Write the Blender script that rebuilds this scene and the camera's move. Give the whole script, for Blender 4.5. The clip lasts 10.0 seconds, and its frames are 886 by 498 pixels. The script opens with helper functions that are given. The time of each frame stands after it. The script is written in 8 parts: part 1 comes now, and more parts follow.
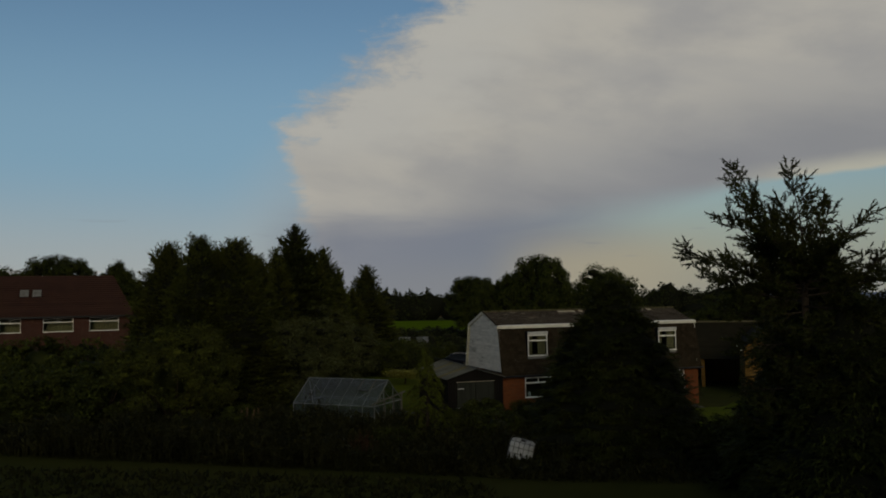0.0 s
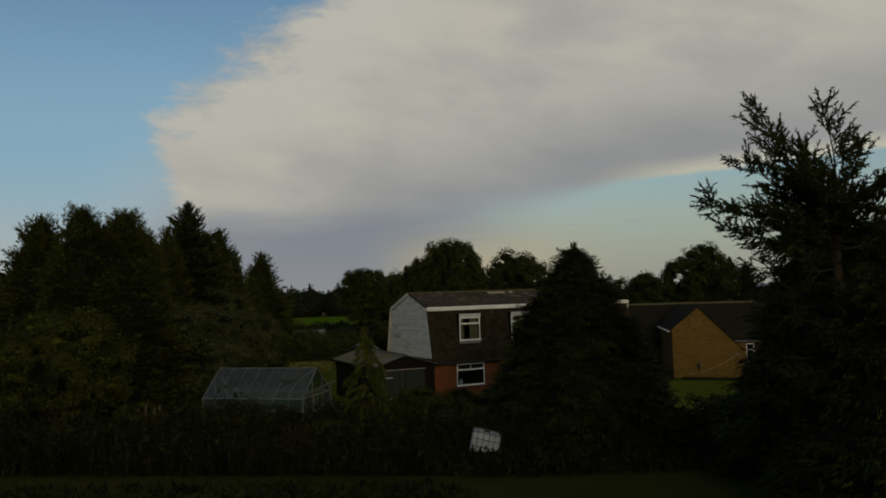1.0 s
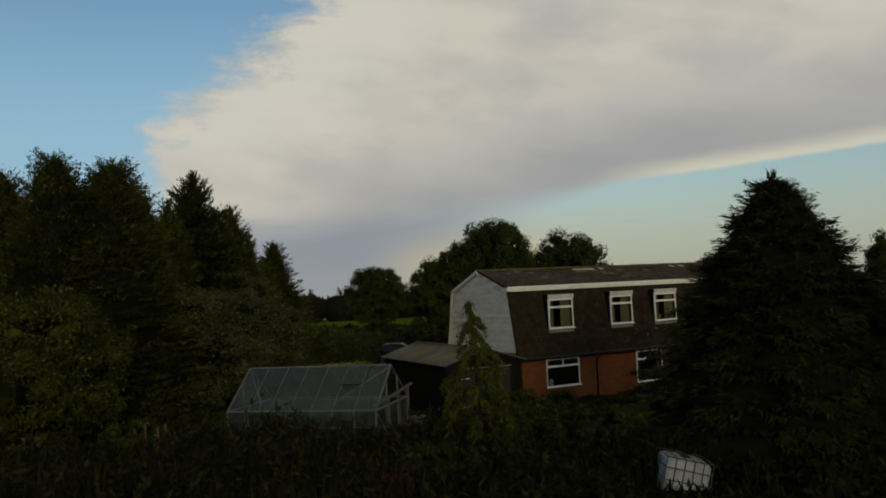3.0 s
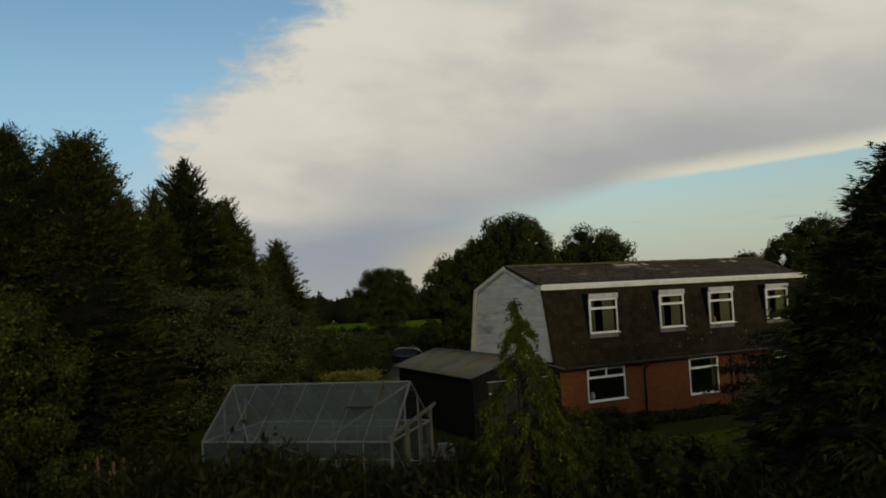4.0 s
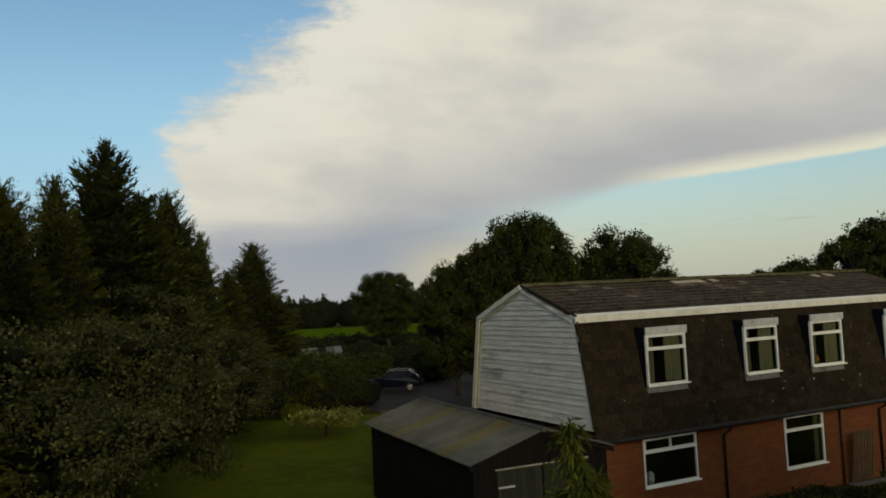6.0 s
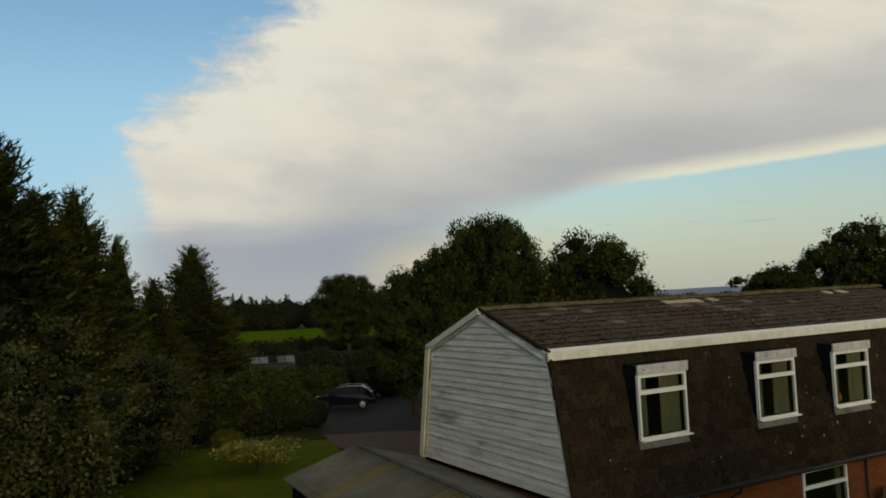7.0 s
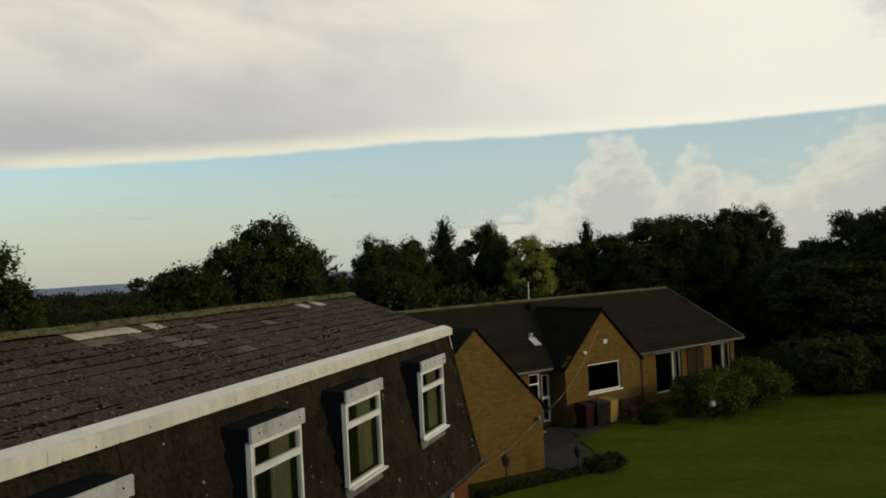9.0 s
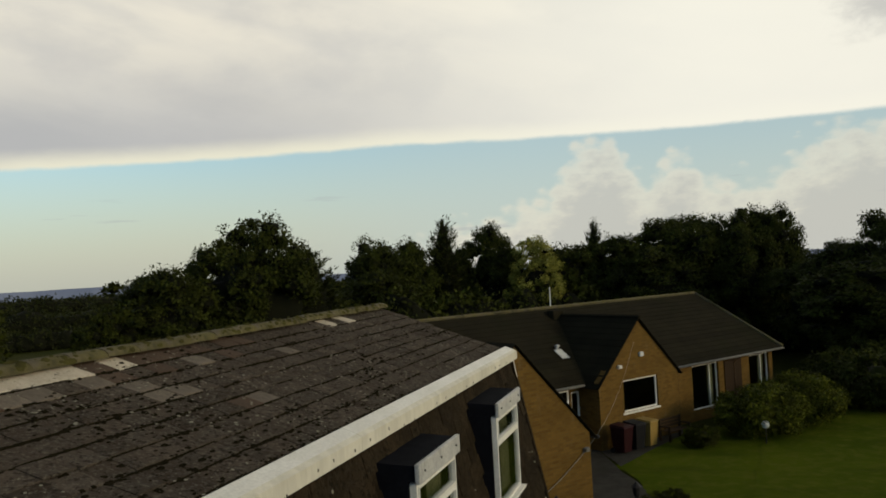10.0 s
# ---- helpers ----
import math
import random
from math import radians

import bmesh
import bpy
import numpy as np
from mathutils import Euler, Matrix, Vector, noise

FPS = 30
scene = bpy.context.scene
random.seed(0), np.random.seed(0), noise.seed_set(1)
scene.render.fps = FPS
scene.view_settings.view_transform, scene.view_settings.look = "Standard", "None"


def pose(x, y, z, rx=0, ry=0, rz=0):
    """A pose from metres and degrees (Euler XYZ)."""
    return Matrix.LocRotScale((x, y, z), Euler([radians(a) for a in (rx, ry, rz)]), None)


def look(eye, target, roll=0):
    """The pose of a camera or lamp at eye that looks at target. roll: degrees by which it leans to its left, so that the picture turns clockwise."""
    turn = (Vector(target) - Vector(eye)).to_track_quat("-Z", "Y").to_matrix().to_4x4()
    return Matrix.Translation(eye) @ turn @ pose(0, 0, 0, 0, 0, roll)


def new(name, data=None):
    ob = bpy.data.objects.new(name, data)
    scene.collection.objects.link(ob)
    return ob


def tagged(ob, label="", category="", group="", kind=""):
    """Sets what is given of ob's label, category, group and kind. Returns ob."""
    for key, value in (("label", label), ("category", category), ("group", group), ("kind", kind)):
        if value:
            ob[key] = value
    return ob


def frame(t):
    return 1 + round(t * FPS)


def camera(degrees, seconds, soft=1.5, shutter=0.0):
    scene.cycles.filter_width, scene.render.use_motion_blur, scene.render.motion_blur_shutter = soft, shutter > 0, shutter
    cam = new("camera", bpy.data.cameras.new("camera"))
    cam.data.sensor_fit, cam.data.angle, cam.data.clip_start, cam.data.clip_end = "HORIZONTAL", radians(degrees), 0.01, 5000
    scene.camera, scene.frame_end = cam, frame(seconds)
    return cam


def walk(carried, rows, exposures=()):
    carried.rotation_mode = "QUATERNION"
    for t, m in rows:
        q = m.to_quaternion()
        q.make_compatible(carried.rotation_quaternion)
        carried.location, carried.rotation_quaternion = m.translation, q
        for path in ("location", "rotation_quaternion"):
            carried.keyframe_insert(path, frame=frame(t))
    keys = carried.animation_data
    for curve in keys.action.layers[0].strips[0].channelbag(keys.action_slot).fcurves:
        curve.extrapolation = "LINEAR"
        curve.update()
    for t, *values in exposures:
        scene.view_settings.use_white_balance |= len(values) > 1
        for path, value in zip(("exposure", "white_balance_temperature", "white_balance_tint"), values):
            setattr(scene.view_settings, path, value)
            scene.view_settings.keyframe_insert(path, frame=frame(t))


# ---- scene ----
cam = camera(58.0, 10.0, 1.8)
PATH = [
    (0, (0.272, -1.265, 8.011), (0.918, 0.624, 8.129), -1.0),
    (0.5, (-0.105, 1.395, 7.554), (0.727, 3.21, 7.665), -1.4),
    (1, (-0.353, 4.059, 7.124), (0.567, 5.832, 7.227), -1.7),
    (1.5, (-0.389, 6.756, 6.774), (0.564, 8.512, 6.866), -1.9),
    (2, (-0.204, 9.413, 6.468), (0.732, 11.178, 6.558), -2.2),
    (2.5, (0.273, 12.046, 6.199), (1.207, 13.811, 6.302), -2.7),
    (4, (2.66, 19.031, 5.972), (3.567, 20.809, 6.091), -3.0),
    (4.5, (3.663, 21.024, 6.153), (4.567, 22.804, 6.266), -3.0),
    (5, (4.779, 23.115, 6.323), (5.683, 24.895, 6.438), -3.0),
    (5.5, (6.05, 25.162, 6.502), (6.941, 26.949, 6.625), -2.9),
    (6.8, (9.353, 30.102, 7.206), (10.275, 31.872, 7.327), -2.82),
    (7, (9.87, 30.846, 7.29), (10.838, 32.592, 7.41), -2.8),
    (7.2, (10.396, 31.593, 7.355), (11.471, 33.275, 7.469), -2.83),
    (7.5, (11.206, 32.708, 7.433), (12.51, 34.222, 7.532), -2.9),
    (8, (12.613, 34.473, 7.553), (14.209, 35.677, 7.63), -3.1),
    (8.5, (14.084, 35.996, 7.609), (15.883, 36.869, 7.658), -3.4),
    (9, (15.755, 37.409, 7.599), (17.65, 38.05, 7.635), -3.1),
    (9.5, (17.544, 38.744, 7.611), (19.459, 39.318, 7.644), -3.1),
    (10, (19.308, 40.05, 7.665), (21.216, 40.649, 7.706), -3.1),
]
walk(cam, [(t, look(eye, target, roll)) for t, eye, target, roll in PATH],
     [(0, -1.08, 6260, 12), (0.5, -1.0, 6300, 11), (1, -0.89, 6380, 10), (2.5, -0.67, 6470, 10), (4, -0.40, 6500, 9), (4.5, -0.34, 6500, 8), (5.5, -0.23, 6500, 8), (7.0, -0.22, 6500, 8), (8.5, -0.16, 6500, 9), (10, -0.09, 6500, 10)])

# ---- light: evening, sun low and veiled behind the camera, storm cloud ahead ----
SUN_AZ, SUN_EL = 195.0, 14.0      # degrees clockwise from +y, above the horizon
sun = new("sun", bpy.data.lights.new("sun", "SUN"))
sun.data.energy, sun.data.angle, sun.data.color = 1.2, radians(12), (1.0, 0.80, 0.49)
sun_way = Vector((math.sin(radians(SUN_AZ)) * math.cos(radians(SUN_EL)), math.cos(radians(SUN_AZ)) * math.cos(radians(SUN_EL)), math.sin(radians(SUN_EL))))
sun.matrix_world = look(sun_way * 300, (0, 0, 0))


class Net:
    """Short hand for node trees."""

    def __init__(self, tree):
        self.tree, self.n, self.l = tree, tree.nodes, tree.links

    def node(self, kind, **props):
        made = self.n.new(kind)
        if "operation" in props:
            made.operation = props["operation"]
        if "data_type" in props:
            made.data_type, made.blend_type = props["data_type"], props["blend_type"]
        if "interpolation_type" in props:
            made.interpolation_type = props["interpolation_type"]
        return made

    def put(self, socket, value):
        if isinstance(value, bpy.types.NodeSocket):
            self.l.new(value, socket)
        elif isinstance(value, (tuple, list)) and len(value) == 3 and socket.type == "RGBA":
            socket.default_value = (*value, 1)
        else:
            socket.default_value = value

    def m(self, op, a, b=0.0, c=0.0):
        made = self.node("ShaderNodeMath", operation=op)
        for socket, value in zip(made.inputs, (a, b, c)):
            self.put(socket, value)
        return made.outputs[0]

    def mix(self, f, a, b, blend="MIX"):
        made = self.node("ShaderNodeMix", data_type="RGBA", blend_type=blend)
        self.put(made.inputs["Factor"], f)
        self.put(made.inputs[6], a)
        self.put(made.inputs[7], b)
        return made.outputs[2]

    def span(self, v, a, b, lo=0.0, hi=1.0):
        made = self.node("ShaderNodeMapRange", interpolation_type="SMOOTHSTEP")
        for key, value in (("Value", v), ("From Min", a), ("From Max", b), ("To Min", lo), ("To Max", hi)):
            self.put(made.inputs[key], value)
        return made.outputs[0]

    def noise(self, vec, scale, detail=4.0, rough=0.55, distortion=0.0):
        made = self.node("ShaderNodeTexNoise")
        if vec is not None:
            self.put(made.inputs["Vector"], vec)
        for key, value in (("Scale", scale), ("Detail", detail), ("Roughness", rough), ("Distortion", distortion)):
            self.put(made.inputs[key], value)
        return made.outputs[0]

    def scaled(self, vec, sx, sy, sz):
        made = self.node("ShaderNodeVectorMath", operation="MULTIPLY")
        self.put(made.inputs[0], vec)
        made.inputs[1].default_value = (sx, sy, sz)
        return made.outputs[0]


world = bpy.data.worlds.new("world")
scene.world = world
world.use_nodes = True
w = Net(world.node_tree)
w.n.clear()
sky = w.node("ShaderNodeTexSky")
sky.sky_type, sky.sun_disc, sky.sun_elevation, sky.sun_rotation = "NISHITA", False, radians(SUN_EL), radians(SUN_AZ)
sky.air_density, sky.dust_density, sky.ozone_density = 1.0, 1.6, 1.2
way = w.node("ShaderNodeTexCoord").outputs["Generated"]
sep = w.node("ShaderNodeSeparateXYZ")
w.put(sep.inputs[0], way)
DEG = 57.29578
az = w.m("MULTIPLY", w.m("ARCTAN2", sep.outputs[0], sep.outputs[1]), DEG)
el = w.m("MULTIPLY", w.m("ARCSINE", sep.outputs[2]), DEG)
comb = w.node("ShaderNodeCombineXYZ")
w.put(comb.inputs[0], az)
w.put(comb.inputs[1], w.m("MULTIPLY", el, 1.8))
flat = comb.outputs[0]
n_big = w.m("SUBTRACT", w.noise(flat, 0.10, 5, 0.55), 0.5)
n_mid = w.m("SUBTRACT", w.noise(flat, 0.42, 6, 0.6, 0.3), 0.5)
n_fine = w.m("SUBTRACT", w.noise(flat, 1.5, 5, 0.6, 0.2), 0.5)
comb2 = w.node("ShaderNodeCombineXYZ")
w.put(comb2.inputs[0], w.m("ADD", w.m("MULTIPLY", az, 0.30), w.m("MULTIPLY", el, -0.55)))
w.put(comb2.inputs[1], w.m("ADD", w.m("MULTIPLY", el, 1.5), w.m("MULTIPLY", az, 0.5)))
n_streak = w.m("SUBTRACT", w.noise(comb2.outputs[0], 0.20, 4, 0.5), 0.5)
n_wisp = w.m("SUBTRACT", w.noise(w.scaled(flat, 0.32, 1.0, 1.0), 0.27, 5, 0.55, 0.9), 0.5)
# clear sky, paler and warmer towards the horizon
clear = w.mix(1.0, sky.outputs[0], (0.136, 0.160, 0.164), "MULTIPLY")
clear = w.mix(w.m("MULTIPLY", w.span(az, 26, 8), w.span(el, 21, 6, 0.0, 0.80)), clear, (0.42, 0.69, 0.88))
haze_r = w.mix(w.span(az, 8, 45), (0.56, 0.56, 0.54), (0.62, 0.62, 0.52))
haze_top = w.m("MINIMUM", w.span(az, 2, 16, 10.0, 21.0), w.span(az, 10, 45, 21.0, 12.5))
haze_r = w.mix(w.span(az, 15, 3), haze_r, (0.84, 0.82, 0.72))
clear = w.mix(w.span(el, haze_top, 0.0, 0.0, 0.78), clear, haze_r)
clear = w.mix(w.m("MULTIPLY", w.span(az, 52, 82), 0.5), clear, (0.56, 0.68, 0.68))
# the anvil cloud: upper left edge, lower left edge, underside
fringe = w.m("ADD", w.m("MULTIPLY_ADD", n_wisp, 7.0, w.m("MULTIPLY", n_mid, 5.6)), w.m("MULTIPLY", n_fine, 1.5))
edge_u = w.m("ADD", w.m("SUBTRACT", w.m("MULTIPLY_ADD", w.m("SUBTRACT", az, 7.0), 0.79, 11.9), el), fringe)
edge_l = w.m("ADD", w.m("MULTIPLY", w.m("SUBTRACT", az, w.m("MULTIPLY_ADD", el, -0.27, 10.2)), 2.4), w.m("MULTIPLY_ADD", n_wisp, 5.0, w.m("MULTIPLY_ADD", n_mid, 6.5, w.m("MULTIPLY", n_fine, 1.5))))
under_a = w.m("MULTIPLY_ADD", w.m("SUBTRACT", az, 24.0), 0.215, 3.75)
under_b = w.m("MULTIPLY_ADD", w.m("SUBTRACT", az, 41.0), 0.052, 7.25)
under_c = w.m("MULTIPLY_ADD", w.m("SUBTRACT", az, 69.0), -0.012, 8.75)
under = w.m("MINIMUM", under_a, w.m("MINIMUM", under_b, under_c))
lift = w.m("SUBTRACT", el, w.m("ADD", under, w.m("MULTIPLY", n_mid, 0.35)))
soft_under = w.span(az, 28, 44, 3.0, 0.3)
m_u = w.span(edge_u, -1.2, 2.8)
m_l = w.span(edge_l, -0.8, 3.0)
m_d = w.span(w.m("DIVIDE", lift, soft_under), -0.5, 0.8)
anvil = w.m("MULTIPLY", w.m("MULTIPLY", m_u, m_l), m_d)
# its tones: warm white top, grey lavender belly
belly = w.m("MULTIPLY", w.span(w.m("ADD", lift, w.m("MULTIPLY", n_streak, 6.0)), 8.5, 0.8), w.span(az, 12, 24))
belly = w.m("MULTIPLY", belly, w.span(az, 95, 40, 0.25, 1.0))
tone = w.mix(w.m("MULTIPLY", belly, 0.9), (0.88, 0.83, 0.70), (0.450, 0.462, 0.475))
tone = w.mix(w.span(n_streak, -0.20, 0.20, 0.0, 0.42), tone, (0.55, 0.555, 0.55))
tone = w.mix(w.span(n_big, -0.08, 0.18, 0.0, 0.42), tone, (0.52, 0.52, 0.515))
crest = w.m("MULTIPLY", w.m("MULTIPLY", w.span(edge_u, 0.3, 3.5), w.span(edge_u, 13.0, 4.0)), w.m("MULTIPLY", w.span(el, 8.5, 12.0), w.span(az, 34, 22)))
tone = w.mix(w.m("MULTIPLY", crest, 0.85), tone, (0.90, 0.87, 0.755))
rim = w.m("MULTIPLY", w.span(lift, 1.5, 0.1), w.span(az, 36, 46))
tone = w.mix(w.m("MULTIPLY", rim, 0.9), tone, (0.90, 0.87, 0.68))
right_glow = w.span(az, 58, 94)
tone = w.mix(w.m("MULTIPLY", right_glow, 0.85), tone, (1.0, 0.975, 0.85))
col = w.mix(anvil, clear, tone)
# grey rain veil under the anvil on its near side
veil = w.m("MULTIPLY", w.m("MULTIPLY", w.span(az, 4.5, 12), w.span(az, 36, 25)), w.span(w.m("ADD", el, w.m("MULTIPLY", n_wisp, 2.5)), 7.2, 3.8))
col = w.mix(w.m("MULTIPLY", veil, 0.85), col, w.mix(w.span(el, 3.6, 0.4), (0.365, 0.400, 0.470), (0.44, 0.455, 0.48)))
# cream light low on the horizon beside the veil
cream = w.m("MULTIPLY", w.m("MULTIPLY", w.span(az, 21, 28), w.span(az, 42, 31)), w.m("MULTIPLY", w.span(el, 5.5, 1.8), w.span(el, -0.5, 0.8, 0.6, 1.0)))
col = w.mix(w.m("MULTIPLY", cream, 0.8), col, (0.76, 0.67, 0.45))
# bank of cumulus low in the east
puff = w.node("ShaderNodeTexVoronoi")
puff.feature = "SMOOTH_F1"
w.put(puff.inputs["Vector"], w.scaled(flat, 1.0, 0.8, 1.0))
puff.inputs["Scale"].default_value, puff.inputs["Smoothness"].default_value = 0.85, 0.45


def hill(mid, half, tall):
    return w.m("MULTIPLY", w.span(w.m("ABSOLUTE", w.m("SUBTRACT", az, mid)), half, half * 0.25), tall)


tops = w.m("ADD", w.m("MINIMUM", w.m("MULTIPLY_ADD", w.m("SUBTRACT", az, 70.0), 0.31, 1.7), 5.2), w.m("ADD", hill(83.6, 3.6, 3.4), w.m("ADD", hill(89.2, 2.2, 1.9), hill(102.0, 7.5, 3.1))))
tops = w.m("ADD", tops, w.m("MULTIPLY_ADD", w.m("SUBTRACT", 0.45, puff.outputs["Distance"]), 2.6, w.m("MULTIPLY", n_fine, 1.6)))
deep = w.m("SUBTRACT", tops, el)
cum = w.m("MULTIPLY", w.span(deep, -0.35, 1.3), w.span(az, 65, 75))
cum_tone = w.mix(w.span(w.m("ADD", deep, w.m("MULTIPLY_ADD", n_fine, 1.8, w.m("MULTIPLY", n_mid, 2.6))), 0.2, 4.4), (0.90, 0.83, 0.66), (0.60, 0.575, 0.515))
col = w.mix(w.m("MULTIPLY", cum, w.span(deep, 0.0, 3.5, 0.50, 0.72)), col, cum_tone)
# ragged grey scrap high in the south-east
scrap = w.m("MULTIPLY", w.span(w.m("ADD", w.m("ABSOLUTE", w.m("SUBTRACT", az, 103.5)), w.m("MULTIPLY", n_mid, 6.0)), 5.0, 1.0), w.span(w.m("ADD", w.m("ABSOLUTE", w.m("SUBTRACT", el, 15.2)), w.m("MULTIPLY", n_mid, 3.0)), 3.0, 0.6))
col = w.mix(w.m("MULTIPLY", scrap, 0.7), col, (0.50, 0.50, 0.48))
# small dark scud
scud = w.m("MULTIPLY", w.span(w.noise(w.scaled(flat, 0.16, 1.0, 1.0), 0.7, 4, 0.5), 0.64, 0.72), w.m("MULTIPLY", w.span(el, 6.5, 4.5), w.span(el, 1.5, 2.5)))
col = w.mix(w.m("MULTIPLY", scud, 0.35), col, (0.40, 0.42, 0.44))
# low sunlit streaks near the northern horizon
low_c = w.m("MULTIPLY", w.span(w.noise(w.scaled(flat, 0.12, 0.7, 1.0), 1.1, 4, 0.5), 0.5, 0.62), w.m("MULTIPLY", w.span(el, 2.6, 1.6), w.span(az, 8, 2)))
col = w.mix(w.m("MULTIPLY", low_c, 0.7), col, (0.80, 0.68, 0.52))
# unseen sky overhead darkened to dim the light on the ground
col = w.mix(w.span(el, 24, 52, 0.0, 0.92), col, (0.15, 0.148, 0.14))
bg = w.node("ShaderNodeBackground")
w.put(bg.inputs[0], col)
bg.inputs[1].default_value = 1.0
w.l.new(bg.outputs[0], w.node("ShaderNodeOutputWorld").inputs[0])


# ---- materials ----
def material(name, build, rough=0.8, metal=0.0, spec=0.1):
    made = bpy.data.materials.new(name)
    made.use_nodes = True
    net = Net(made.node_tree)
    shader = net.n["Principled BSDF"]
    shader.inputs["Roughness"].default_value = rough
    shader.inputs["Metallic"].default_value = metal
    shader.inputs["Specular IOR Level"].default_value = spec
    build(net, shader)
    return made


def bump(net, shader, height, strength=0.4, distance=0.02):
    made = net.node("ShaderNodeBump")
    made.inputs["Strength"].default_value = strength
    made.inputs["Distance"].default_value = distance
    net.put(made.inputs["Height"], height)
    net.put(shader.inputs["Normal"], made.outputs[0])


def coords(net):
    return net.node("ShaderNodeTexCoord").outputs["Object"]


def worn(name, a, b, scale=6.0, rough=0.8, metal=0.0, grain=60.0, relief=0.25, islands=0.0, spec=0.12, stretch=(1, 1, 1), stain=None):
    """Two-scale mottled surface between two colours."""

    def build(net, shader):
        at = net.scaled(coords(net), *stretch)
        big = net.noise(at, scale, 5, 0.6)
        fine = net.noise(at, grain, 3, 0.6)
        col = net.mix(net.span(big, 0.3, 0.7), a, b)
        col = net.mix(net.span(fine, 0.35, 0.7, 0.0, 0.35), col, tuple(v * 0.55 for v in a))
        if stain:
            col = net.mix(net.span(net.noise(at, scale * 0.37, 6, 0.65), 0.52, 0.68, 0.0, 0.8), col, stain)
        if islands:
            info = net.node("ShaderNodeObjectInfo").outputs["Random"]
            isle = net.node("ShaderNodeNewGeometry").outputs["Random Per Island"]
            pick = net.m("FRACT", net.m("ADD", net.m("MULTIPLY", info, 7.31), isle))
            col = net.mix(net.m("MULTIPLY", pick, islands), col, tuple(v * 0.35 for v in a))
        net.put(shader.inputs["Base Color"], col)
        bump(net, shader, net.m("ADD", fine, net.m("MULTIPLY", big, 1.5)), relief, 0.01)

    return material(name, build, rough, metal, spec)


def brick_wall(name, a, b, mortar):
    def build(net, shader):
        at = coords(net)
        s = net.node("ShaderNodeSeparateXYZ")
        net.put(s.inputs[0], at)
        c = net.node("ShaderNodeCombineXYZ")
        net.put(c.inputs[0], net.m("ADD", s.outputs[0], s.outputs[1]))
        net.put(c.inputs[1], s.outputs[2])
        t = net.node("ShaderNodeTexBrick")
        net.put(t.inputs["Vector"], c.outputs[0])
        for key, value in (("Color1", (*a, 1)), ("Color2", (*b, 1)), ("Mortar", (*mortar, 1)), ("Scale", 1.0), ("Mortar Size", 0.006), ("Mortar Smooth", 0.3), ("Bias", 0.0), ("Brick Width", 0.225), ("Row Height", 0.075)):
            t.inputs[key].default_value = value
        big = net.noise(at, 0.8, 5, 0.6)
        fine = net.noise(at, 45, 3, 0.6)
        col = net.mix(net.span(big, 0.35, 0.72, 0.0, 0.45), t.outputs[0], tuple(v * 0.55 for v in a))
        col = net.mix(net.span(net.noise(net.scaled(at, 1, 1, 0.3), 2.2, 4, 0.6), 0.58, 0.75, 0.0, 0.30), col, (0.20, 0.15, 0.09))
        col = net.mix(net.span(fine, 0.4, 0.7, 0.0, 0.25), col, tuple(v * 0.4 for v in a))
        net.put(shader.inputs["Base Color"], col)
        bump(net, shader, net.m("ADD", net.m("MULTIPLY", t.outputs[1], -1.0), net.m("MULTIPLY", fine, 0.4)), 0.5, 0.008)

    return material(name, build, 0.9)


def leafy(name, a, b, c, sheen=0.06):
    """Foliage: three greens, mixed leaf by leaf and tree by tree, with painted highlights and clump shading."""

    def build(net, shader):
        isle = net.node("ShaderNodeNewGeometry").outputs["Random Per Island"]
        info = net.node("ShaderNodeObjectInfo").outputs["Random"]
        big = net.noise(coords(net), 0.55, 3, 0.5)
        col = net.mix(isle, tuple(v * 0.6 for v in a), tuple(v * 1.25 for v in b))
        # some leaves painted far lighter, as sunlit tips
        col = net.mix(net.span(isle, 0.72, 0.98, 0.0, 0.85), col, tuple(v * 2.5 for v in b))
        col = net.mix(net.span(net.m("ADD", big, net.m("MULTIPLY", info, 0.2)), 0.42, 0.78, 0.0, 0.6), col, c)
        # clump-sized noise paints lit and shaded leaf masses
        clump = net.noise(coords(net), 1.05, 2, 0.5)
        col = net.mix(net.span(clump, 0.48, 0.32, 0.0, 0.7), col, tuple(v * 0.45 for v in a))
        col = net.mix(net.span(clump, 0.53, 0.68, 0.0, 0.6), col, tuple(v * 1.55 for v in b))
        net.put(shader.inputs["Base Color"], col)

    made = material(name, build, 0.62, 0.0, sheen)
    net = Net(made.node_tree)
    shader = net.n["Principled BSDF"]
    thin = net.node("ShaderNodeBsdfTranslucent")
    net.put(thin.inputs[0], tuple(v * 1.1 for v in b))
    both = net.node("ShaderNodeMixShader")
    both.inputs[0].default_value = 0.15
    net.l.new(shader.outputs[0], both.inputs[1])
    net.l.new(thin.outputs[0], both.inputs[2])
    net.l.new(both.outputs[0], net.n["Material Output"].inputs[0])
    return made


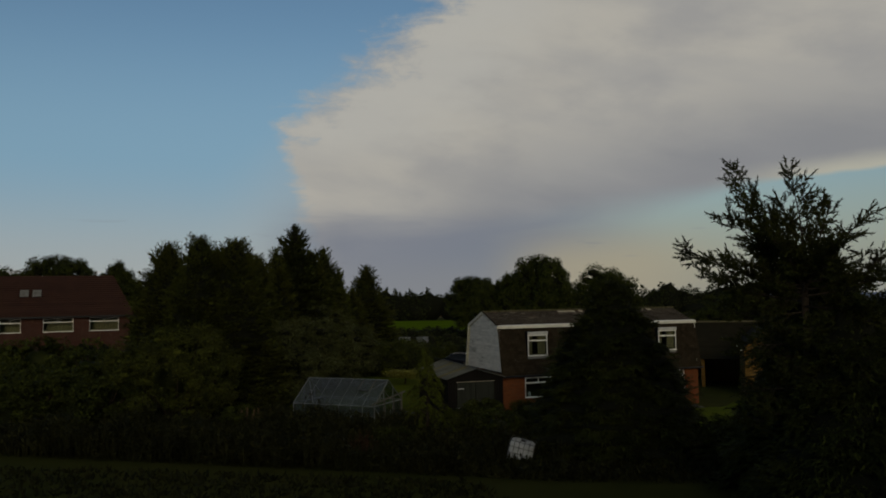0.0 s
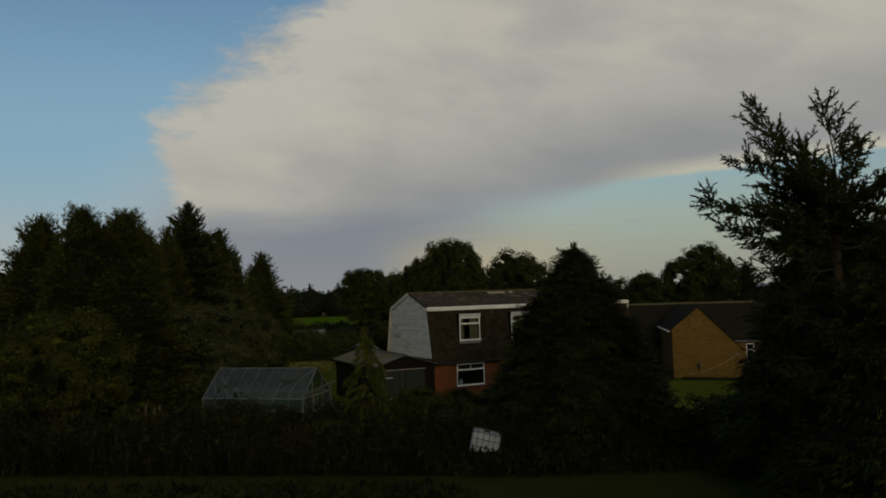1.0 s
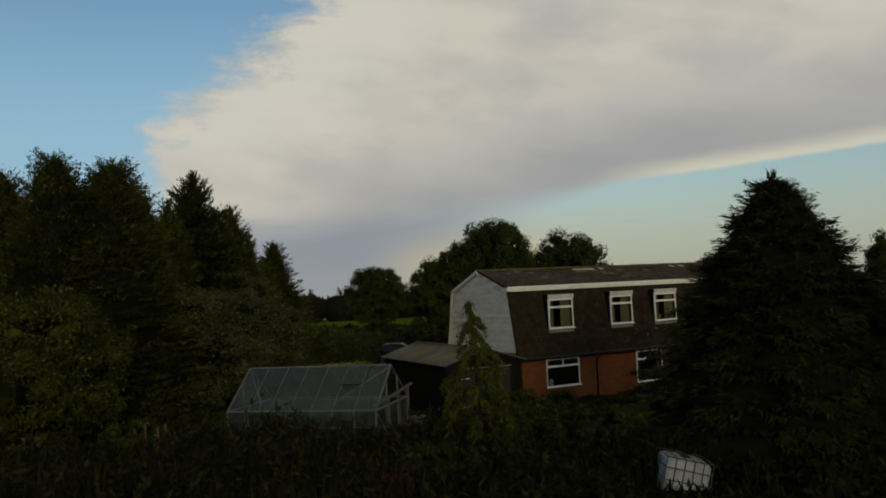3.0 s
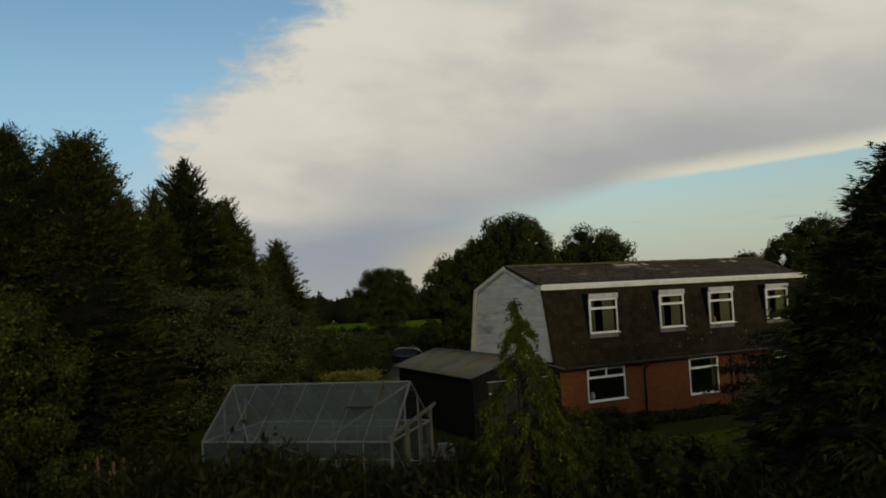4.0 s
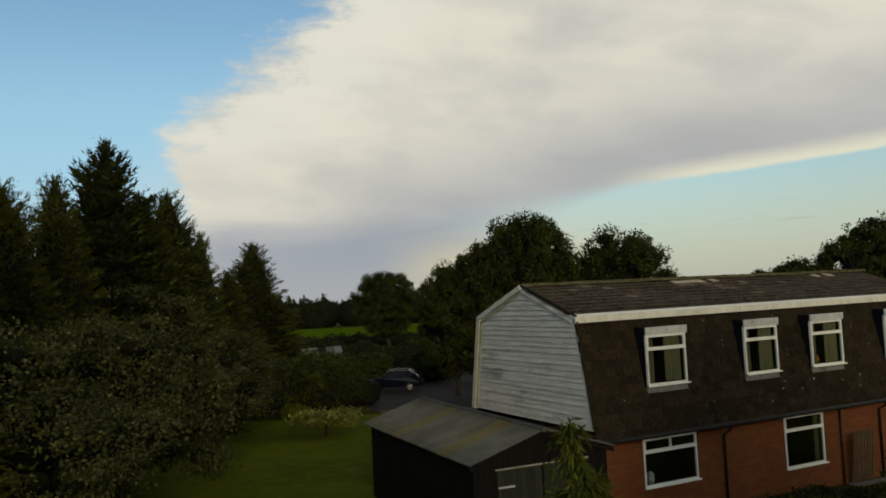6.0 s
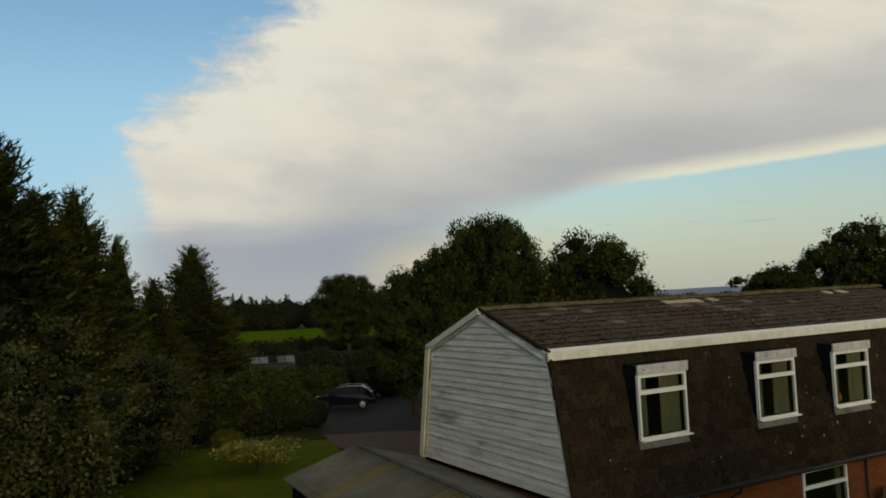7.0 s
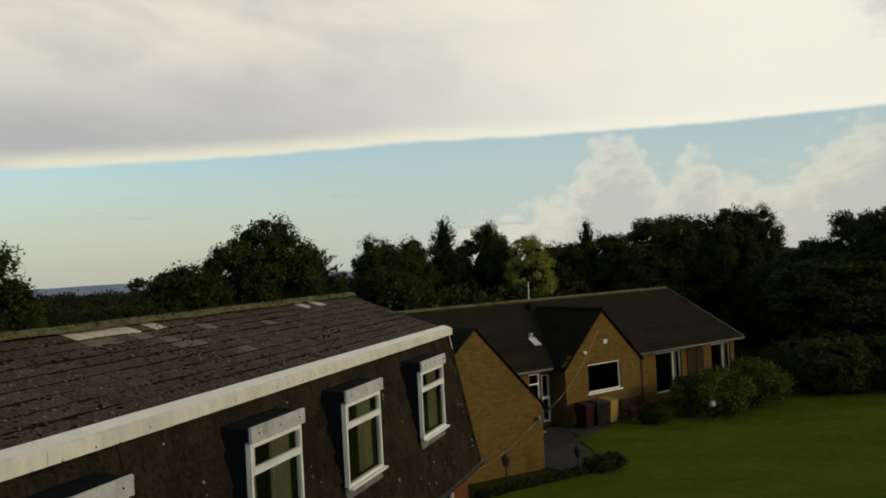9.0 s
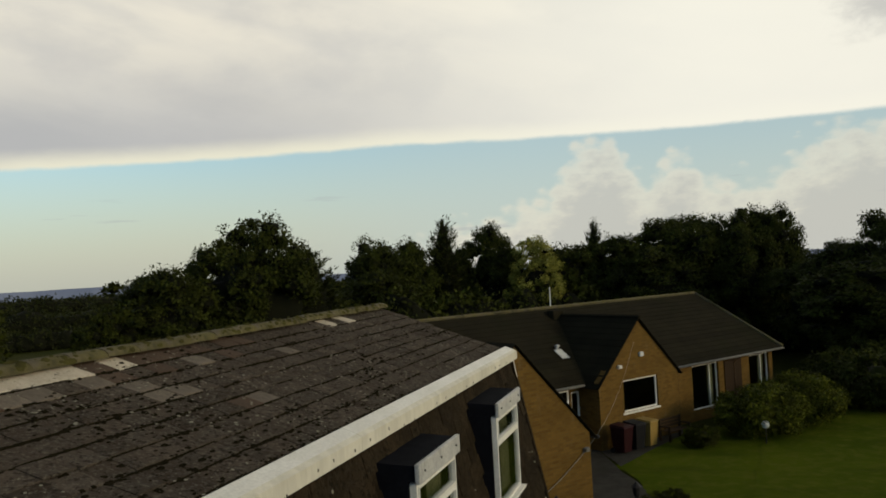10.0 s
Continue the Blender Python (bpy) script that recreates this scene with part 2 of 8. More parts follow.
def glass_pane(name, tint=(0.9, 0.95, 0.95), clear=0.75, pale_film=0.0, shine_k=1.3):
    made = bpy.data.materials.new(name)
    made.use_nodes = True
    net = Net(made.node_tree)
    net.n.remove(net.n["Principled BSDF"])
    see = net.node("ShaderNodeBsdfTransparent")
    net.put(see.inputs[0], tuple(v * clear for v in tint))
    shine = net.node("ShaderNodeBsdfGlossy")
    shine.inputs["Roughness"].default_value = 0.04
    face = net.node("ShaderNodeLayerWeight")
    face.inputs[0].default_value = 0.5
    fres = net.m("POWER", face.outputs["Facing"], 3.0)
    both = net.node("ShaderNodeMixShader")
    net.put(both.inputs[0], net.m("MULTIPLY_ADD", fres, shine_k * 0.5, 0.03))
    # pale film on the panes: dirt, plus a painted reflection of the sky
    film = net.node("ShaderNodeBsdfDiffuse")
    net.put(film.inputs[0], (0.42, 0.47, 0.50))
    filmed = net.node("ShaderNodeMixShader")
    net.put(filmed.inputs[0], net.span(net.noise(coords(net), 2.2, 5, 0.6), 0.3, 0.75, pale_film * 0.4, pale_film * 1.5))
    net.l.new(see.outputs[0], filmed.inputs[1])
    net.l.new(film.outputs[0], filmed.inputs[2])
    net.l.new(filmed.outputs[0], both.inputs[1])
    net.l.new(shine.outputs[0], both.inputs[2])
    net.l.new(both.outputs[0], net.n["Material Output"].inputs[0])
    return made


BRICK_RED = brick_wall("red_brick", (0.176, 0.056, 0.018), (0.128, 0.039, 0.014), (0.108, 0.070, 0.040))
BRICK_BUFF = brick_wall("orange_brick", (0.160, 0.092, 0.021), (0.104, 0.058, 0.014), (0.108, 0.080, 0.031))
BRICK_DARK = brick_wall("dark_red_brick", (0.066, 0.027, 0.018), (0.046, 0.020, 0.015), (0.060, 0.048, 0.040))


def lichen_tile(dull, fair, mid, pale, dark, amount, spots=26):
    """Old tiles: every tile its own tone, pale lichen, dark growth."""

    def build(net, shader):
        at = coords(net)
        info = net.node("ShaderNodeObjectInfo").outputs["Random"]
        isle = net.node("ShaderNodeNewGeometry").outputs["Random Per Island"]
        pick = net.m("FRACT", net.m("ADD", net.m("MULTIPLY", info, 7.31), isle))
        shift = net.node("ShaderNodeCombineXYZ")
        for socket in shift.inputs:
            net.put(socket, net.m("MULTIPLY", pick, 37.0))
        move = net.node("ShaderNodeVectorMath", operation="ADD")
        net.put(move.inputs[0], at)
        net.put(move.inputs[1], shift.outputs[0])
        at = move.outputs[0]
        base = net.mix(pick, dull, fair)
        base = net.mix(net.span(net.noise(at, 5, 4, 0.6), 0.35, 0.7, 0.0, 0.7), base, mid)
        base = net.mix(net.span(net.noise(at, spots, 4, 0.7), 0.52, 0.62, 0.0, amount), base, pale)
        base = net.mix(net.span(net.noise(at, 17, 5, 0.75), 0.53, 0.60, 0.0, 0.85), base, dark)
        net.put(shader.inputs["Base Color"], base)
        bump(net, shader, net.m("ADD", net.noise(at, 60, 3, 0.7), net.m("MULTIPLY", net.noise(at, 14, 4, 0.6), 1.5)), 1.0, 0.014)

    return build


TILE = material("concrete_tile", lichen_tile((0.044, 0.033, 0.024), (0.086, 0.068, 0.053), (0.066, 0.057, 0.046), (0.135, 0.120, 0.100), (0.022, 0.018, 0.013), 0.6), 0.97, 0.0, 0.05)

TILE_PALE = worn("pale_new_tile", (0.60, 0.54, 0.44), (0.44, 0.38, 0.30), 5, 0.9, 0, 40, 0.4, 0.2)
TILE_DULL = worn("beige_worn_tile", (0.20, 0.165, 0.13), (0.11, 0.095, 0.078), 7, 0.95, 0, 50, 0.6, 0.3)
TILE_RUST = worn("brown_tile", (0.100, 0.066, 0.046), (0.075, 0.055, 0.041), 6, 0.95, 0, 50, 0.7, 0.3)
RIDGE = worn("mossy_ridge_tile", (0.12, 0.105, 0.078), (0.13, 0.115, 0.035), 4, 0.95, 0, 30, 0.9, 0.3, stain=(0.04, 0.038, 0.022))
MANSARD = material("dark_mansard_tile", lichen_tile((0.014, 0.0105, 0.0068), (0.036, 0.026, 0.0160), (0.024, 0.0185, 0.011), (0.060, 0.050, 0.036), (0.009, 0.0078, 0.005), 0.24, 14), 0.97, 0.0, 0.04)
ROOF_DARK = worn("dark_bungalow_tile", (0.0165, 0.0148, 0.0092), (0.0235, 0.0205, 0.0122), 1.2, 0.95, 0, 30, 0.5, 0.4, 0.05, stain=(0.0163, 0.0163, 0.0082))
ROOF_RED = worn("red_brown_tile", (0.0504, 0.0238, 0.0161), (0.0385, 0.0182, 0.0140), 0.8, 0.95, 0, 12, 0.5, 0.4)
WHITE = worn("white_upvc", (0.78, 0.77, 0.73), (0.70, 0.69, 0.64), 3, 0.45, 0, 40, 0.05)
FASCIA = worn("white_fascia", (0.68, 0.655, 0.57), (0.56, 0.54, 0.455), 1.6, 0.45, 0, 9, 0.03, stretch=(1, 1, 0.25))
BOARD = worn("weathered_white_board", (0.70, 0.665, 0.60), (0.52, 0.495, 0.445), 4.5, 0.7, 0, 34, 0.5, 0.22, stretch=(1, 0.35, 1.6), stain=(0.24, 0.23, 0.205))
CREAM = worn("cream_paint", (0.62, 0.57, 0.44), (0.50, 0.46, 0.34), 3, 0.6, 0, 30, 0.2)
MOSSY_CREAM = worn("mossy_cream_paint", (0.40, 0.385, 0.28), (0.29, 0.285, 0.19), 5, 0.7, 0, 30, 0.3, stain=(0.17, 0.18, 0.09))
LEAD_DULL = worn("dull_weathered_lead", (0.13, 0.13, 0.125), (0.20, 0.20, 0.19), 5, 0.6, 0.1, 30, 0.2, stain=(0.07, 0.07, 0.06))
LEAD = worn("grey_lead", (0.42, 0.425, 0.43), (0.54, 0.54, 0.52), 5, 0.5, 0.1, 30, 0.1, stain=(0.25, 0.25, 0.24))
CHEEK = worn("dark_blue_felt", (0.0065, 0.0070, 0.0100), (0.0100, 0.0108, 0.0145), 4, 0.9, 0, 30, 0.2, spec=0.04)
DARK_PLASTIC = worn("dark_plastic", (0.02, 0.02, 0.022), (0.03, 0.028, 0.026), 5, 0.4)
SHED_WOOD = worn("black_creosoted_board", (0.0060, 0.0050, 0.0044), (0.0110, 0.0094, 0.0077), 3, 0.9, 0, 40, 0.4, 0.4, stretch=(3, 3, 0.3))
SHED_DOOR = worn("faded_green_door", (0.030, 0.033, 0.026), (0.019, 0.021, 0.017), 3, 0.85, 0, 40, 0.3, 0.3, stretch=(4, 4, 0.4))
def sheet_build(net, shader):
    at = coords(net)
    sep_y = net.node("ShaderNodeSeparateXYZ")
    net.put(sep_y.inputs[0], at)
    rib = net.m("SINE", net.m("MULTIPLY", sep_y.outputs[1], 2 * math.pi / 0.146))
    big = net.noise(at, 1.5, 5, 0.6)
    col = net.mix(net.span(big, 0.3, 0.7), (0.120, 0.123, 0.112), (0.082, 0.086, 0.074))
    col = net.mix(net.span(net.noise(at, 0.7, 6, 0.65), 0.5, 0.66, 0.0, 0.7), col, (0.075, 0.075, 0.055))
    # troughs of the ribs toned darker than the crests
    valley_tone = net.m("ADD", rib, net.m("MULTIPLY", net.noise(at, 6, 3, 0.6), 0.8))
    col = net.mix(net.span(valley_tone, 0.35, -0.5, 0.0, 0.75), col, (0.045, 0.045, 0.034))
    net.put(shader.inputs["Base Color"], col)


SHEET = material("weathered_corrugated_sheet", sheet_build, 0.75)
SHEET_MOSS = worn("mossy_rooflight_sheet", (0.1120, 0.1015, 0.0490), (0.1400, 0.1260, 0.0700), 2, 0.7, 0, 20, 0.2)
ALU = worn("weathered_aluminium", (0.22, 0.225, 0.22), (0.15, 0.155, 0.145), 4, 0.45, 0.6, 40, 0.1)
PALE_WOOD = worn("bleached_wood", (0.36, 0.33, 0.27), (0.27, 0.24, 0.19), 4, 0.85, 0, 50, 0.3, 0.3, stretch=(1, 1, 0.3))
GREY_WOOD = worn("grey_weathered_timber", (0.12, 0.112, 0.092), (0.075, 0.070, 0.057), 4, 0.85, 0, 50, 0.3, 0.3, stretch=(1, 1, 0.3))
BUTT = worn("grey_barrel_plastic", (0.085, 0.088, 0.088), (0.060, 0.063, 0.060), 3, 0.6, 0, 30, 0.1)
DARK_TIMBER = worn("dark_stained_timber", (0.040, 0.024, 0.012), (0.028, 0.017, 0.010), 3, 0.8, 0, 40, 0.3, 0.3, stretch=(3, 3, 0.3))
BROWN_WOOD = worn("brown_wood", (0.12, 0.075, 0.04), (0.08, 0.05, 0.03), 4, 0.85, 0, 50, 0.3, 0.3)
BARK = worn("bark", (0.026, 0.020, 0.014), (0.042, 0.032, 0.023), 6, 0.95, 0, 40, 0.7, stretch=(1, 1, 0.3))
DARK_ROOM = worn("dark_room_wall", (0.10, 0.09, 0.075), (0.07, 0.065, 0.055), 2, 0.9)
CURTAIN = worn("dim_curtain", (0.27, 0.25, 0.14), (0.18, 0.17, 0.09), 2, 0.9, 0, 40, 0.2, stretch=(8, 8, 0.3))
ORANGE = worn("orange_ornament", (0.55, 0.24, 0.03), (0.45, 0.18, 0.03), 6, 0.6)
GLASS = glass_pane("window_glass", (0.9, 0.95, 0.95), 0.85, 0.0, 1.0)
HOT_GLASS = glass_pane("greenhouse_glass", (0.84, 0.92, 0.96), 0.84, 0.030, 1.9)
CAR_PAINT = worn("dark_blue_paint", (0.004, 0.005, 0.010), (0.005, 0.006, 0.012), 2, 0.14, 0.0, 200, 0.0, spec=0.16)
CHROME = worn("bright_trim", (0.7, 0.7, 0.7), (0.6, 0.6, 0.6), 6, 0.25, 0.9)
CAR_GLASS = worn("dark_car_glass", (0.004, 0.0045, 0.005), (0.005, 0.0055, 0.006), 2, 0.12, 0.0, 200, 0.0, spec=0.14)
RUBBER = worn("black_rubber", (0.015, 0.015, 0.015), (0.02, 0.02, 0.02), 6, 0.85)
CAGE = worn("dull_zinc_bar", (0.10, 0.10, 0.10), (0.07, 0.07, 0.068), 8, 0.6, 0.3)
TANK = worn("white_tank_plastic", (0.62, 0.63, 0.64), (0.52, 0.53, 0.52), 3, 0.5, 0, 30, 0.1)
CLOUDY = worn("cloudy_old_plastic", (0.44, 0.45, 0.46), (0.34, 0.35, 0.35), 3, 0.5, 0, 30, 0.1)
FLAG = worn("dark_worn_flag", (0.055, 0.052, 0.044), (0.032, 0.030, 0.026), 2.2, 0.9, 0, 40, 0.4, 0.3, stain=(0.03, 0.03, 0.022))
STONE = worn("stone_flag", (0.180, 0.169, 0.150), (0.128, 0.120, 0.105), 3, 0.9, 0, 40, 0.4, 0.3)
ASPHALT = worn("asphalt", (0.021, 0.020, 0.019), (0.031, 0.029, 0.027), 0.8, 0.9, 0, 80, 0.4)
GRAVEL = worn("pinkish_gravel", (0.120, 0.084, 0.062), (0.086, 0.061, 0.046), 1.4, 0.95, 0, 60, 0.7, stain=(0.0819, 0.0756, 0.0567))
EARTH = worn("bare_earth", (0.10, 0.07, 0.045), (0.07, 0.05, 0.035), 2, 0.95, 0, 30, 0.6)

# near-black crown cores: the shade between leaves put into their colour
CROWN_SHADE = worn("crown_shade_core", (0.0070, 0.0080, 0.0032), (0.0045, 0.0055, 0.0022), 3, 0.95, 0, 20, 0.6)
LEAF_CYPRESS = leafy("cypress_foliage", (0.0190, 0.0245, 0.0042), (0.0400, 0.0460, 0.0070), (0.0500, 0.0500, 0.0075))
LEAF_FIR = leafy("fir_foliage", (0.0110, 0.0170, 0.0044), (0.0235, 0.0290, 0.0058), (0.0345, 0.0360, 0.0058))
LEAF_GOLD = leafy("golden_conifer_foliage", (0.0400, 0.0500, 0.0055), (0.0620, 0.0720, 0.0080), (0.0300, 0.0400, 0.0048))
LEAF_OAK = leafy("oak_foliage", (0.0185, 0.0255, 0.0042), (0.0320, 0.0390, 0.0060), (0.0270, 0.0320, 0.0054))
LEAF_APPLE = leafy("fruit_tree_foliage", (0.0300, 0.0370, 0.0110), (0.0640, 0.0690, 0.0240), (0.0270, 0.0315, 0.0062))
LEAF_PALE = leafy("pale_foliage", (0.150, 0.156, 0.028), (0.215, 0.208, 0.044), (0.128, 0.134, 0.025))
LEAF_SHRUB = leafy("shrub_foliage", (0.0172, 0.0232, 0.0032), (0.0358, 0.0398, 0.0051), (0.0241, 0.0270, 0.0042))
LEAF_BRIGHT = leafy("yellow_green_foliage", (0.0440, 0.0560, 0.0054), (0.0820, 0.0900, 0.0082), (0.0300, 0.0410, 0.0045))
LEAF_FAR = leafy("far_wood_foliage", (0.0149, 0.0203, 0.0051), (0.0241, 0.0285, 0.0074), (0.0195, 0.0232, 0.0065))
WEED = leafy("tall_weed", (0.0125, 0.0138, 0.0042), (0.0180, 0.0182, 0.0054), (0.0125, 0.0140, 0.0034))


def ground_height(x, y):
    z = 1.5 - 0.027 * (min(x, 23) - 8) - 0.021 * (max(x, 23) - 23) - 0.011 * (y - 36)
    z = max(z, -0.35 + 0.2 * math.tanh(z)) if z < -0.35 else z
    z = min(z, 2.6)
    step = min(max((x - 38) / 10, 0), 1)
    z -= 0.3 * step * step * (3 - 2 * step)
    far = math.hypot(x - 20, y - 40) - 75
    if far > 0:
        z = z * math.exp(-far / 60) - 9.0 * (1 - math.exp(-far / 190)) - 0.011 * max(far - 320, 0)
    return z


def ground_material():
    def build(net, shader):
        at = coords(net)
        big = net.noise(at, 0.05, 5, 0.6)
        mid = net.noise(at, 0.7, 5, 0.65)
        fine = net.noise(at, 14, 4, 0.7)
        col = net.mix(net.span(mid, 0.3, 0.7), (0.025, 0.031, 0.006), (0.036, 0.041, 0.0075))
        col = net.mix(net.span(big, 0.42, 0.62, 0.0, 0.5), col, (0.048, 0.044, 0.011))
        col = net.mix(net.span(fine, 0.4, 0.75, 0.0, 0.5), col, (0.03, 0.038, 0.010))
        net.put(shader.inputs["Base Color"], col)
        bump(net, shader, net.m("ADD", fine, mid), 0.6, 0.05)

    return material("grassland", build, 1.0, 0.0, 0.02)


def lawn_material():
    def build(net, shader):
        at = coords(net)
        big = net.noise(at, 0.22, 5, 0.6)
        mid = net.noise(at, 2.2, 5, 0.65)
        fine = net.noise(at, 30, 4, 0.7)
        col = net.mix(net.span(big, 0.35, 0.65), (0.052, 0.078, 0.0035), (0.080, 0.104, 0.0055))
        col = net.mix(net.span(mid, 0.42, 0.66, 0.0, 0.7), col, (0.104, 0.112, 0.014))
        col = net.mix(net.span(net.noise(net.scaled(at, 1, 0.35, 1), 0.6, 4, 0.6), 0.5, 0.68, 0.0, 0.55), col, (0.040, 0.058, 0.005))
        col = net.mix(net.span(fine, 0.4, 0.75, 0.0, 0.5), col, (0.030, 0.044, 0.003))
        net.put(shader.inputs["Base Color"], col)
        bump(net, shader, net.m("ADD", fine, mid), 0.6, 0.03)

    return material("mown_lawn", build, 1.0, 0.0, 0.02)


GRASS, LAWN = ground_material(), lawn_material()


# ---- builders ----
def mesh_of(name, verts, faces, mat, smooth=False):
    data = bpy.data.meshes.new(name)
    data.from_pydata(verts, [], faces)
    data.materials.append(mat)
    if smooth:
        data.polygons.foreach_set("use_smooth", [True] * len(data.polygons))
    data.update()
    return data


def quads(name, verts, mat):
    """A mesh of loose quads from an array of N x 4 x 3."""
    n = len(verts)
    data = bpy.data.meshes.new(name)
    data.vertices.add(n * 4)
    data.vertices.foreach_set("co", np.asarray(verts, dtype=np.float32).ravel())
    data.loops.add(n * 4)
    data.loops.foreach_set("vertex_index", np.arange(n * 4, dtype=np.int32))
    data.polygons.add(n)
    data.polygons.foreach_set("loop_start", np.arange(0, n * 4, 4, dtype=np.int32))
    data.materials.append(mat)
    data.update(calc_edges=True)
    return data


class Solid:
    """Collects boxes, tubes and slabs into one mesh."""

    def __init__(self):
        self.v, self.f = [], []

    def poly(self, pts):
        k = len(self.v)
        self.v += [tuple(p) for p in pts]
        self.f.append(tuple(range(k, k + len(pts))))
        return self

    def hexa(self, p):
        """Eight corners: four below, four above, both counter-clockwise."""
        k = len(self.v)
        self.v += [tuple(q) for q in p]
        self.f += [tuple(k + i for i in q) for q in ((3, 2, 1, 0), (4, 5, 6, 7), (0, 1, 5, 4), (1, 2, 6, 5), (2, 3, 7, 6), (3, 0, 4, 7))]
        return self

    def box(self, x0, x1, y0, y1, z0, z1):
        return self.hexa([(x0, y0, z0), (x1, y0, z0), (x1, y1, z0), (x0, y1, z0), (x0, y0, z1), (x1, y0, z1), (x1, y1, z1), (x0, y1, z1)])

    def soft(self, x0, x1, y0, y1, z0, z1, c=0.008):
        """A box with chamfered upright edges and top."""
        ring = [(x0 + c, y0), (x1 - c, y0), (x1, y0 + c), (x1, y1 - c), (x1 - c, y1), (x0 + c, y1), (x0, y1 - c), (x0, y0 + c)]
        mx, my = (x0 + x1) / 2, (y0 + y1) / 2
        inner = [(x - math.copysign(c, x - mx), y - math.copysign(c, y - my)) for x, y in ring]
        k = len(self.v)
        self.v += [(x, y, z0) for x, y in ring] + [(x, y, z1 - c) for x, y in ring] + [(x, y, z1) for x, y in inner]
        for i in range(8):
            j = (i + 1) % 8
            self.f += [(k + i, k + j, k + 8 + j, k + 8 + i), (k + 8 + i, k + 8 + j, k + 16 + j, k + 16 + i)]
        self.f += [tuple(k + i for i in range(7, -1, -1)), tuple(k + 16 + i for i in range(8))]
        return self

    def slab(self, a, b, c, d, thick):
        """A plate under the quad a b c d (counter-clockwise from outside)."""
        a, b, c, d = (Vector(p) for p in (a, b, c, d))
        n = (b - a).cross(d - a).normalized() * thick
        return self.hexa([a - n, b - n, c - n, d - n, a, b, c, d])

    def prism(self, pts, axis, lo, hi):
        """A closed outline pushed along x or y."""
        n, k = len(pts), len(self.v)
        for s in (lo, hi):
            self.v += [(s, p[0], p[1]) if axis == "x" else (p[0], s, p[1]) for p in pts]
        self.f += [tuple(k + i for i in range(n)), tuple(k + n + i for i in range(n - 1, -1, -1))]
        self.f += [(k + i, k + n + i, k + n + (i + 1) % n, k + (i + 1) % n) for i in range(n)]
        return self

    def tube(self, path, radii, sides=6):
        """A tapered tube along a path."""
        path = [Vector(p) for p in path]
        if isinstance(radii, (int, float)):
            radii = [radii] * len(path)
        k = len(self.v)
        for i, p in enumerate(path):
            d = (path[min(i + 1, len(path) - 1)] - path[max(i - 1, 0)]).normalized()
            u = d.cross(Vector((0.31, 0.17, 0.93)) if abs(d.z) < 0.9 else Vector((1, 0.2, 0))).normalized()
            v = d.cross(u)
            self.v += [tuple(p + (u * math.cos(2 * math.pi * s / sides) + v * math.sin(2 * math.pi * s / sides)) * radii[i]) for s in range(sides)]
        for i in range(len(path) - 1):
            for s in range(sides):
                t = (s + 1) % sides
                self.f.append((k + i * sides + s, k + i * sides + t, k + (i + 1) * sides + t, k + (i + 1) * sides + s))
        self.f += [tuple(k + s for s in range(sides - 1, -1, -1)), tuple(k + (len(path) - 1) * sides + s for s in range(sides))]
        return self

    def lathe(self, cx, cy, rings, sides=14):
        k = len(self.v)
        for r, z in rings:
            self.v += [(cx + r * math.cos(2 * math.pi * s / sides), cy + r * math.sin(2 * math.pi * s / sides), z) for s in range(sides)]
        for i in range(len(rings) - 1):
            for s in range(sides):
                t = (s + 1) % sides
                self.f.append((k + i * sides + s, k + i * sides + t, k + (i + 1) * sides + t, k + (i + 1) * sides + s))
        self.f += [tuple(k + s for s in range(sides - 1, -1, -1)), tuple(k + (len(rings) - 1) * sides + s for s in range(sides))]
        return self


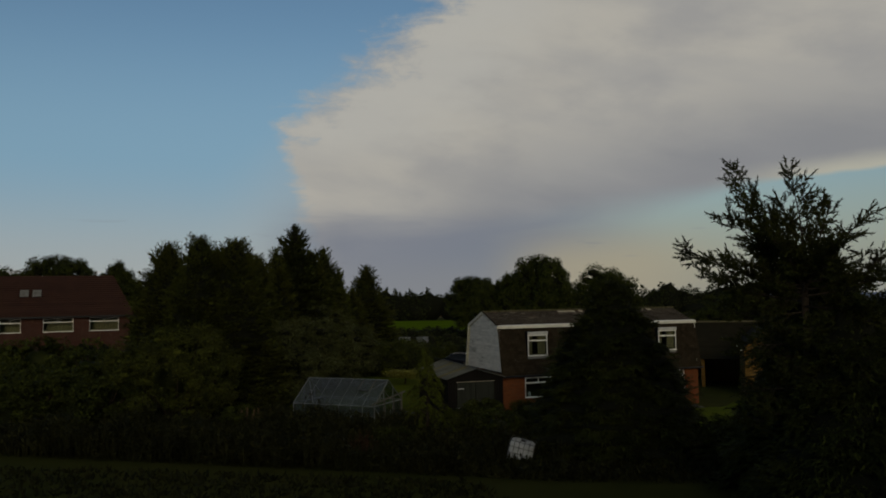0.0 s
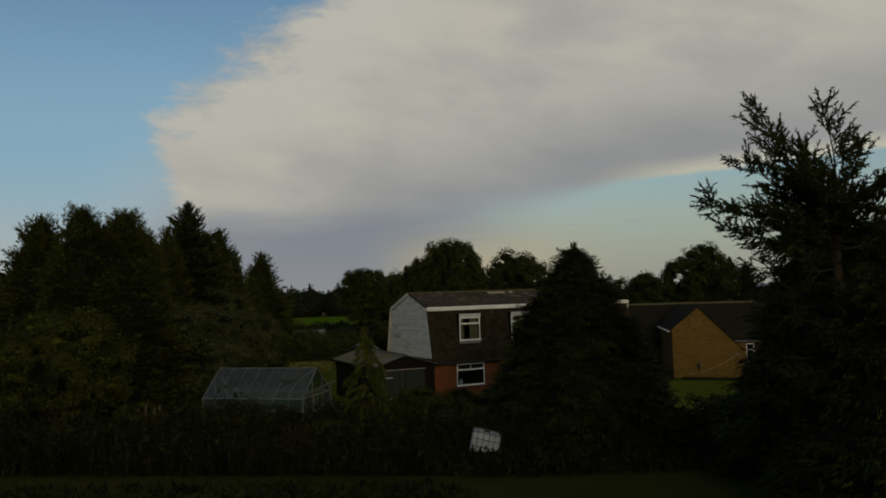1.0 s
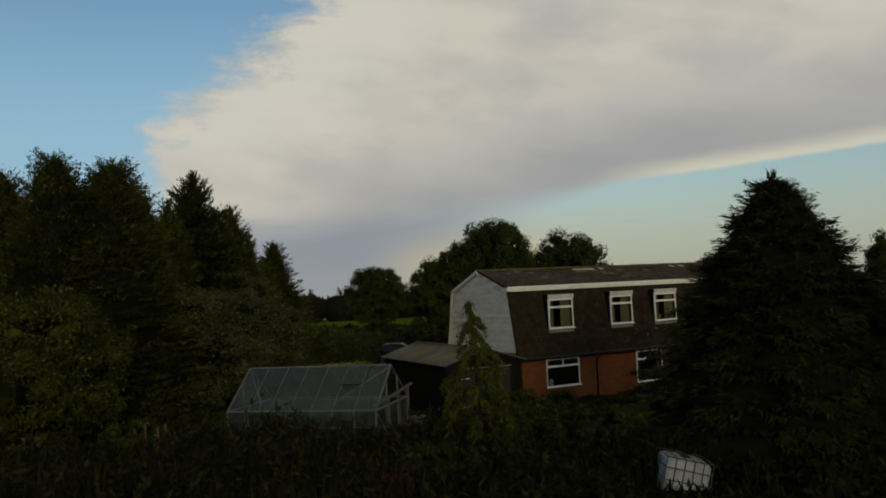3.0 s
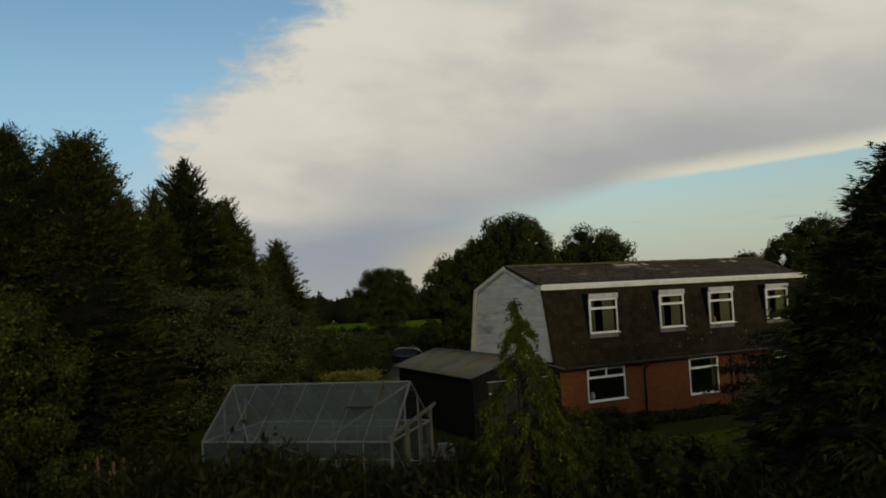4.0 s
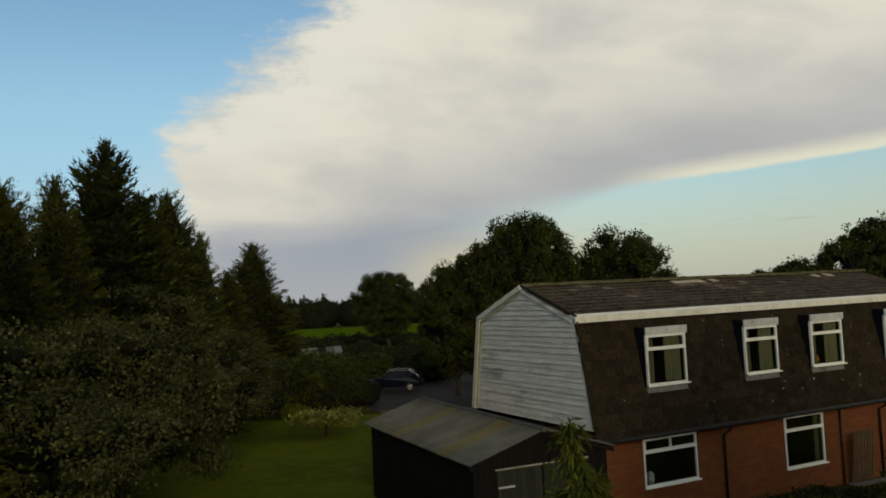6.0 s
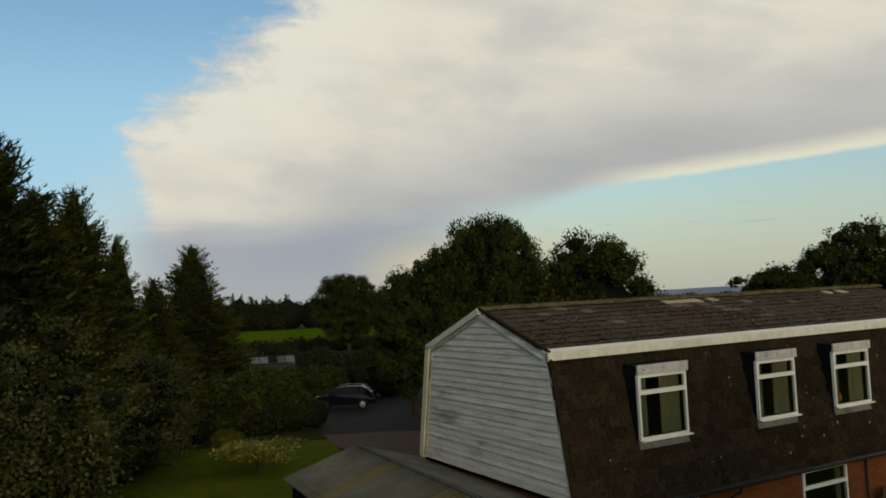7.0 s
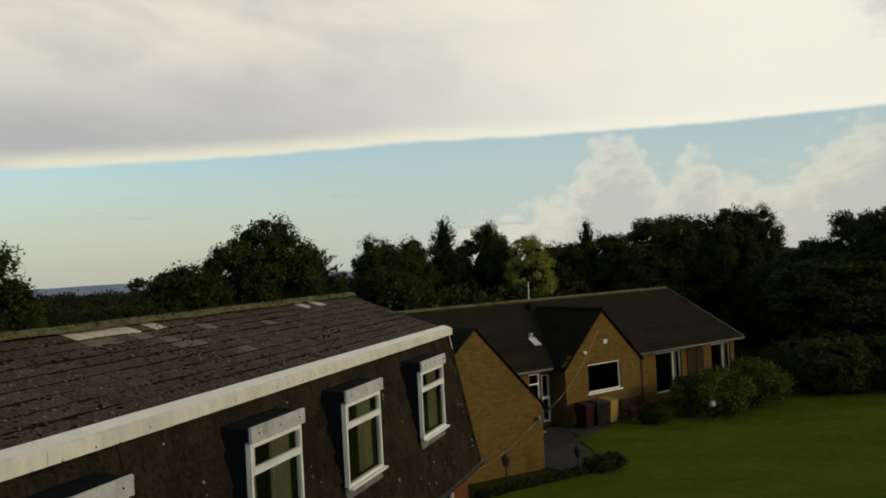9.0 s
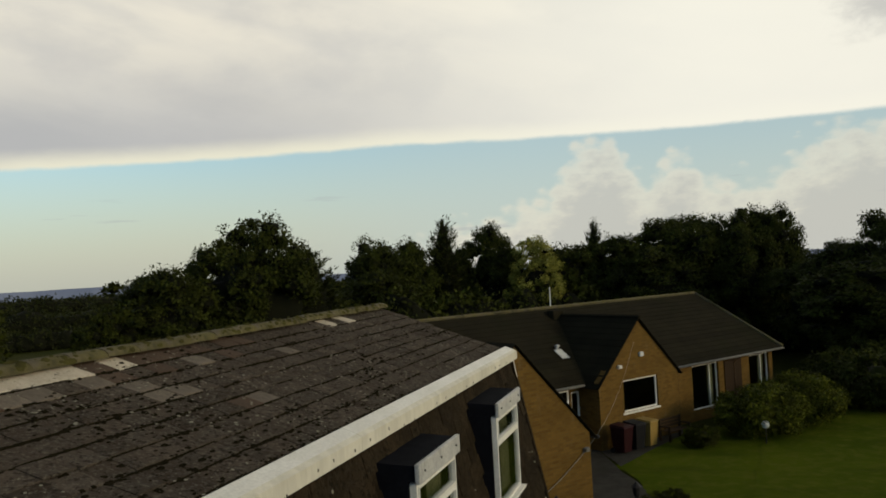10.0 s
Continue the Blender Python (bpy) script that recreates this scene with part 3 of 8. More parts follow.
def holed_wall(u0, u1, v, thick, z0, z1, holes, peak=None):
    """One connected wall facing -y with rectangular openings, and a pointed top where a peak (u, z) is given."""
    us = sorted({u0, u1, *(h[0] for h in holes), *(h[1] for h in holes)})
    zs = sorted({z0, z1, *(h[2] for h in holes if h[2] > z0), *(h[3] for h in holes)})
    s, seen = Solid(), {}

    def vert(u, y, z):
        key = (round(u, 4), round(y, 4), round(z, 4))
        if key not in seen:
            seen[key] = len(s.v)
            s.v.append((u, y, z))
        return seen[key]

    def solid_at(i, j):
        if not (0 <= i < len(us) - 1 and 0 <= j < len(zs) - 1):
            return False
        u, z = (us[i] + us[i + 1]) / 2, (zs[j] + zs[j + 1]) / 2
        return not any(a < u < b and lo < z < hi for a, b, lo, hi in holes)

    w0, w1 = v, v + thick
    for i in range(len(us) - 1):
        for j in range(len(zs) - 1):
            if not solid_at(i, j):
                continue
            a, b, lo, hi = us[i], us[i + 1], zs[j], zs[j + 1]
            s.f.append((vert(a, w0, lo), vert(b, w0, lo), vert(b, w0, hi), vert(a, w0, hi)))
            s.f.append((vert(b, w1, lo), vert(a, w1, lo), vert(a, w1, hi), vert(b, w1, hi)))
            if not solid_at(i - 1, j):
                s.f.append((vert(a, w1, lo), vert(a, w0, lo), vert(a, w0, hi), vert(a, w1, hi)))
            if not solid_at(i + 1, j):
                s.f.append((vert(b, w0, lo), vert(b, w1, lo), vert(b, w1, hi), vert(b, w0, hi)))
            if not solid_at(i, j - 1):
                s.f.append((vert(a, w1, lo), vert(b, w1, lo), vert(b, w0, lo), vert(a, w0, lo)))
            if not solid_at(i, j + 1) and not (peak and j == len(zs) - 2):
                s.f.append((vert(a, w0, hi), vert(b, w0, hi), vert(b, w1, hi), vert(a, w1, hi)))
    if peak:
        p, z = peak
        top0, top1 = [vert(u, w0, z1) for u in us], [vert(u, w1, z1) for u in us]
        s.f.append((*top0, vert(p, w0, z)))
        s.f.append((*top1[::-1], vert(p, w1, z)))
        s.f.append((top0[-1], top1[-1], vert(p, w1, z), vert(p, w0, z)))
        s.f.append((top1[0], top0[0], vert(p, w0, z), vert(p, w1, z)))
    return s


def thing(name, label, category, m=None, group="", kind=""):
    ob = new(name)
    ob.empty_display_size = 0.1
    if m is not None:
        ob.matrix_world = m
    return tagged(ob, label, category, group, kind)


def part(name, solid, mat, parent, label="", smooth=False):
    data = solid if isinstance(solid, bpy.types.Mesh) else mesh_of(name, solid.v, solid.f, mat, smooth)
    ob = new(name, data)
    ob.parent = parent
    if label:
        ob["label"] = label
    return ob


def piece(name, data, parent, m=None):
    ob = new(name, data)
    ob.parent = parent
    if m is not None:
        ob.matrix_basis = m
    return ob


# ---- setting ----
def sheet(name, label, category, outline_rows, mat, lift):
    """A draped sheet over the ground: rows of points, each row from one side to the other."""
    verts, faces = [], []
    n = len(outline_rows[0])
    for row in outline_rows:
        verts += [(x, y, ground_height(x, y) + lift) for x, y in row]
    for i in range(len(outline_rows) - 1):
        for j in range(n - 1):
            faces.append((i * n + j, i * n + j + 1, (i + 1) * n + j + 1, (i + 1) * n + j))
    return tagged(new(name, mesh_of(name, verts, faces, mat, True)), label, category, kind="structure")


def spread(lo, hi, mid, fine):
    out, v, step = [mid], mid, fine
    for sign in (1, -1):
        v, step = mid, fine
        while lo < v < hi:
            v += sign * step
            step *= 1.09
            out.append(min(max(v, lo), hi))
    return sorted(set(out))


gx, gy = spread(-3800, 3800, 20, 1.2), spread(-3800, 3800, 40, 1.2)
sheet("ground", "rough grass ground falling away to distant fields", "ground", [[(x, y) for x in gx] for y in gy], GRASS, 0.0)


# glowing ring: aerial haze over far hills painted as blue emission
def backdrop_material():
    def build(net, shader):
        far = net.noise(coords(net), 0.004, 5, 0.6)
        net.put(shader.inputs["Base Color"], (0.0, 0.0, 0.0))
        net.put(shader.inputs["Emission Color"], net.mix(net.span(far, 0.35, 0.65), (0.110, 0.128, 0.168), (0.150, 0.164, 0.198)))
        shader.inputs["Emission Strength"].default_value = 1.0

    return material("painted_far_haze", build, 1.0, 0, 0)


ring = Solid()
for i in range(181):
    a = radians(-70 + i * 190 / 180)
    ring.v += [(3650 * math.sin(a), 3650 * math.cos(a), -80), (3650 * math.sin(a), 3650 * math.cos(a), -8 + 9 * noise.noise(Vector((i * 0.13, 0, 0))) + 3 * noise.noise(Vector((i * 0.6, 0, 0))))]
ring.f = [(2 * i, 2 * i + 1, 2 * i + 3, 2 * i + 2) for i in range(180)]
tagged(new("backdrop", mesh_of("backdrop", ring.v, ring.f, backdrop_material())), "glowing blue line painted as hazy far hills at the horizon", "distance", kind="structure")


def patch(name, label, category, a, b, c, d, mat, lift=0.02, n=16, wobble=0.35):
    """A draped four-sided patch with a slightly uneven edge."""
    rows = []
    for i in range(n + 1):
        s = i / n
        row = []
        for j in range(n + 1):
            t = j / n
            x = (a[0] * (1 - t) + b[0] * t) * (1 - s) + (d[0] * (1 - t) + c[0] * t) * s
            y = (a[1] * (1 - t) + b[1] * t) * (1 - s) + (d[1] * (1 - t) + c[1] * t) * s
            q = noise.noise_vector(Vector((x * 0.4, y * 0.4, 3.0))) * wobble
            row.append((x + q.x, y + q.y))
        rows.append(row)
    return sheet(name, label, category, rows, mat, lift)


patch("lawn", "mown green lawn in front of the bungalow", "lawn", (28, 30), (60, 8), (63, 33.2), (53.6, 40.9), LAWN, 0.03, 24)
patch("lawn", "mown green lawn beside the stone path", "lawn", (26, 33), (56.5, 31), (47.6, 42.6), (42.6, 41.3), LAWN, 0.036, 20)
patch("lawn", "mown green lawn between the planting and the shrubs", "lawn", (32, 27), (61, 22), (55.5, 37.5), (44, 39), LAWN, 0.047, 20)
patch("lawn", "mown green lawn up to the terrace", "lawn", (45, 39), (56, 36), (55.4, 41.4), (48.0, 43.2), LAWN, 0.031, 16, 0.15)
patch("lawn", "mown green lawn before the garage gable", "lawn", (29, 37), (44, 38), (42.6, 41.7), (37.5, 44.6), LAWN, 0.033, 16, 0.15)
patch("lawn", "mown green lawn along the dark planting", "lawn", (25, 32), (44, 32), (43.4, 41.2), (28.5, 40.2), LAWN, 0.042, 16)
patch("lawn", "mown green lawn beside the fruit trees", "lawn", (7, 47), (16.0, 45.5), (24.0, 67.6), (11, 70), LAWN, 0.03)
patch("lawn", "dim mown lawn beside the tall weeds", "lawn", (-30, 8), (12, 8), (11, 25.5), (-18, 42), GRASS, 0.03)
patch("lawn", "small lawn in front of the brick house", "lawn", (17, 34), (26, 33), (26.5, 38.6), (18.6, 38.9), LAWN, 0.03)
patch("road", "dark asphalt drive", "drive", (23.6, 69.0), (44, 60), (52, 84), (25, 92), ASPHALT, 0.025, 12, 0.5)
patch("pavement", "pinkish gravel beside the white gable", "drive", (20.6, 49.5), (27, 49.5), (28.5, 66.5), (23.9, 69.3), GRAVEL, 0.035, 14, 0.5)
patch("pavement", "grey stone path round the bungalow", "path", (41.4, 42.2), (43.4, 41.3), (51.3, 44.2), (47.3, 47.2), FLAG, 0.035, 8, 0.2)
patch("pavement", "grey stone terrace under the bungalow windows", "terrace", (48.2, 42.9), (53.8, 41.0), (56.0, 41.0), (51.3, 44.2), FLAG, 0.038, 8, 0.2)

# ---- the brick house with the mansard roof ----
X0, X1 = 18.84, 32.74
YF, ZK = 43.16, 6.10          # front knee
YR, ZR = 45.52, 6.95          # ridge
YB = 47.90                    # back knee
YM, ZM = 42.56, 3.20          # foot of the mansard
YW, YWB = 42.86, 48.2         # brick walls
WINDOWS = [(20.60, 21.87), (23.94, 25.16), (26.50, 27.79), (29.71, 31.00)]
LOWER = [(20.41, 22.14, 1.88, 3.06), (25.33, 26.87, 1.66, 3.06), (29.86, 31.62, 1.78, 3.03)]


def mansard_y(z):
    return YM + (YF - YM) * (z - ZM) / (ZK - ZM)


house = thing("house", "two-storey house, dark tiled mansard roof, red brick below, white boarded gable", "house")
base = 0.3
part("wall", holed_wall(X0 + 0.05, X1 - 0.05, YW, 0.25, base, ZM + 0.1, LOWER), BRICK_RED, house, "red brick ground floor wall")
part("wall", Solid().box(X0 + 0.05, X0 + 0.3, YW + 0.252, YWB - 0.25, base, ZM + 0.1), BRICK_RED, house, "red brick end wall")
part("wall", Solid().box(X1 - 0.3, X1 - 0.05, YW + 0.252, YWB - 0.25, base, ZM + 0.1), BRICK_RED, house, "red brick end wall")
part("wall", Solid().box(X0 + 0.05, X1 - 0.05, YWB - 0.248, YWB, base, ZM + 0.1), BRICK_RED, house, "red brick back wall")
rooms = Solid()
rooms.box(X0 + 0.31, X1 - 0.31, YW + 3.2, YW + 3.3, base, 6.0)
rooms.box(X0 + 0.31, X1 - 0.31, YW + 0.26, YW + 3.2, ZM + 0.0, ZM + 0.12)
rooms.box(X0 + 0.31, X1 - 0.31, YW + 0.26, YW + 3.2, base + 0.6, base + 0.7)
for x in (22.9, 25.8, 28.8):
    rooms.box(x, x + 0.1, YW + 0.4, YW + 3.2, base, 5.9)
part("room_partition", rooms, DARK_ROOM, house, "dim rooms behind the windows")
# mansard front under the tiles, with the window openings left free
under = Solid()


def front_band(xa, xb, za, zb, solid):
    a, b = mansard_y(za), mansard_y(zb)
    solid.hexa([(xa, a + 0.03, za), (xb, a + 0.03, za), (xb, a + 0.16, za), (xa, a + 0.16, za), (xa, b + 0.03, zb), (xb, b + 0.03, zb), (xb, b + 0.16, zb), (xa, b + 0.16, zb)])


SILL, HEAD = 4.40, 5.58
edges = [X0 + 0.03]
for a, b in WINDOWS:
    edges += [a + 0.04, b - 0.04]
edges.append(X1 - 0.03)
front_band(edges[0], edges[-1], ZM, SILL, under)
front_band(edges[0], edges[-1], HEAD, ZK, under)
for i in range(0, len(edges), 2):
    front_band(edges[i], edges[i + 1], SILL, HEAD, under)
back = YB + (YF - YM)
under.hexa([(X0 + 0.03, back - 0.16, ZM), (X1 - 0.03, back - 0.16, ZM), (X1 - 0.03, back, ZM), (X0 + 0.03, back, ZM), (X0 + 0.03, YB - 0.16, ZK), (X1 - 0.03, YB - 0.16, ZK), (X1 - 0.03, YB, ZK), (X0 + 0.03, YB, ZK)])
under.prism([(YF - 0.02, ZK - 0.02), (YR, ZR - 0.03), (YB + 0.02, ZK - 0.02), (YB - 0.3, ZK - 0.1), (YR, ZR - 0.2), (YF + 0.3, ZK - 0.1)], "x", X0 + 0.03, X1 - 0.03)
under.box(X0 + 0.03, X1 - 0.03, YM + 0.02, YW - 0.003, ZM - 0.05, ZM)
part("roof", under, MANSARD, house, "roof body under the tiles")
# gable ends
GABLE = [(YM + 0.09, ZM + 0.28), (YF - 0.03, ZK), (YR, ZR - 0.06), (YB + 0.03, ZK), (back - 0.06, ZM + 0.28)]


def gable_half(z):
    """The reach of the gable at a height, front and back."""
    if z <= ZK:
        s = (ZK - z) / (ZK - ZM)
        return YF - (YF - YM) * s, YB + (YF - YM) * s
    s = (z - ZK) / (ZR - ZK)
    return YF + (YR - YF) * s, YB + (YR - YB) * s


for x, sign in ((X0, -1), (X1 - 0.05, 1)):
    core = Solid().prism(GABLE, "x", x + 0.002, x + 0.048)
    part("gable_wall", core, BOARD, house)
n_boards, low = 25, ZM + 0.26
step = (ZR - 0.07 - low) / n_boards
for i in range(n_boards):
    za, zb = low + i * step, low + (i + 1) * step
    a0, a1 = gable_half(za)
    b0, b1 = gable_half(zb - 0.002)
    if za < ZK < zb:
        b0, b1 = a0 + 0.02, a1 - 0.02
    jog, tip_a, tip_b = 0.006 * math.sin(i * 2.7), 0.014 * math.sin(i * 4.1), 0.014 * math.sin(i * 3.3 + 1)
    x_out, x_in = X0 - 0.042 + jog, X0 - 0.008
    s = Solid().hexa([(x_out, a0 + 0.06, za + tip_a), (x_out + 0.03, a0 + 0.06, za + tip_a), (x_out + 0.03, a1 - 0.06, za + tip_b), (x_out, a1 - 0.06, za + tip_b),
                      (x_in, b0 + 0.06, zb + 0.012), (x_in + 0.012, b0 + 0.06, zb + 0.012), (x_in + 0.012, b1 - 0.06, zb + 0.012), (x_in, b1 - 0.06, zb + 0.012)])
    part("board", s, BOARD, house)


def barge(points, width, depth, mat, name, label=""):
    """A board along the gable's outline, on its outer face."""
    for (ya, za), (yb, zb) in zip(points[:-1], points[1:]):
        d = Vector((0, yb - ya, zb - za)).normalized()
        n = Vector((0, -d.z, d.y)) * width
        a, b = Vector((0, ya, za)), Vector((0, yb, zb))
        xo = X0 - depth
        p = [a, b, b - n, a - n]
        part(name, Solid().hexa([(xo, q.y, q.z) for q in p] + [(X0 + 0.02, q.y, q.z) for q in p]), mat, house, label)


barge([(YF - 0.05, ZK + 0.04), (YR, ZR + 0.03)], -0.05, 0.06, MANSARD, "verge", "dark verge strip")
barge([(YR, ZR + 0.06), (YB + 0.08, ZK + 0.06)], 0.13, 0.09, FASCIA, "verge", "white verge board")
barge([(YB + 0.08, ZK + 0.04), (back + 0.05, ZM + 0.28)], 0.18, 0.09, CREAM, "corner_board", "cream corner board")
barge([(YR, ZR - 0.09), (YB - 0.06, ZK - 0.08)], 0.07, 0.060, MOSSY_CREAM, "frieze_board", "mossy cream frieze board")
barge([(YB - 0.10, ZK - 0.10), (back - 0.13, ZM + 0.30)], 0.07, 0.060, MOSSY_CREAM, "frieze_board", "mossy cream frieze board")
barge([(YF + 0.10, ZK - 0.06), (YR, ZR - 0.09)], 0.045, 0.060, BOARD, "frieze_board", "pale frieze board")
barge([(YM + 0.06, ZM + 0.28), (YF - 0.05, ZK + 0.04)], -0.03, 0.05, MANSARD, "corner_board", "thin dark corner strip")
# fascia at the knee, in lengths
joints = [X0 - 0.07, 21.3, 23.75, 26.1, 28.4, 30.9, X1 + 0.07]
for a, b in zip(joints[:-1], joints[1:]):
    y = YF - 0.10
    part("fascia_board", Solid().hexa([(a + 0.003, y, ZK - 0.10), (b - 0.003, y, ZK - 0.10), (b - 0.003, y + 0.05, ZK - 0.10), (a + 0.003, y + 0.05, ZK - 0.10),
                                       (a + 0.003, y, ZK + 0.03), (b - 0.003, y, ZK + 0.03), (b - 0.003, y + 0.05, ZK + 0.06), (a + 0.003, y + 0.05, ZK + 0.06)]), FASCIA, house, "white fascia length")
    part("fascia_cap", Solid().hexa([(a + 0.003, y + 0.05, ZK + 0.02), (b - 0.003, y + 0.05, ZK + 0.02), (b - 0.003, y + 0.20, ZK + 0.065), (a + 0.003, y + 0.20, ZK + 0.065),
                (a + 0.003, y + 0.05, ZK + 0.06), (b - 0.003, y + 0.05, ZK + 0.06), (b - 0.003, y + 0.20, ZK + 0.112), (a + 0.003, y + 0.20, ZK + 0.112)]), WHITE, house, "white capping length")
rng = random.Random(5)
clip_box = Solid().box(-0.005, 0.005, -0.006, 0.0, -0.012, 0.012)
clip_mesh = mesh_of("fixing", clip_box.v, clip_box.f, DARK_PLASTIC)
for i in range(34):
    piece("fixing", clip_mesh, house, pose(X0 + 0.2 + i * 0.405 + rng.uniform(-0.08, 0.08), YF - 0.10, ZK - 0.07 + rng.uniform(-0.04, 0.04)))
# gutter and downpipes
gut = Solid().tube([(X0 - 0.05, YM - 0.02, ZM - 0.02), (X1 + 0.15, YM - 0.02, ZM - 0.05)], 0.055, 8)
part("gutter", gut, DARK_PLASTIC, house, "dark plastic gutter", True)
for x in (23.07, 29.27):
    part("downpipe", Solid().tube([(x, YM + 0.0, ZM - 0.06), (x, YM + 0.02, ZM - 0.18), (x, YW - 0.05, ZM - 0.34), (x, YW - 0.05, 0.9)], 0.036, 8), DARK_PLASTIC, house, "", True)
part("soil_pipe", Solid().tube([(27.55, YW - 0.06, 3.1), (27.55, YW - 0.06, 0.9)], 0.03, 8), DARK_PLASTIC, house, "", True)


def window_unit(parent, xa, xb, y, lo, hi, lights, curtain=0, sill_mat=WHITE):
    """A white casement in the plane y, facing -y: frame, transom, panes, sill. lights: upright splits of the top row."""
    t, d = 0.040, 0.07
    win = part("window", Solid().box(xa, xa + t, y, y + d, lo, hi).box(xb - t, xb, y, y + d, lo, hi).box(xa + t, xb - t, y, y + d, lo, lo + t).box(xa + t, xb - t, y, y + d, hi - t, hi), WHITE, parent, "white window")
    tr = hi - (hi - lo) * 0.29
    part("transom", Solid().box(xa + t, xb - t, y - 0.008, y + d - 0.01, tr - 0.028, tr + 0.028), WHITE, win)
    cells = [(xa + t + (xb - xa - 2 * t) * i / lights, xa + t + (xb - xa - 2 * t) * (i + 1) / lights) for i in range(lights)]
    for i, (a, b) in enumerate(cells):
        s = 0.022
        part("top_light", Solid().box(a, a + s, y - 0.012, y + d - 0.015, tr + 0.035, hi - t).box(b - s, b, y - 0.012, y + d - 0.015, tr + 0.035, hi - t)
             .box(a + s, b - s, y - 0.012, y + d - 0.015, tr + 0.035, tr + 0.035 + s).box(a + s, b - s, y - 0.012, y + d - 0.015, hi - t - s, hi - t), WHITE, win)
        pane = part("pane", Solid().box(a + s, b - s, y + 0.028, y + 0.034, tr + 0.035 + s, hi - t - s), GLASS, win)
        pane.visible_shadow = False
    pane = part("pane", Solid().box(xa + t, xb - t, y + 0.03, y + 0.036, lo + t, tr - 0.035), GLASS, win)
    pane.visible_shadow = False
    part("sill", Solid().soft(xa - 0.02, xb + 0.05, y - 0.07, y + 0.02, lo - 0.032, lo - 0.002), sill_mat, win)
    if curtain:
        c = Solid()
        n = 22
        for side, wide in ((0, curtain * 0.5), (1, curtain)):
            pts = []
            for i in range(n + 1):
                f = i / n * wide * (xb - xa)
                pts.append((xa + 0.06 + f if side == 0 else xb - 0.06 - f, y + 0.16 + 0.025 * math.sin(i * 1.6)))
            k = len(c.v)
            c.v += [(px, py, lo + 0.02) for px, py in pts] + [(px + (0.10 if side == 0 else 0.06) * 0, py, hi - 0.02) for px, py in pts]
            c.f += [(k + i, k + i + 1, k + n + 2 + i, k + n + 1 + i) for i in range(n)]
        part("curtain", c, CURTAIN, win, "pale curtain drawn aside")
    return win


for i, (a, b) in enumerate(WINDOWS):
    yf = 42.70
    dorm = part("dormer", Solid().hexa([(a - 0.02, yf + 0.002, 5.622), (b + 0.02, yf + 0.002, 5.622), (b + 0.02, YF + 0.03, 5.622), (a - 0.02, YF + 0.03, 5.622), (a - 0.02, yf + 0.002, 5.77), (b + 0.02, yf + 0.002, 5.77), (b + 0.02, YF + 0.03, 5.80), (a - 0.02, YF + 0.03, 5.80)]), CHEEK, house, "boxed dormer with a dark felt top")
    part("cap_board", Solid().soft(a - 0.035, b + 0.035, yf - 0.05, yf, 5.60, 5.79, 0.008), LEAD, dorm, "grey lead-clad cap board")
    for xa, xb in ((a - 0.02, a + 0.03), (b - 0.03, b + 0.02)):
        cheek = Solid()
        cheek.hexa([(xa, yf + 0.075, 4.36), (xb, yf + 0.075, 4.36), (xb, mansard_y(4.36) + 0.08, 4.36), (xa, mansard_y(4.36) + 0.08, 4.36),
                    (xa, yf + 0.075, 5.62), (xb, yf + 0.075, 5.62), (xb, mansard_y(5.62) + 0.12, 5.62), (xa, mansard_y(5.62) + 0.12, 5.62)])
        part("cheek", cheek, CHEEK, dorm, "dark dormer cheek")
    for x in (a + 0.12, (a + b) / 2, b - 0.12):
        part("fixing", Solid().lathe(x, 0, [(0.012, 0), (0.012, 0.01)], 8), DARK_PLASTIC, dorm).matrix_basis = Matrix.Translation((0, yf - 0.05, 5.70)) @ Matrix.Rotation(radians(90), 4, "X") @ Matrix.Translation((0, 0, 0))
    part("lead_apron", Solid().hexa([(a - 0.02, mansard_y(4.17) - 0.035, 4.17), (b + 0.02, mansard_y(4.17) - 0.035, 4.17), (b + 0.02, mansard_y(4.17) - 0.025, 4.17), (a - 0.02, mansard_y(4.17) - 0.025, 4.17),
                                     (a - 0.02, mansard_y(4.34) - 0.035, 4.34), (b + 0.02, mansard_y(4.34) - 0.035, 4.34), (b + 0.02, mansard_y(4.34) - 0.025, 4.34), (a - 0.02, mansard_y(4.34) - 0.025, 4.34)]), LEAD_DULL, dorm, "dull lead apron")
    window_unit(house, a, b, yf, 4.355, 5.60, 1, 0.42)
for i, (a, b, lo, hi) in enumerate(LOWER):
    window_unit(house, a, b, YW - 0.03, lo, hi, (2, 1, 2)[i], (0, 0.12, 0.5)[i])
part("ornament", Solid().lathe(0, 0, [(0.05, 0), (0.09, 0.06), (0.07, 0.2), (0.03, 0.26), (0.05, 0.3)], 10), ORANGE, house, "orange ornament on a window board").matrix_basis = pose(24.98, 43.0, 4.4)
part("ornament", Solid().lathe(0, 0, [(0.06, 0), (0.11, 0.1), (0.09, 0.24), (0.04, 0.3)], 10), TANK, house, "pale vase on the sill").matrix_basis = pose(20.75, 43.05, 1.9)
part("ornament", Solid().lathe(0, 0, [(0.05, 0), (0.08, 0.08), (0.05, 0.2)], 10), ORANGE, house, "orange ornament").matrix_basis = pose(27.0, 43.0, 4.4)

# ---- the roof's tiles ----
DOWN = Vector((0, YF - YR, ZK - ZR))
SLOPE = DOWN.length + 0.02
d_hat = DOWN.normalized()
up_hat = Vector((0, -d_hat.z, d_hat.y)) * -1
if up_hat.z < 0:
    up_hat = -up_hat
COURSES, TW = 10, 0.302
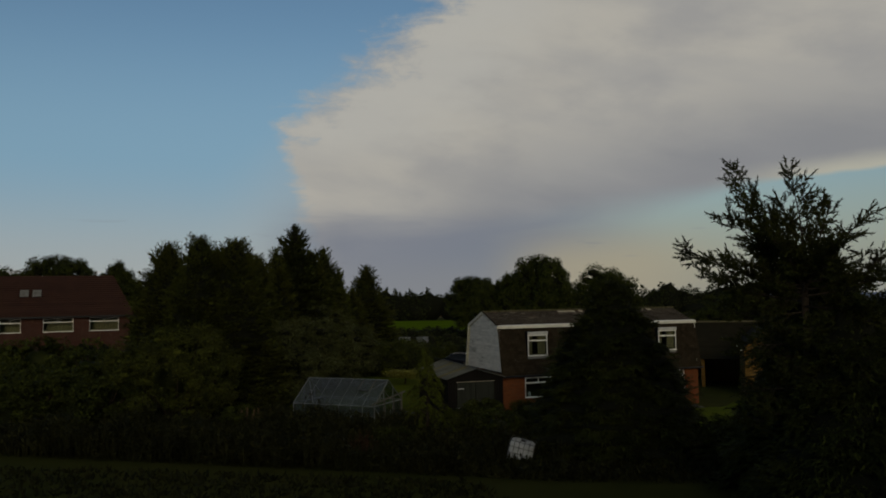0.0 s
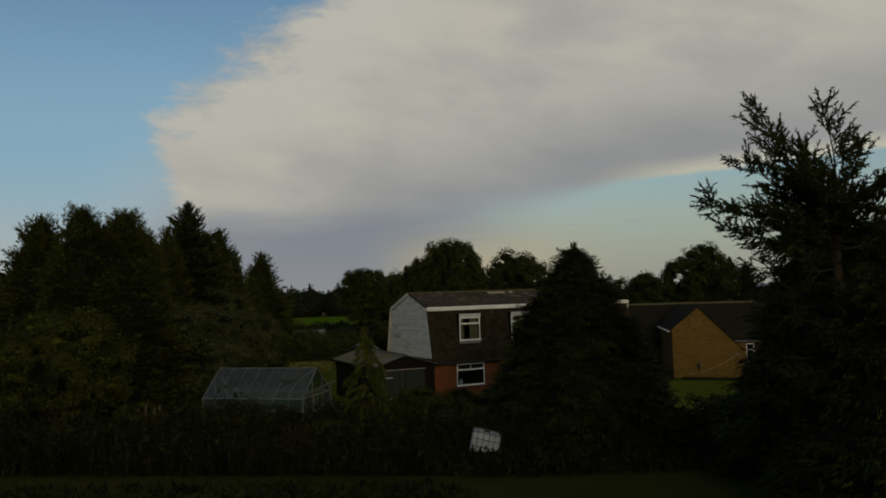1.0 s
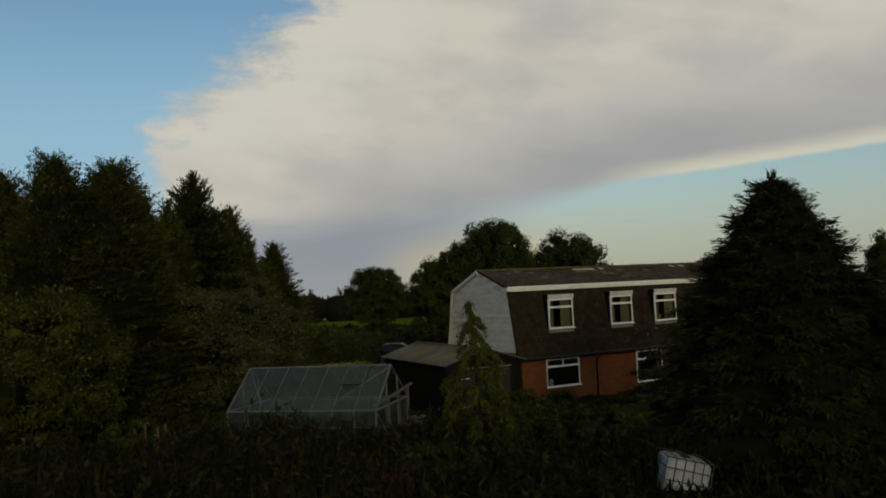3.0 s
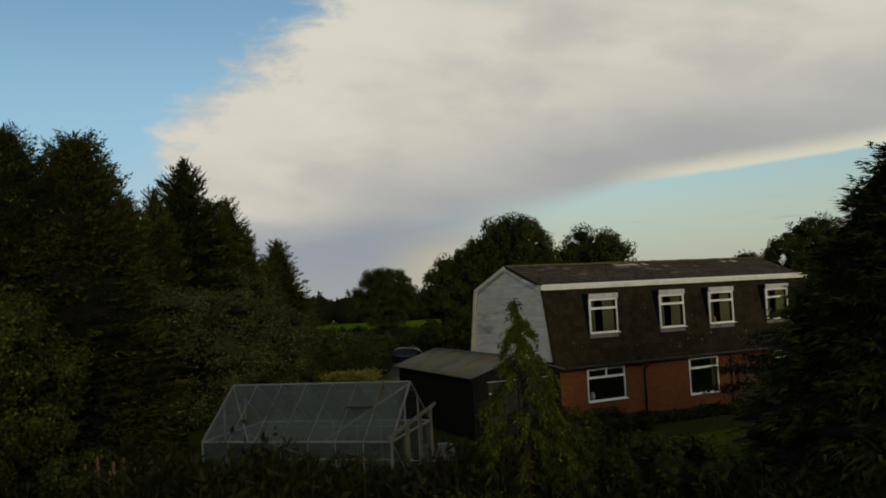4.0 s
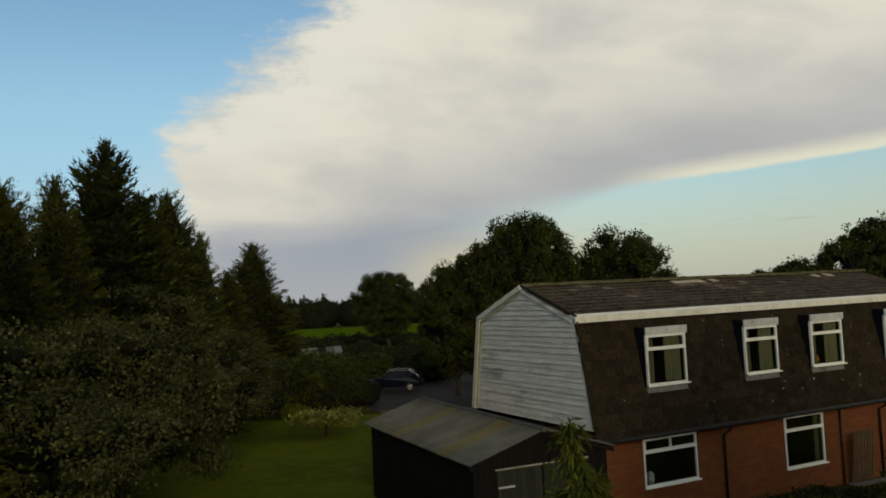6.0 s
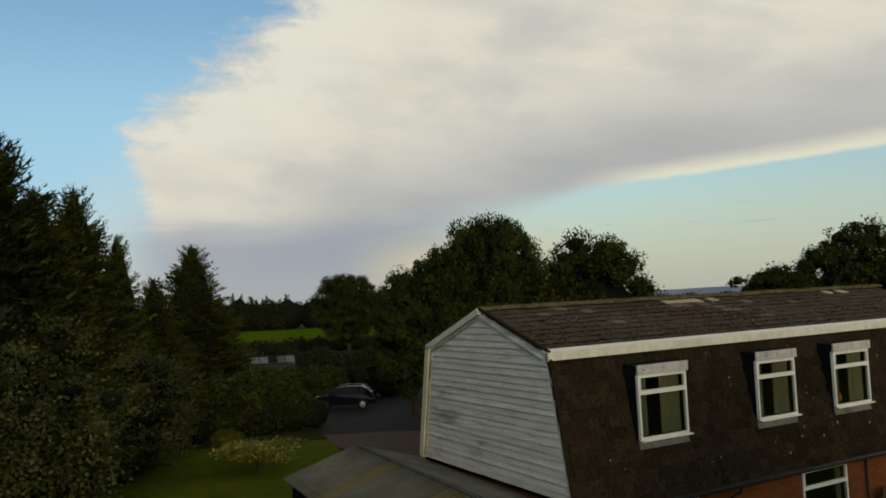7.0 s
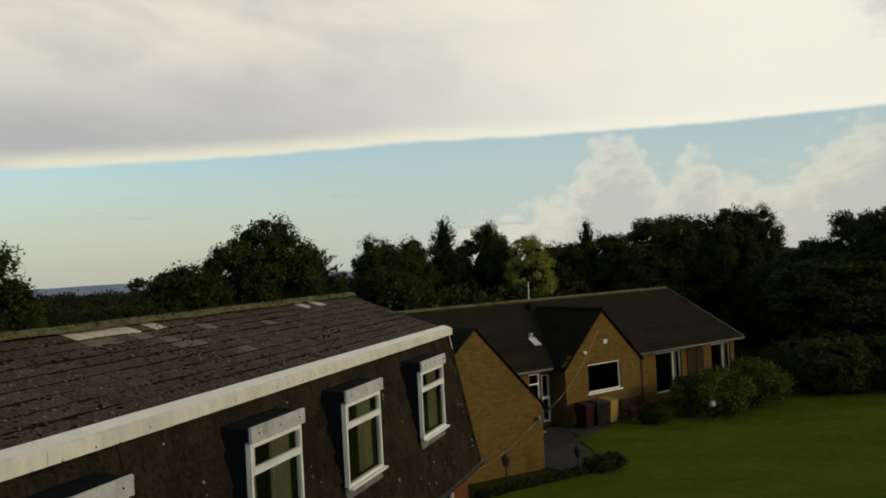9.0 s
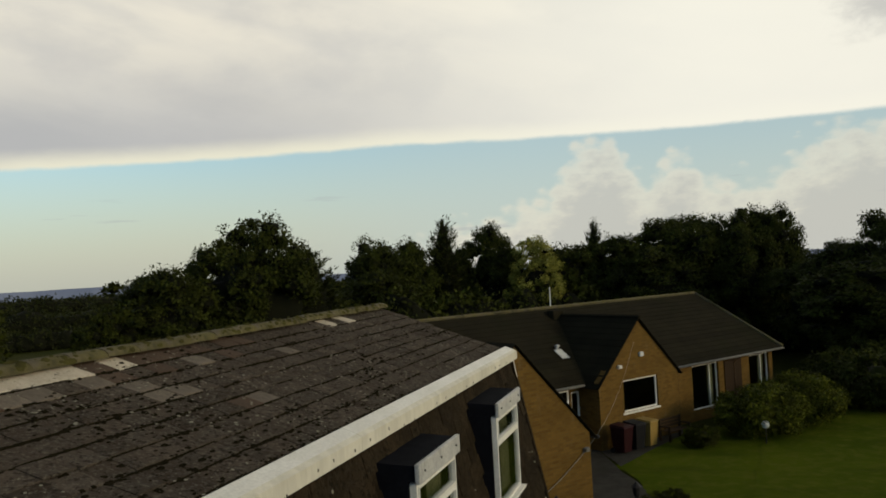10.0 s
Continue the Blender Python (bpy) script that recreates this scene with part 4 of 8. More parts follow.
GAUGE = (SLOPE - 0.06) / COURSES


def tile_mesh(name, mat, wide, long, thick):
    """A flat interlocking tile: x along the course, y down the slope, z out; rounded nose and one lapped side."""
    s = Solid()
    w2 = wide / 2 - 0.0045
    s.v = [(-w2, 0, 0), (w2, 0, 0), (w2, long, thick * 0.9), (-w2, long, thick * 0.9), (-w2, 0, thick), (w2 - 0.02, 0, thick), (w2 - 0.02, long - 0.006, thick * 2), (-w2, long - 0.006, thick * 2),
           (w2, 0, thick * 0.7), (w2, long - 0.006, thick * 1.7), (-w2, long, thick * 1.7), (w2 - 0.02, long, thick * 1.7), (w2, long, thick * 1.45)]
    s.f = [(4, 5, 6, 7), (5, 8, 9, 6), (7, 6, 11, 10), (6, 9, 12, 11), (3, 10, 11, 12, 2), (0, 4, 7, 10, 3), (1, 2, 12, 9, 8), (0, 1, 8, 5, 4)]
    return mesh_of(name, s.v, s.f, mat)


tile_kinds = {key: tile_mesh("roof_tile", mat, TW, GAUGE + 0.05, 0.0145) for key, mat in (("old", TILE), ("pale", TILE_PALE), ("dull", TILE_DULL), ("rust", TILE_RUST))}
slope_turn = Matrix((Vector((-1, 0, 0)), d_hat, up_hat)).transposed().to_4x4()
pale = {(0, c) for c in (17, 18, 19, 20, 22, 37, 39)}
dull = {(1, 4), (1, 8), (1, 18), (1, 20), (2, 21), (1, 25), (0, 6), (3, 21), (3, 22), (2, 30), (1, 17), (5, 24), (4, 9)}
rust = {(0, c) for c in (21, 23, 24, 25, 26, 28, 29, 33)} | {(1, 21), (1, 23), (0, 2), (1, 27)}
n_cols = int((X1 - X0 + 0.08) / TW)
rng = random.Random(11)
far_v, far_f = [], []
for course in range(COURSES):
    for c in range(n_cols):
        kind = "pale" if (course, c) in pale else "dull" if (course, c) in dull else "rust" if (course, c) in rust or rng.random() < 0.03 else "old"
        at = Vector((X0 - 0.02 + (c + 0.5) * TW, YR, ZR)) + d_hat * (0.06 + course * GAUGE - 0.02 + rng.uniform(-0.014, 0.014)) + up_hat * rng.uniform(0.0, 0.009)
        m = Matrix.Translation(at) @ slope_turn @ pose(0, 0, 0, rng.uniform(-1.5, 1.5), rng.uniform(-1.6, 1.6), rng.uniform(-1.2, 1.2))
        if c < 30 or kind in ("pale", "dull"):
            piece("roof_tile", tile_kinds[kind], house, m)
        else:
            k = len(far_v)
            far_v += [tuple(m @ v.co) for v in tile_kinds[kind].vertices]
            far_f += [tuple(k + i for i in p.vertices) for p in tile_kinds[kind].polygons]
tagged(part("roof_tiles", mesh_of("roof_tiles", far_v, far_f, TILE), TILE, house, "weathered concrete tiles at the far end"), kind="stuff")
# back slope, plain courses
bk = Solid()
for course in range(COURSES):
    s0, s1 = course / COURSES, (course + 1) / COURSES
    ya, yb = YR + (YB - YR) * s0, YR + (YB - YR) * s1
    za, zb = ZR + (ZK - ZR) * s0, ZR + (ZK - ZR) * s1
    bk.slab((X1, ya, za + 0.012), (X0, ya, za + 0.012), (X0, yb, zb + 0.03), (X1, yb, zb + 0.03), 0.02)
tagged(part("roof_tiles", bk, TILE, house, "weathered concrete tiles on the back slope"), kind="stuff")
# ridge tiles
arc = [(0.15 * math.cos(a), 0.085 * math.sin(a)) for a in [math.pi * i / 8 for i in range(9)]]
rv = [(-0.225, p, q - 0.02) for p, q in arc] + [(0.225, p, q - 0.02) for p, q in arc] + [(-0.225, p * 0.86, q * 0.8 - 0.025) for p, q in arc] + [(0.225, p * 0.86, q * 0.8 - 0.025) for p, q in arc]
rf = [(i, i + 1, 9 + i + 1, 9 + i) for i in range(8)] + [(18 + i, i, i + 1, 19 + i)[::-1] for i in range(8)] + [(27 + i, 28 + i, 10 + i, 9 + i)[::-1] for i in range(8)]
ridge_mesh = mesh_of("ridge_tile", rv, rf, RIDGE, False)
rng = random.Random(3)
for i in range(int((X1 - X0 + 0.1) / 0.45)):
    piece("ridge_tile", ridge_mesh, house, pose(X0 + 0.2 + i * 0.45, YR, ZR + 0.035 + rng.uniform(-0.008, 0.008), rng.uniform(-2, 2), rng.uniform(-1.5, 1.5), rng.uniform(-1, 1)))
# moss cushions on the tiles, with painted shade strips along the tile noses
moss = worn("moss_and_lap_shade", (0.019, 0.016, 0.010), (0.010, 0.009, 0.006), 30, 1.0, 0, 120, 0.8, 0, 0.0)
mv = Solid()
rng = random.Random(9)
for i in range(9500):
    f = rng.random() ** 0.7
    x, s = rng.uniform(X0 + 0.1, X1 - 0.1), 0.12 + f * (SLOPE - 0.2)
    if noise.noise(Vector((x * 0.5, s * 1.2, 0))) < -0.12:
        continue
    course = round((s - 0.06) / GAUGE)
    if rng.random() < 0.6:
        s = 0.06 + course * GAUGE + rng.uniform(-0.02, 0.05)
    p = Vector((x, YR, ZR)) + d_hat * s + up_hat * 0.023
    r = 0.006 + 0.034 * rng.random() ** 3.0
    k = len(mv.v)
    mv.v += [tuple(p + Vector((1, 0, 0)) * r * rng.uniform(0.8, 1.7) * math.cos(a) + d_hat * r * 0.8 * math.sin(a)) for a in [2 * math.pi * j / 6 for j in range(6)]]
    mv.v.append(tuple(p + up_hat * r * 0.55))
    mv.f += [(k + j, k + (j + 1) % 6, k + 6) for j in range(6)]
# dark strips over the tile noses paint lap shade along with moss
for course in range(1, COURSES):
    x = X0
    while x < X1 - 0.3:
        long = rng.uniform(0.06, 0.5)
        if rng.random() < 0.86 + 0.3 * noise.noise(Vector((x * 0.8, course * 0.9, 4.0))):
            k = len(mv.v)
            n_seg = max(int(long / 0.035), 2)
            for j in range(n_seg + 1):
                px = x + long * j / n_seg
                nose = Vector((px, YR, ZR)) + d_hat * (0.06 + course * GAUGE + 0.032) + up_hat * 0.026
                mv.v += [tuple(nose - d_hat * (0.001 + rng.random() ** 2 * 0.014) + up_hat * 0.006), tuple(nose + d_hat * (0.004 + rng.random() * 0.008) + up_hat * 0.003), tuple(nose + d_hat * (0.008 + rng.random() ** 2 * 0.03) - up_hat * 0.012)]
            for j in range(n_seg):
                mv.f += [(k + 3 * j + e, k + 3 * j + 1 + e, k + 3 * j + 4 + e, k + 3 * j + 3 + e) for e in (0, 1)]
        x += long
tagged(part("moss", mesh_of("moss", mv.v, mv.f, moss, True), moss, house, "dark moss cushions and painted shade strips under the tile noses"), kind="stuff")
FLECK = worn("pale_roof_lichen", (0.26, 0.245, 0.20), (0.17, 0.16, 0.12), 9, 0.95, 0, 60, 0.3)
fv = Solid()
for i in range(3200):
    x, s = rng.uniform(X0 + 0.1, X1 - 0.1), rng.uniform(0.1, SLOPE - 0.05)
    if noise.noise(Vector((x * 0.7, s * 0.9, 7))) < -0.15:
        continue
    p = Vector((x, YR, ZR)) + d_hat * s + up_hat * 0.0335
    r = 0.004 + 0.016 * rng.random() ** 2.5
    k = len(fv.v)
    fv.v += [tuple(p + Vector((1, 0, 0)) * r * rng.uniform(0.7, 1.5) * math.cos(e) + d_hat * r * rng.uniform(0.6, 1.2) * math.sin(e)) for e in [2 * math.pi * j / 5 for j in range(5)]]
    fv.v.append(tuple(p + up_hat * 0.003))
    fv.f += [(k + j, k + (j + 1) % 5, k + 5) for j in range(5)]
tagged(part("lichen", mesh_of("lichen", fv.v, fv.f, FLECK, True), FLECK, house, "pale lichen flecks on the tiles"), kind="stuff")
# green moss along the ridge
GREEN_MOSS = worn("yellow_green_moss", (0.078, 0.073, 0.024), (0.045, 0.043, 0.018), 12, 1.0, 0, 90, 0.9, 0, 0.0)
rv2 = Solid()
for i in range(420):
    x, a = rng.uniform(X0, X1), rng.uniform(0.15, 2.2)
    p = Vector((x, YR - 0.15 * math.cos(a), ZR + 0.02 + 0.082 * math.sin(a)))
    o = Vector((0, -math.cos(a), math.sin(a)))
    q = Vector((0, math.sin(a), math.cos(a)))
    r = 0.014 + 0.034 * rng.random() ** 2
    k = len(rv2.v)
    rv2.v += [tuple(p + Vector((1, 0, 0)) * r * rng.uniform(0.8, 1.8) * math.cos(e) + q * r * rng.uniform(0.6, 1.0) * math.sin(e)) for e in [2 * math.pi * j / 6 for j in range(6)]]
    rv2.v.append(tuple(p + o * r * 0.6))
    rv2.f += [(k + j, k + (j + 1) % 6, k + 6) for j in range(6)]
tagged(part("moss", mesh_of("moss", rv2.v, rv2.f, GREEN_MOSS, True), GREEN_MOSS, house, "yellow-green moss along the ridge"), kind="stuff")
# mansard tiles, front
MDOWN = Vector((0, YM - YF, ZM - ZK + 0.13))
md_hat = MDOWN.normalized()
mu_hat = Vector((0, md_hat.z, -md_hat.y))
MC = 13
MG = MDOWN.length / MC
MW = 0.265
m_turn = Matrix((Vector((-1, 0, 0)), md_hat, mu_hat)).transposed().to_4x4()
mt = tile_mesh("mansard_tile", MANSARD, MW, MG + 0.05, 0.012)
rng = random.Random(21)
far_v, far_f, count = [], [], 0
for course in range(MC):
    for c in range(int((X1 - X0) / MW) + 1):
        x = X0 + 0.03 + (c + (0.5 if course % 2 else 0.0) + 0.25) * MW
        z_mid = ZK - 0.13 + md_hat.z * (course + 0.5) * MG
        if x > X1 - 0.10 or any(a - 0.1 < x < b + 0.1 and 4.28 < z_mid < 5.75 for a, b in WINDOWS):
            continue
        at = Vector((x, YF, ZK - 0.13)) + md_hat * (course * MG) + mu_hat * rng.uniform(-0.003, 0.008)
        m = Matrix.Translation(at) @ m_turn @ pose(0, 0, 0, rng.uniform(-1.0, 1.4), rng.uniform(-1.8, 1.8), rng.uniform(-1.8, 1.8))
        if c < 26 and count < 300:
            piece("mansard_tile", mt, house, m)
            count += 1
        else:
            k = len(far_v)
            far_v += [tuple(m @ v.co) for v in mt.vertices]
            far_f += [tuple(k + i for i in p.vertices) for p in mt.polygons]
tagged(part("mansard_tiles", mesh_of("mansard_tiles", far_v, far_f, MANSARD), MANSARD, house, "dark plain tiles on the mansard"), kind="stuff")

part("corner_strip", Solid().hexa([(X1 - 0.06, mansard_y(ZM) - 0.03, ZM - 0.02), (X1 + 0.03, mansard_y(ZM) - 0.03, ZM - 0.02), (X1 + 0.03, mansard_y(ZM) + 0.2, ZM - 0.02), (X1 - 0.06, mansard_y(ZM) + 0.2, ZM - 0.02),
                                   (X1 - 0.06, YF - 0.04, ZK - 0.1), (X1 + 0.03, YF - 0.04, ZK - 0.1), (X1 + 0.03, YF + 0.2, ZK - 0.1), (X1 - 0.06, YF + 0.2, ZK - 0.1)]), MANSARD, house, "dark corner tiles")

# pale lichen spots on the mansard
LICHEN = worn("pale_lichen", (0.34, 0.33, 0.27), (0.22, 0.22, 0.16), 9, 0.95, 0, 60, 0.3)
lv = Solid()
rng = random.Random(17)
for i in range(170):
    x, f = rng.uniform(X0 + 0.2, X1 - 0.2), rng.random()
    z = ZM + 0.15 + f * (ZK - ZM - 0.35)
    if noise.noise(Vector((x * 0.9, z * 0.9, 2))) < 0.0 or any(a - 0.15 < x < b + 0.15 and 4.1 < z < 5.85 for a, b in WINDOWS):
        continue
    p = Vector((x, mansard_y(z), z)) + mu_hat * 0.026
    r = 0.008 + 0.022 * rng.random() ** 2
    k = len(lv.v)
    lv.v += [tuple(p + Vector((1, 0, 0)) * r * rng.uniform(0.7, 1.4) * math.cos(e) + md_hat * r * rng.uniform(0.7, 1.6) * math.sin(e)) for e in [2 * math.pi * j / 6 for j in range(6)]]
    lv.v.append(tuple(p + mu_hat * 0.006))
    lv.f += [(k + j, k + (j + 1) % 6, k + 6) for j in range(6)]
tagged(part("lichen", mesh_of("lichen", lv.v, lv.f, LICHEN, True), LICHEN, house, "pale lichen spots"), kind="stuff")

# ---- the shed beside the gable ----
SM = pose(15.25, 42.1, ground_height(15.5, 44), 0, 0, -3.2)
shed = thing("shed", "black boarded shed with a corrugated sheet roof beside the house", "shed", SM)
SW, SL, SE, SR = 3.35, 6.9, 2.12, 2.62     # width, length, eaves, ridge
s = Solid().box(0.03, SW - 0.03, 0.03, 0.06, 0, SE - 0.02).box(0.03, SW - 0.03, SL - 0.06, SL - 0.03, 0, SE).box(0.03, 0.06, 0.06, SL - 0.06, 0, SE).box(SW - 0.06, SW - 0.03, 0.06, SL - 0.06, 0, SE)
s.prism([(0.03, SE - 0.02), (SW - 0.03, SE - 0.02), (SW / 2, SR - 0.05)], "y", 0.031, 0.058)
s.prism([(0.03, SE - 0.02), (SW - 0.03, SE - 0.02), (SW / 2, SR - 0.05)], "y", SL - 0.058, SL - 0.031)
part("shell", s, SHED_WOOD, shed)
plank = Solid().box(-0.068, 0.068, -0.012, 0.012, 0, 1)
plank_mesh = mesh_of("plank", plank.v, plank.f, SHED_WOOD)
for i in range(int(SL / 0.145)):
    y = 0.07 + i * 0.145
    piece("plank", plank_mesh, shed, Matrix.Translation((0.018, y + 0.03, 0.02)) @ Matrix.Rotation(radians(90), 4, "Z") @ Matrix.Diagonal((1, 1, SE - 0.08, 1)))
for i in range(int(SW / 0.145)):
    x = 0.08 + i * 0.145
    top = SE + (SR - SE) * (1 - abs(x - SW / 2) / (SW / 2)) - 0.1
    piece("plank", plank_mesh, shed, Matrix.Translation((x, 0.018, 0.02)) @ Matrix.Diagonal((1, 1, top, 1)))
for a, b in ((0.55, 1.62), (1.68, 2.75)):
    door = part("door", Solid().box(a, b, -0.035, 0.0, 0.08, 1.86), SHED_DOOR, shed, "faded green boarded door")
    for k in range(6):
        part("door_board", Solid().soft(a + 0.01 + k * (b - a) / 6, a - 0.005 + (k + 1) * (b - a) / 6, -0.047, -0.036, 0.09, 1.85, 0.003), SHED_DOOR, door)
part("door_rail", Solid().box(0.5, 1.64, -0.075, -0.048, 1.87, 1.90).box(1.70, 2.8, -0.075, -0.048, 1.87, 1.90), PALE_WOOD, shed, "pale strip over the doors")
part("hinge", Solid().box(0.56, 0.95, -0.06, -0.048, 1.48, 1.52), LEAD, shed, "grey strap hinge")
part("hinge", Solid().box(0.56, 0.95, -0.06, -0.048, 0.40, 0.44), LEAD, shed, "grey strap hinge")


def corrugated(x0, z0, x1, z1, ya, yb, pitch=0.146, deep=0.028):
    """A corrugated sheet running down from (x0, z0) to (x1, z1), waves along y."""
    n = max(int((yb - ya) / pitch * 6), 4)
    s = Solid()
    for i in range(n + 1):
        y = ya + (yb - ya) * i / n
        h = deep * math.sin(2 * math.pi * y / pitch)
        s.v += [(x0, y, z0 + h), (x1, y, z1 + h), (x0, y, z0 + h - 0.004), (x1, y, z1 + h - 0.004)]
    for i in range(n):
        k = 4 * i
        s.f += [(k, k + 1, k + 5, k + 4), (k + 2, k + 6, k + 7, k + 3), (k + 1, k + 3, k + 7, k + 5), (k, k + 4, k + 6, k + 2)]
    return s


cuts = [-0.15, 1.05, 1.75, 4.15, 4.75, SL + 0.12]
for i, (a, b) in enumerate(zip(cuts[:-1], cuts[1:])):
    mossy = i % 2 == 1
    part("roof_sheet", corrugated(SW / 2, SR, -0.14, SE - 0.06, a, b + 0.02), SHEET_MOSS if mossy else SHEET, shed, "mossy rooflight sheet" if mossy else "weathered grey sheet", True)
part("roof_sheet", corrugated(SW / 2, SR, SW + 0.14, SE - 0.06, -0.15, SL + 0.12), SHEET, shed, "weathered grey sheet", True)
part("ridge_cap", Solid().tube([(SW / 2, -0.17, SR + 0.0), (SW / 2, SL + 0.14, SR + 0.0)], 0.055, 8), SHEET, shed)
part("barge_board", Solid().slab((-0.12, -0.11, SE - 0.09), (SW / 2, -0.11, SR - 0.03), (SW / 2, -0.11, SR - 0.13), (-0.12, -0.11, SE - 0.19), -0.03), SHED_WOOD, shed)
part("barge_board", Solid().slab((SW / 2, -0.11, SR - 0.03), (SW + 0.12, -0.11, SE - 0.09), (SW + 0.12, -0.11, SE - 0.19), (SW / 2, -0.11, SR - 0.13), -0.03), SHED_WOOD, shed)

# ---- greenhouse ----
GZ = ground_height(7.5, 36)
axis = Vector((9.986 - 6.795, 35.193 - 38.142, 0))
GL = axis.length
GM = Matrix.Translation((5.80, 37.12, GZ)) @ Matrix.Rotation(math.atan2(axis.y, axis.x), 4, "Z")
green = thing("greenhouse", "aluminium greenhouse with clear panes, one roof vent open", "greenhouse", GM)
GE, GR, GW = 3.10 - GZ, 4.155 - GZ, 2.72


def bar(name, a, b, r, mat=ALU, label=""):
    """A square bar between two points of the greenhouse."""
    a, b = Vector(a), Vector(b)
    d = (b - a).normalized()
    u = d.cross(Vector((0, 0, 1)) if abs(d.z) < 0.95 else Vector((1, 0, 0))).normalized() * r
    v = d.cross(u).normalized() * r
    return part(name, Solid().hexa([a - u - v, a + u - v, a + u + v, a - u + v, b - u - v, b + u - v, b + u + v, b - u + v]), mat, green, label)


N_BAY = 7
for i in range(N_BAY + 1):
    x = GL * i / N_BAY
    r = 0.022 if i in (0, N_BAY) else 0.008
    bar("glazing_bar", (x, 0, GE), (x, GW / 2, GR), r)
    bar("glazing_bar", (x, GW, GE), (x, GW / 2, GR), r * 0.55)
    bar("upright", (x, 0, 0), (x, 0, GE), r)
    bar("upright", (x, GW, 0), (x, GW, GE), r * 0.6)
for y, z in ((0, GE), (GW, GE), (GW / 2, GR), (0, 0.05), (GW, 0.05)):
    bar("rail", (0, y, z), (GL, y, z), 0.018)
for x in (0, GL):
    bar("rail", (x, 0, GE), (x, GW, GE), 0.02)
    for y in (GW / 3, 2 * GW / 3):
        bar("upright", (x, y, 0), (x, y, GE + (GR - GE) * (1 - abs(y - GW / 2) / (GW / 2))), 0.016)
bar("brace", (GL - 0.03, GW / 2 - 0.05, GR - 0.05), (GL * 4.6 / 7, 0.05, GE + 0.02), 0.016, ALU, "bright diagonal brace")
bar("brace", (0.03, GW / 2 - 0.05, GR - 0.05), (GL * 1.7 / 7, 0.05, GE + 0.04), 0.014)
bar("brace", (GL, 0.1, GE - 0.1), (GL, GW / 2, 0.3), 0.012)
bar("brace", (0.02, GW * 0.6, GE - 0.1), (GL * 0.6, GW - 0.03, 0.3), 0.012)
for y in (0.42, 2.3):
    for z in (0.75,):
        bar("shelf", (0.2, y, z), (GL - 0.2, y, z), 0.02, PALE_WOOD, "pale staging plank")
bar("curtain_wire", (0, 0.7, GE + 0.2), (GL, 0.7, GE + 0.2), 0.008)
up = Vector((0, GR - GE, -GW / 2)).normalized()


def roof_pane(i, f0, f1, side):
    x0, x1 = GL * i / N_BAY + 0.014, GL * (i + 1) / N_BAY - 0.014
    p = []
    for x, f in ((x0, f0), (x1, f0), (x1, f1), (x0, f1)):
        y = GW / 2 * f if side == 0 else GW - GW / 2 * f
        p.append((x, y, GE + (GR - GE) * f + 0.012))
    pane = part("pane", Solid().slab(*(p if side == 0 else p[::-1]), 0.004), HOT_GLASS, green)
    pane.visible_shadow = False
    return pane


for side in (0, 1):
    for i in range(N_BAY):
        if side == 0 and i == 5:
            roof_pane(i, 0.0, 0.52, side)
            continue
        roof_pane(i, 0.0, 0.495, side)
        roof_pane(i, 0.505, 1.0, side)
for i in range(N_BAY):
    x0, x1 = GL * i / N_BAY + 0.014, GL * (i + 1) / N_BAY - 0.014
    for y in (0.0, GW):
        for z0, z1 in ((0.06, GE / 2), (GE / 2 + 0.01, GE - 0.02)):
            part("pane", Solid().box(x0, x1, y - 0.002, y + 0.002, z0, z1), HOT_GLASS, green).visible_shadow = False
for x in (0.0, GL):
    for a, b in ((0, GW / 3), (GW / 3, 2 * GW / 3), (2 * GW / 3, GW)):
        if x > 0 and a == GW / 3:
            continue
        part("pane", Solid().box(x - 0.002, x + 0.002, a + 0.015, b - 0.015, 0.06, GE - 0.02), HOT_GLASS, green).visible_shadow = False
# open vent
v0 = Vector((GL * 5 / 7, GW / 2 - 0.02, GR + 0.02))
v1 = Vector((GL * 6 / 7, GW / 2 - 0.02, GR + 0.02))
low = Vector((0, -0.70, -0.46))
bar("vent_frame", v0, v0 + low, 0.014, GREY_WOOD)
bar("vent_frame", v1, v1 + low, 0.014, GREY_WOOD)
bar("vent_frame", v0 + low, v1 + low, 0.020, DARK_PLASTIC, "dark edge of the open vent")
part("pane", Solid().slab(v0 + low, v1 + low, v1, v0, 0.004), HOT_GLASS, green).visible_shadow = False
# sliding door frame standing open at the end, and its rail
bar("door_rail", (GL + 0.05, -0.3, GE + 0.12), (GL + 0.05, GW + 0.25, GE + 0.35), 0.03, GREY_WOOD, "grey timber rail over the doorway")
bar("door_post", (GL + 0.04, GW / 3, 0), (GL + 0.04, GW / 3, GE + 0.25), 0.03, GREY_WOOD)
bar("door_post", (GL + 0.04, GW - 0.1, 0), (GL + 0.04, GW - 0.1, GE + 0.3), 0.03, GREY_WOOD)
bar("door_post", (GL + 0.04, 2 * GW / 3, 0), (GL + 0.04, 2 * GW / 3, GE + 0.3), 0.025, GREY_WOOD)
bar("door_post", (GL + 0.04, 2 * GW / 3, 0.6), (GL + 0.04, GW - 0.1, 0.75), 0.025, GREY_WOOD)
rng = random.Random(4)
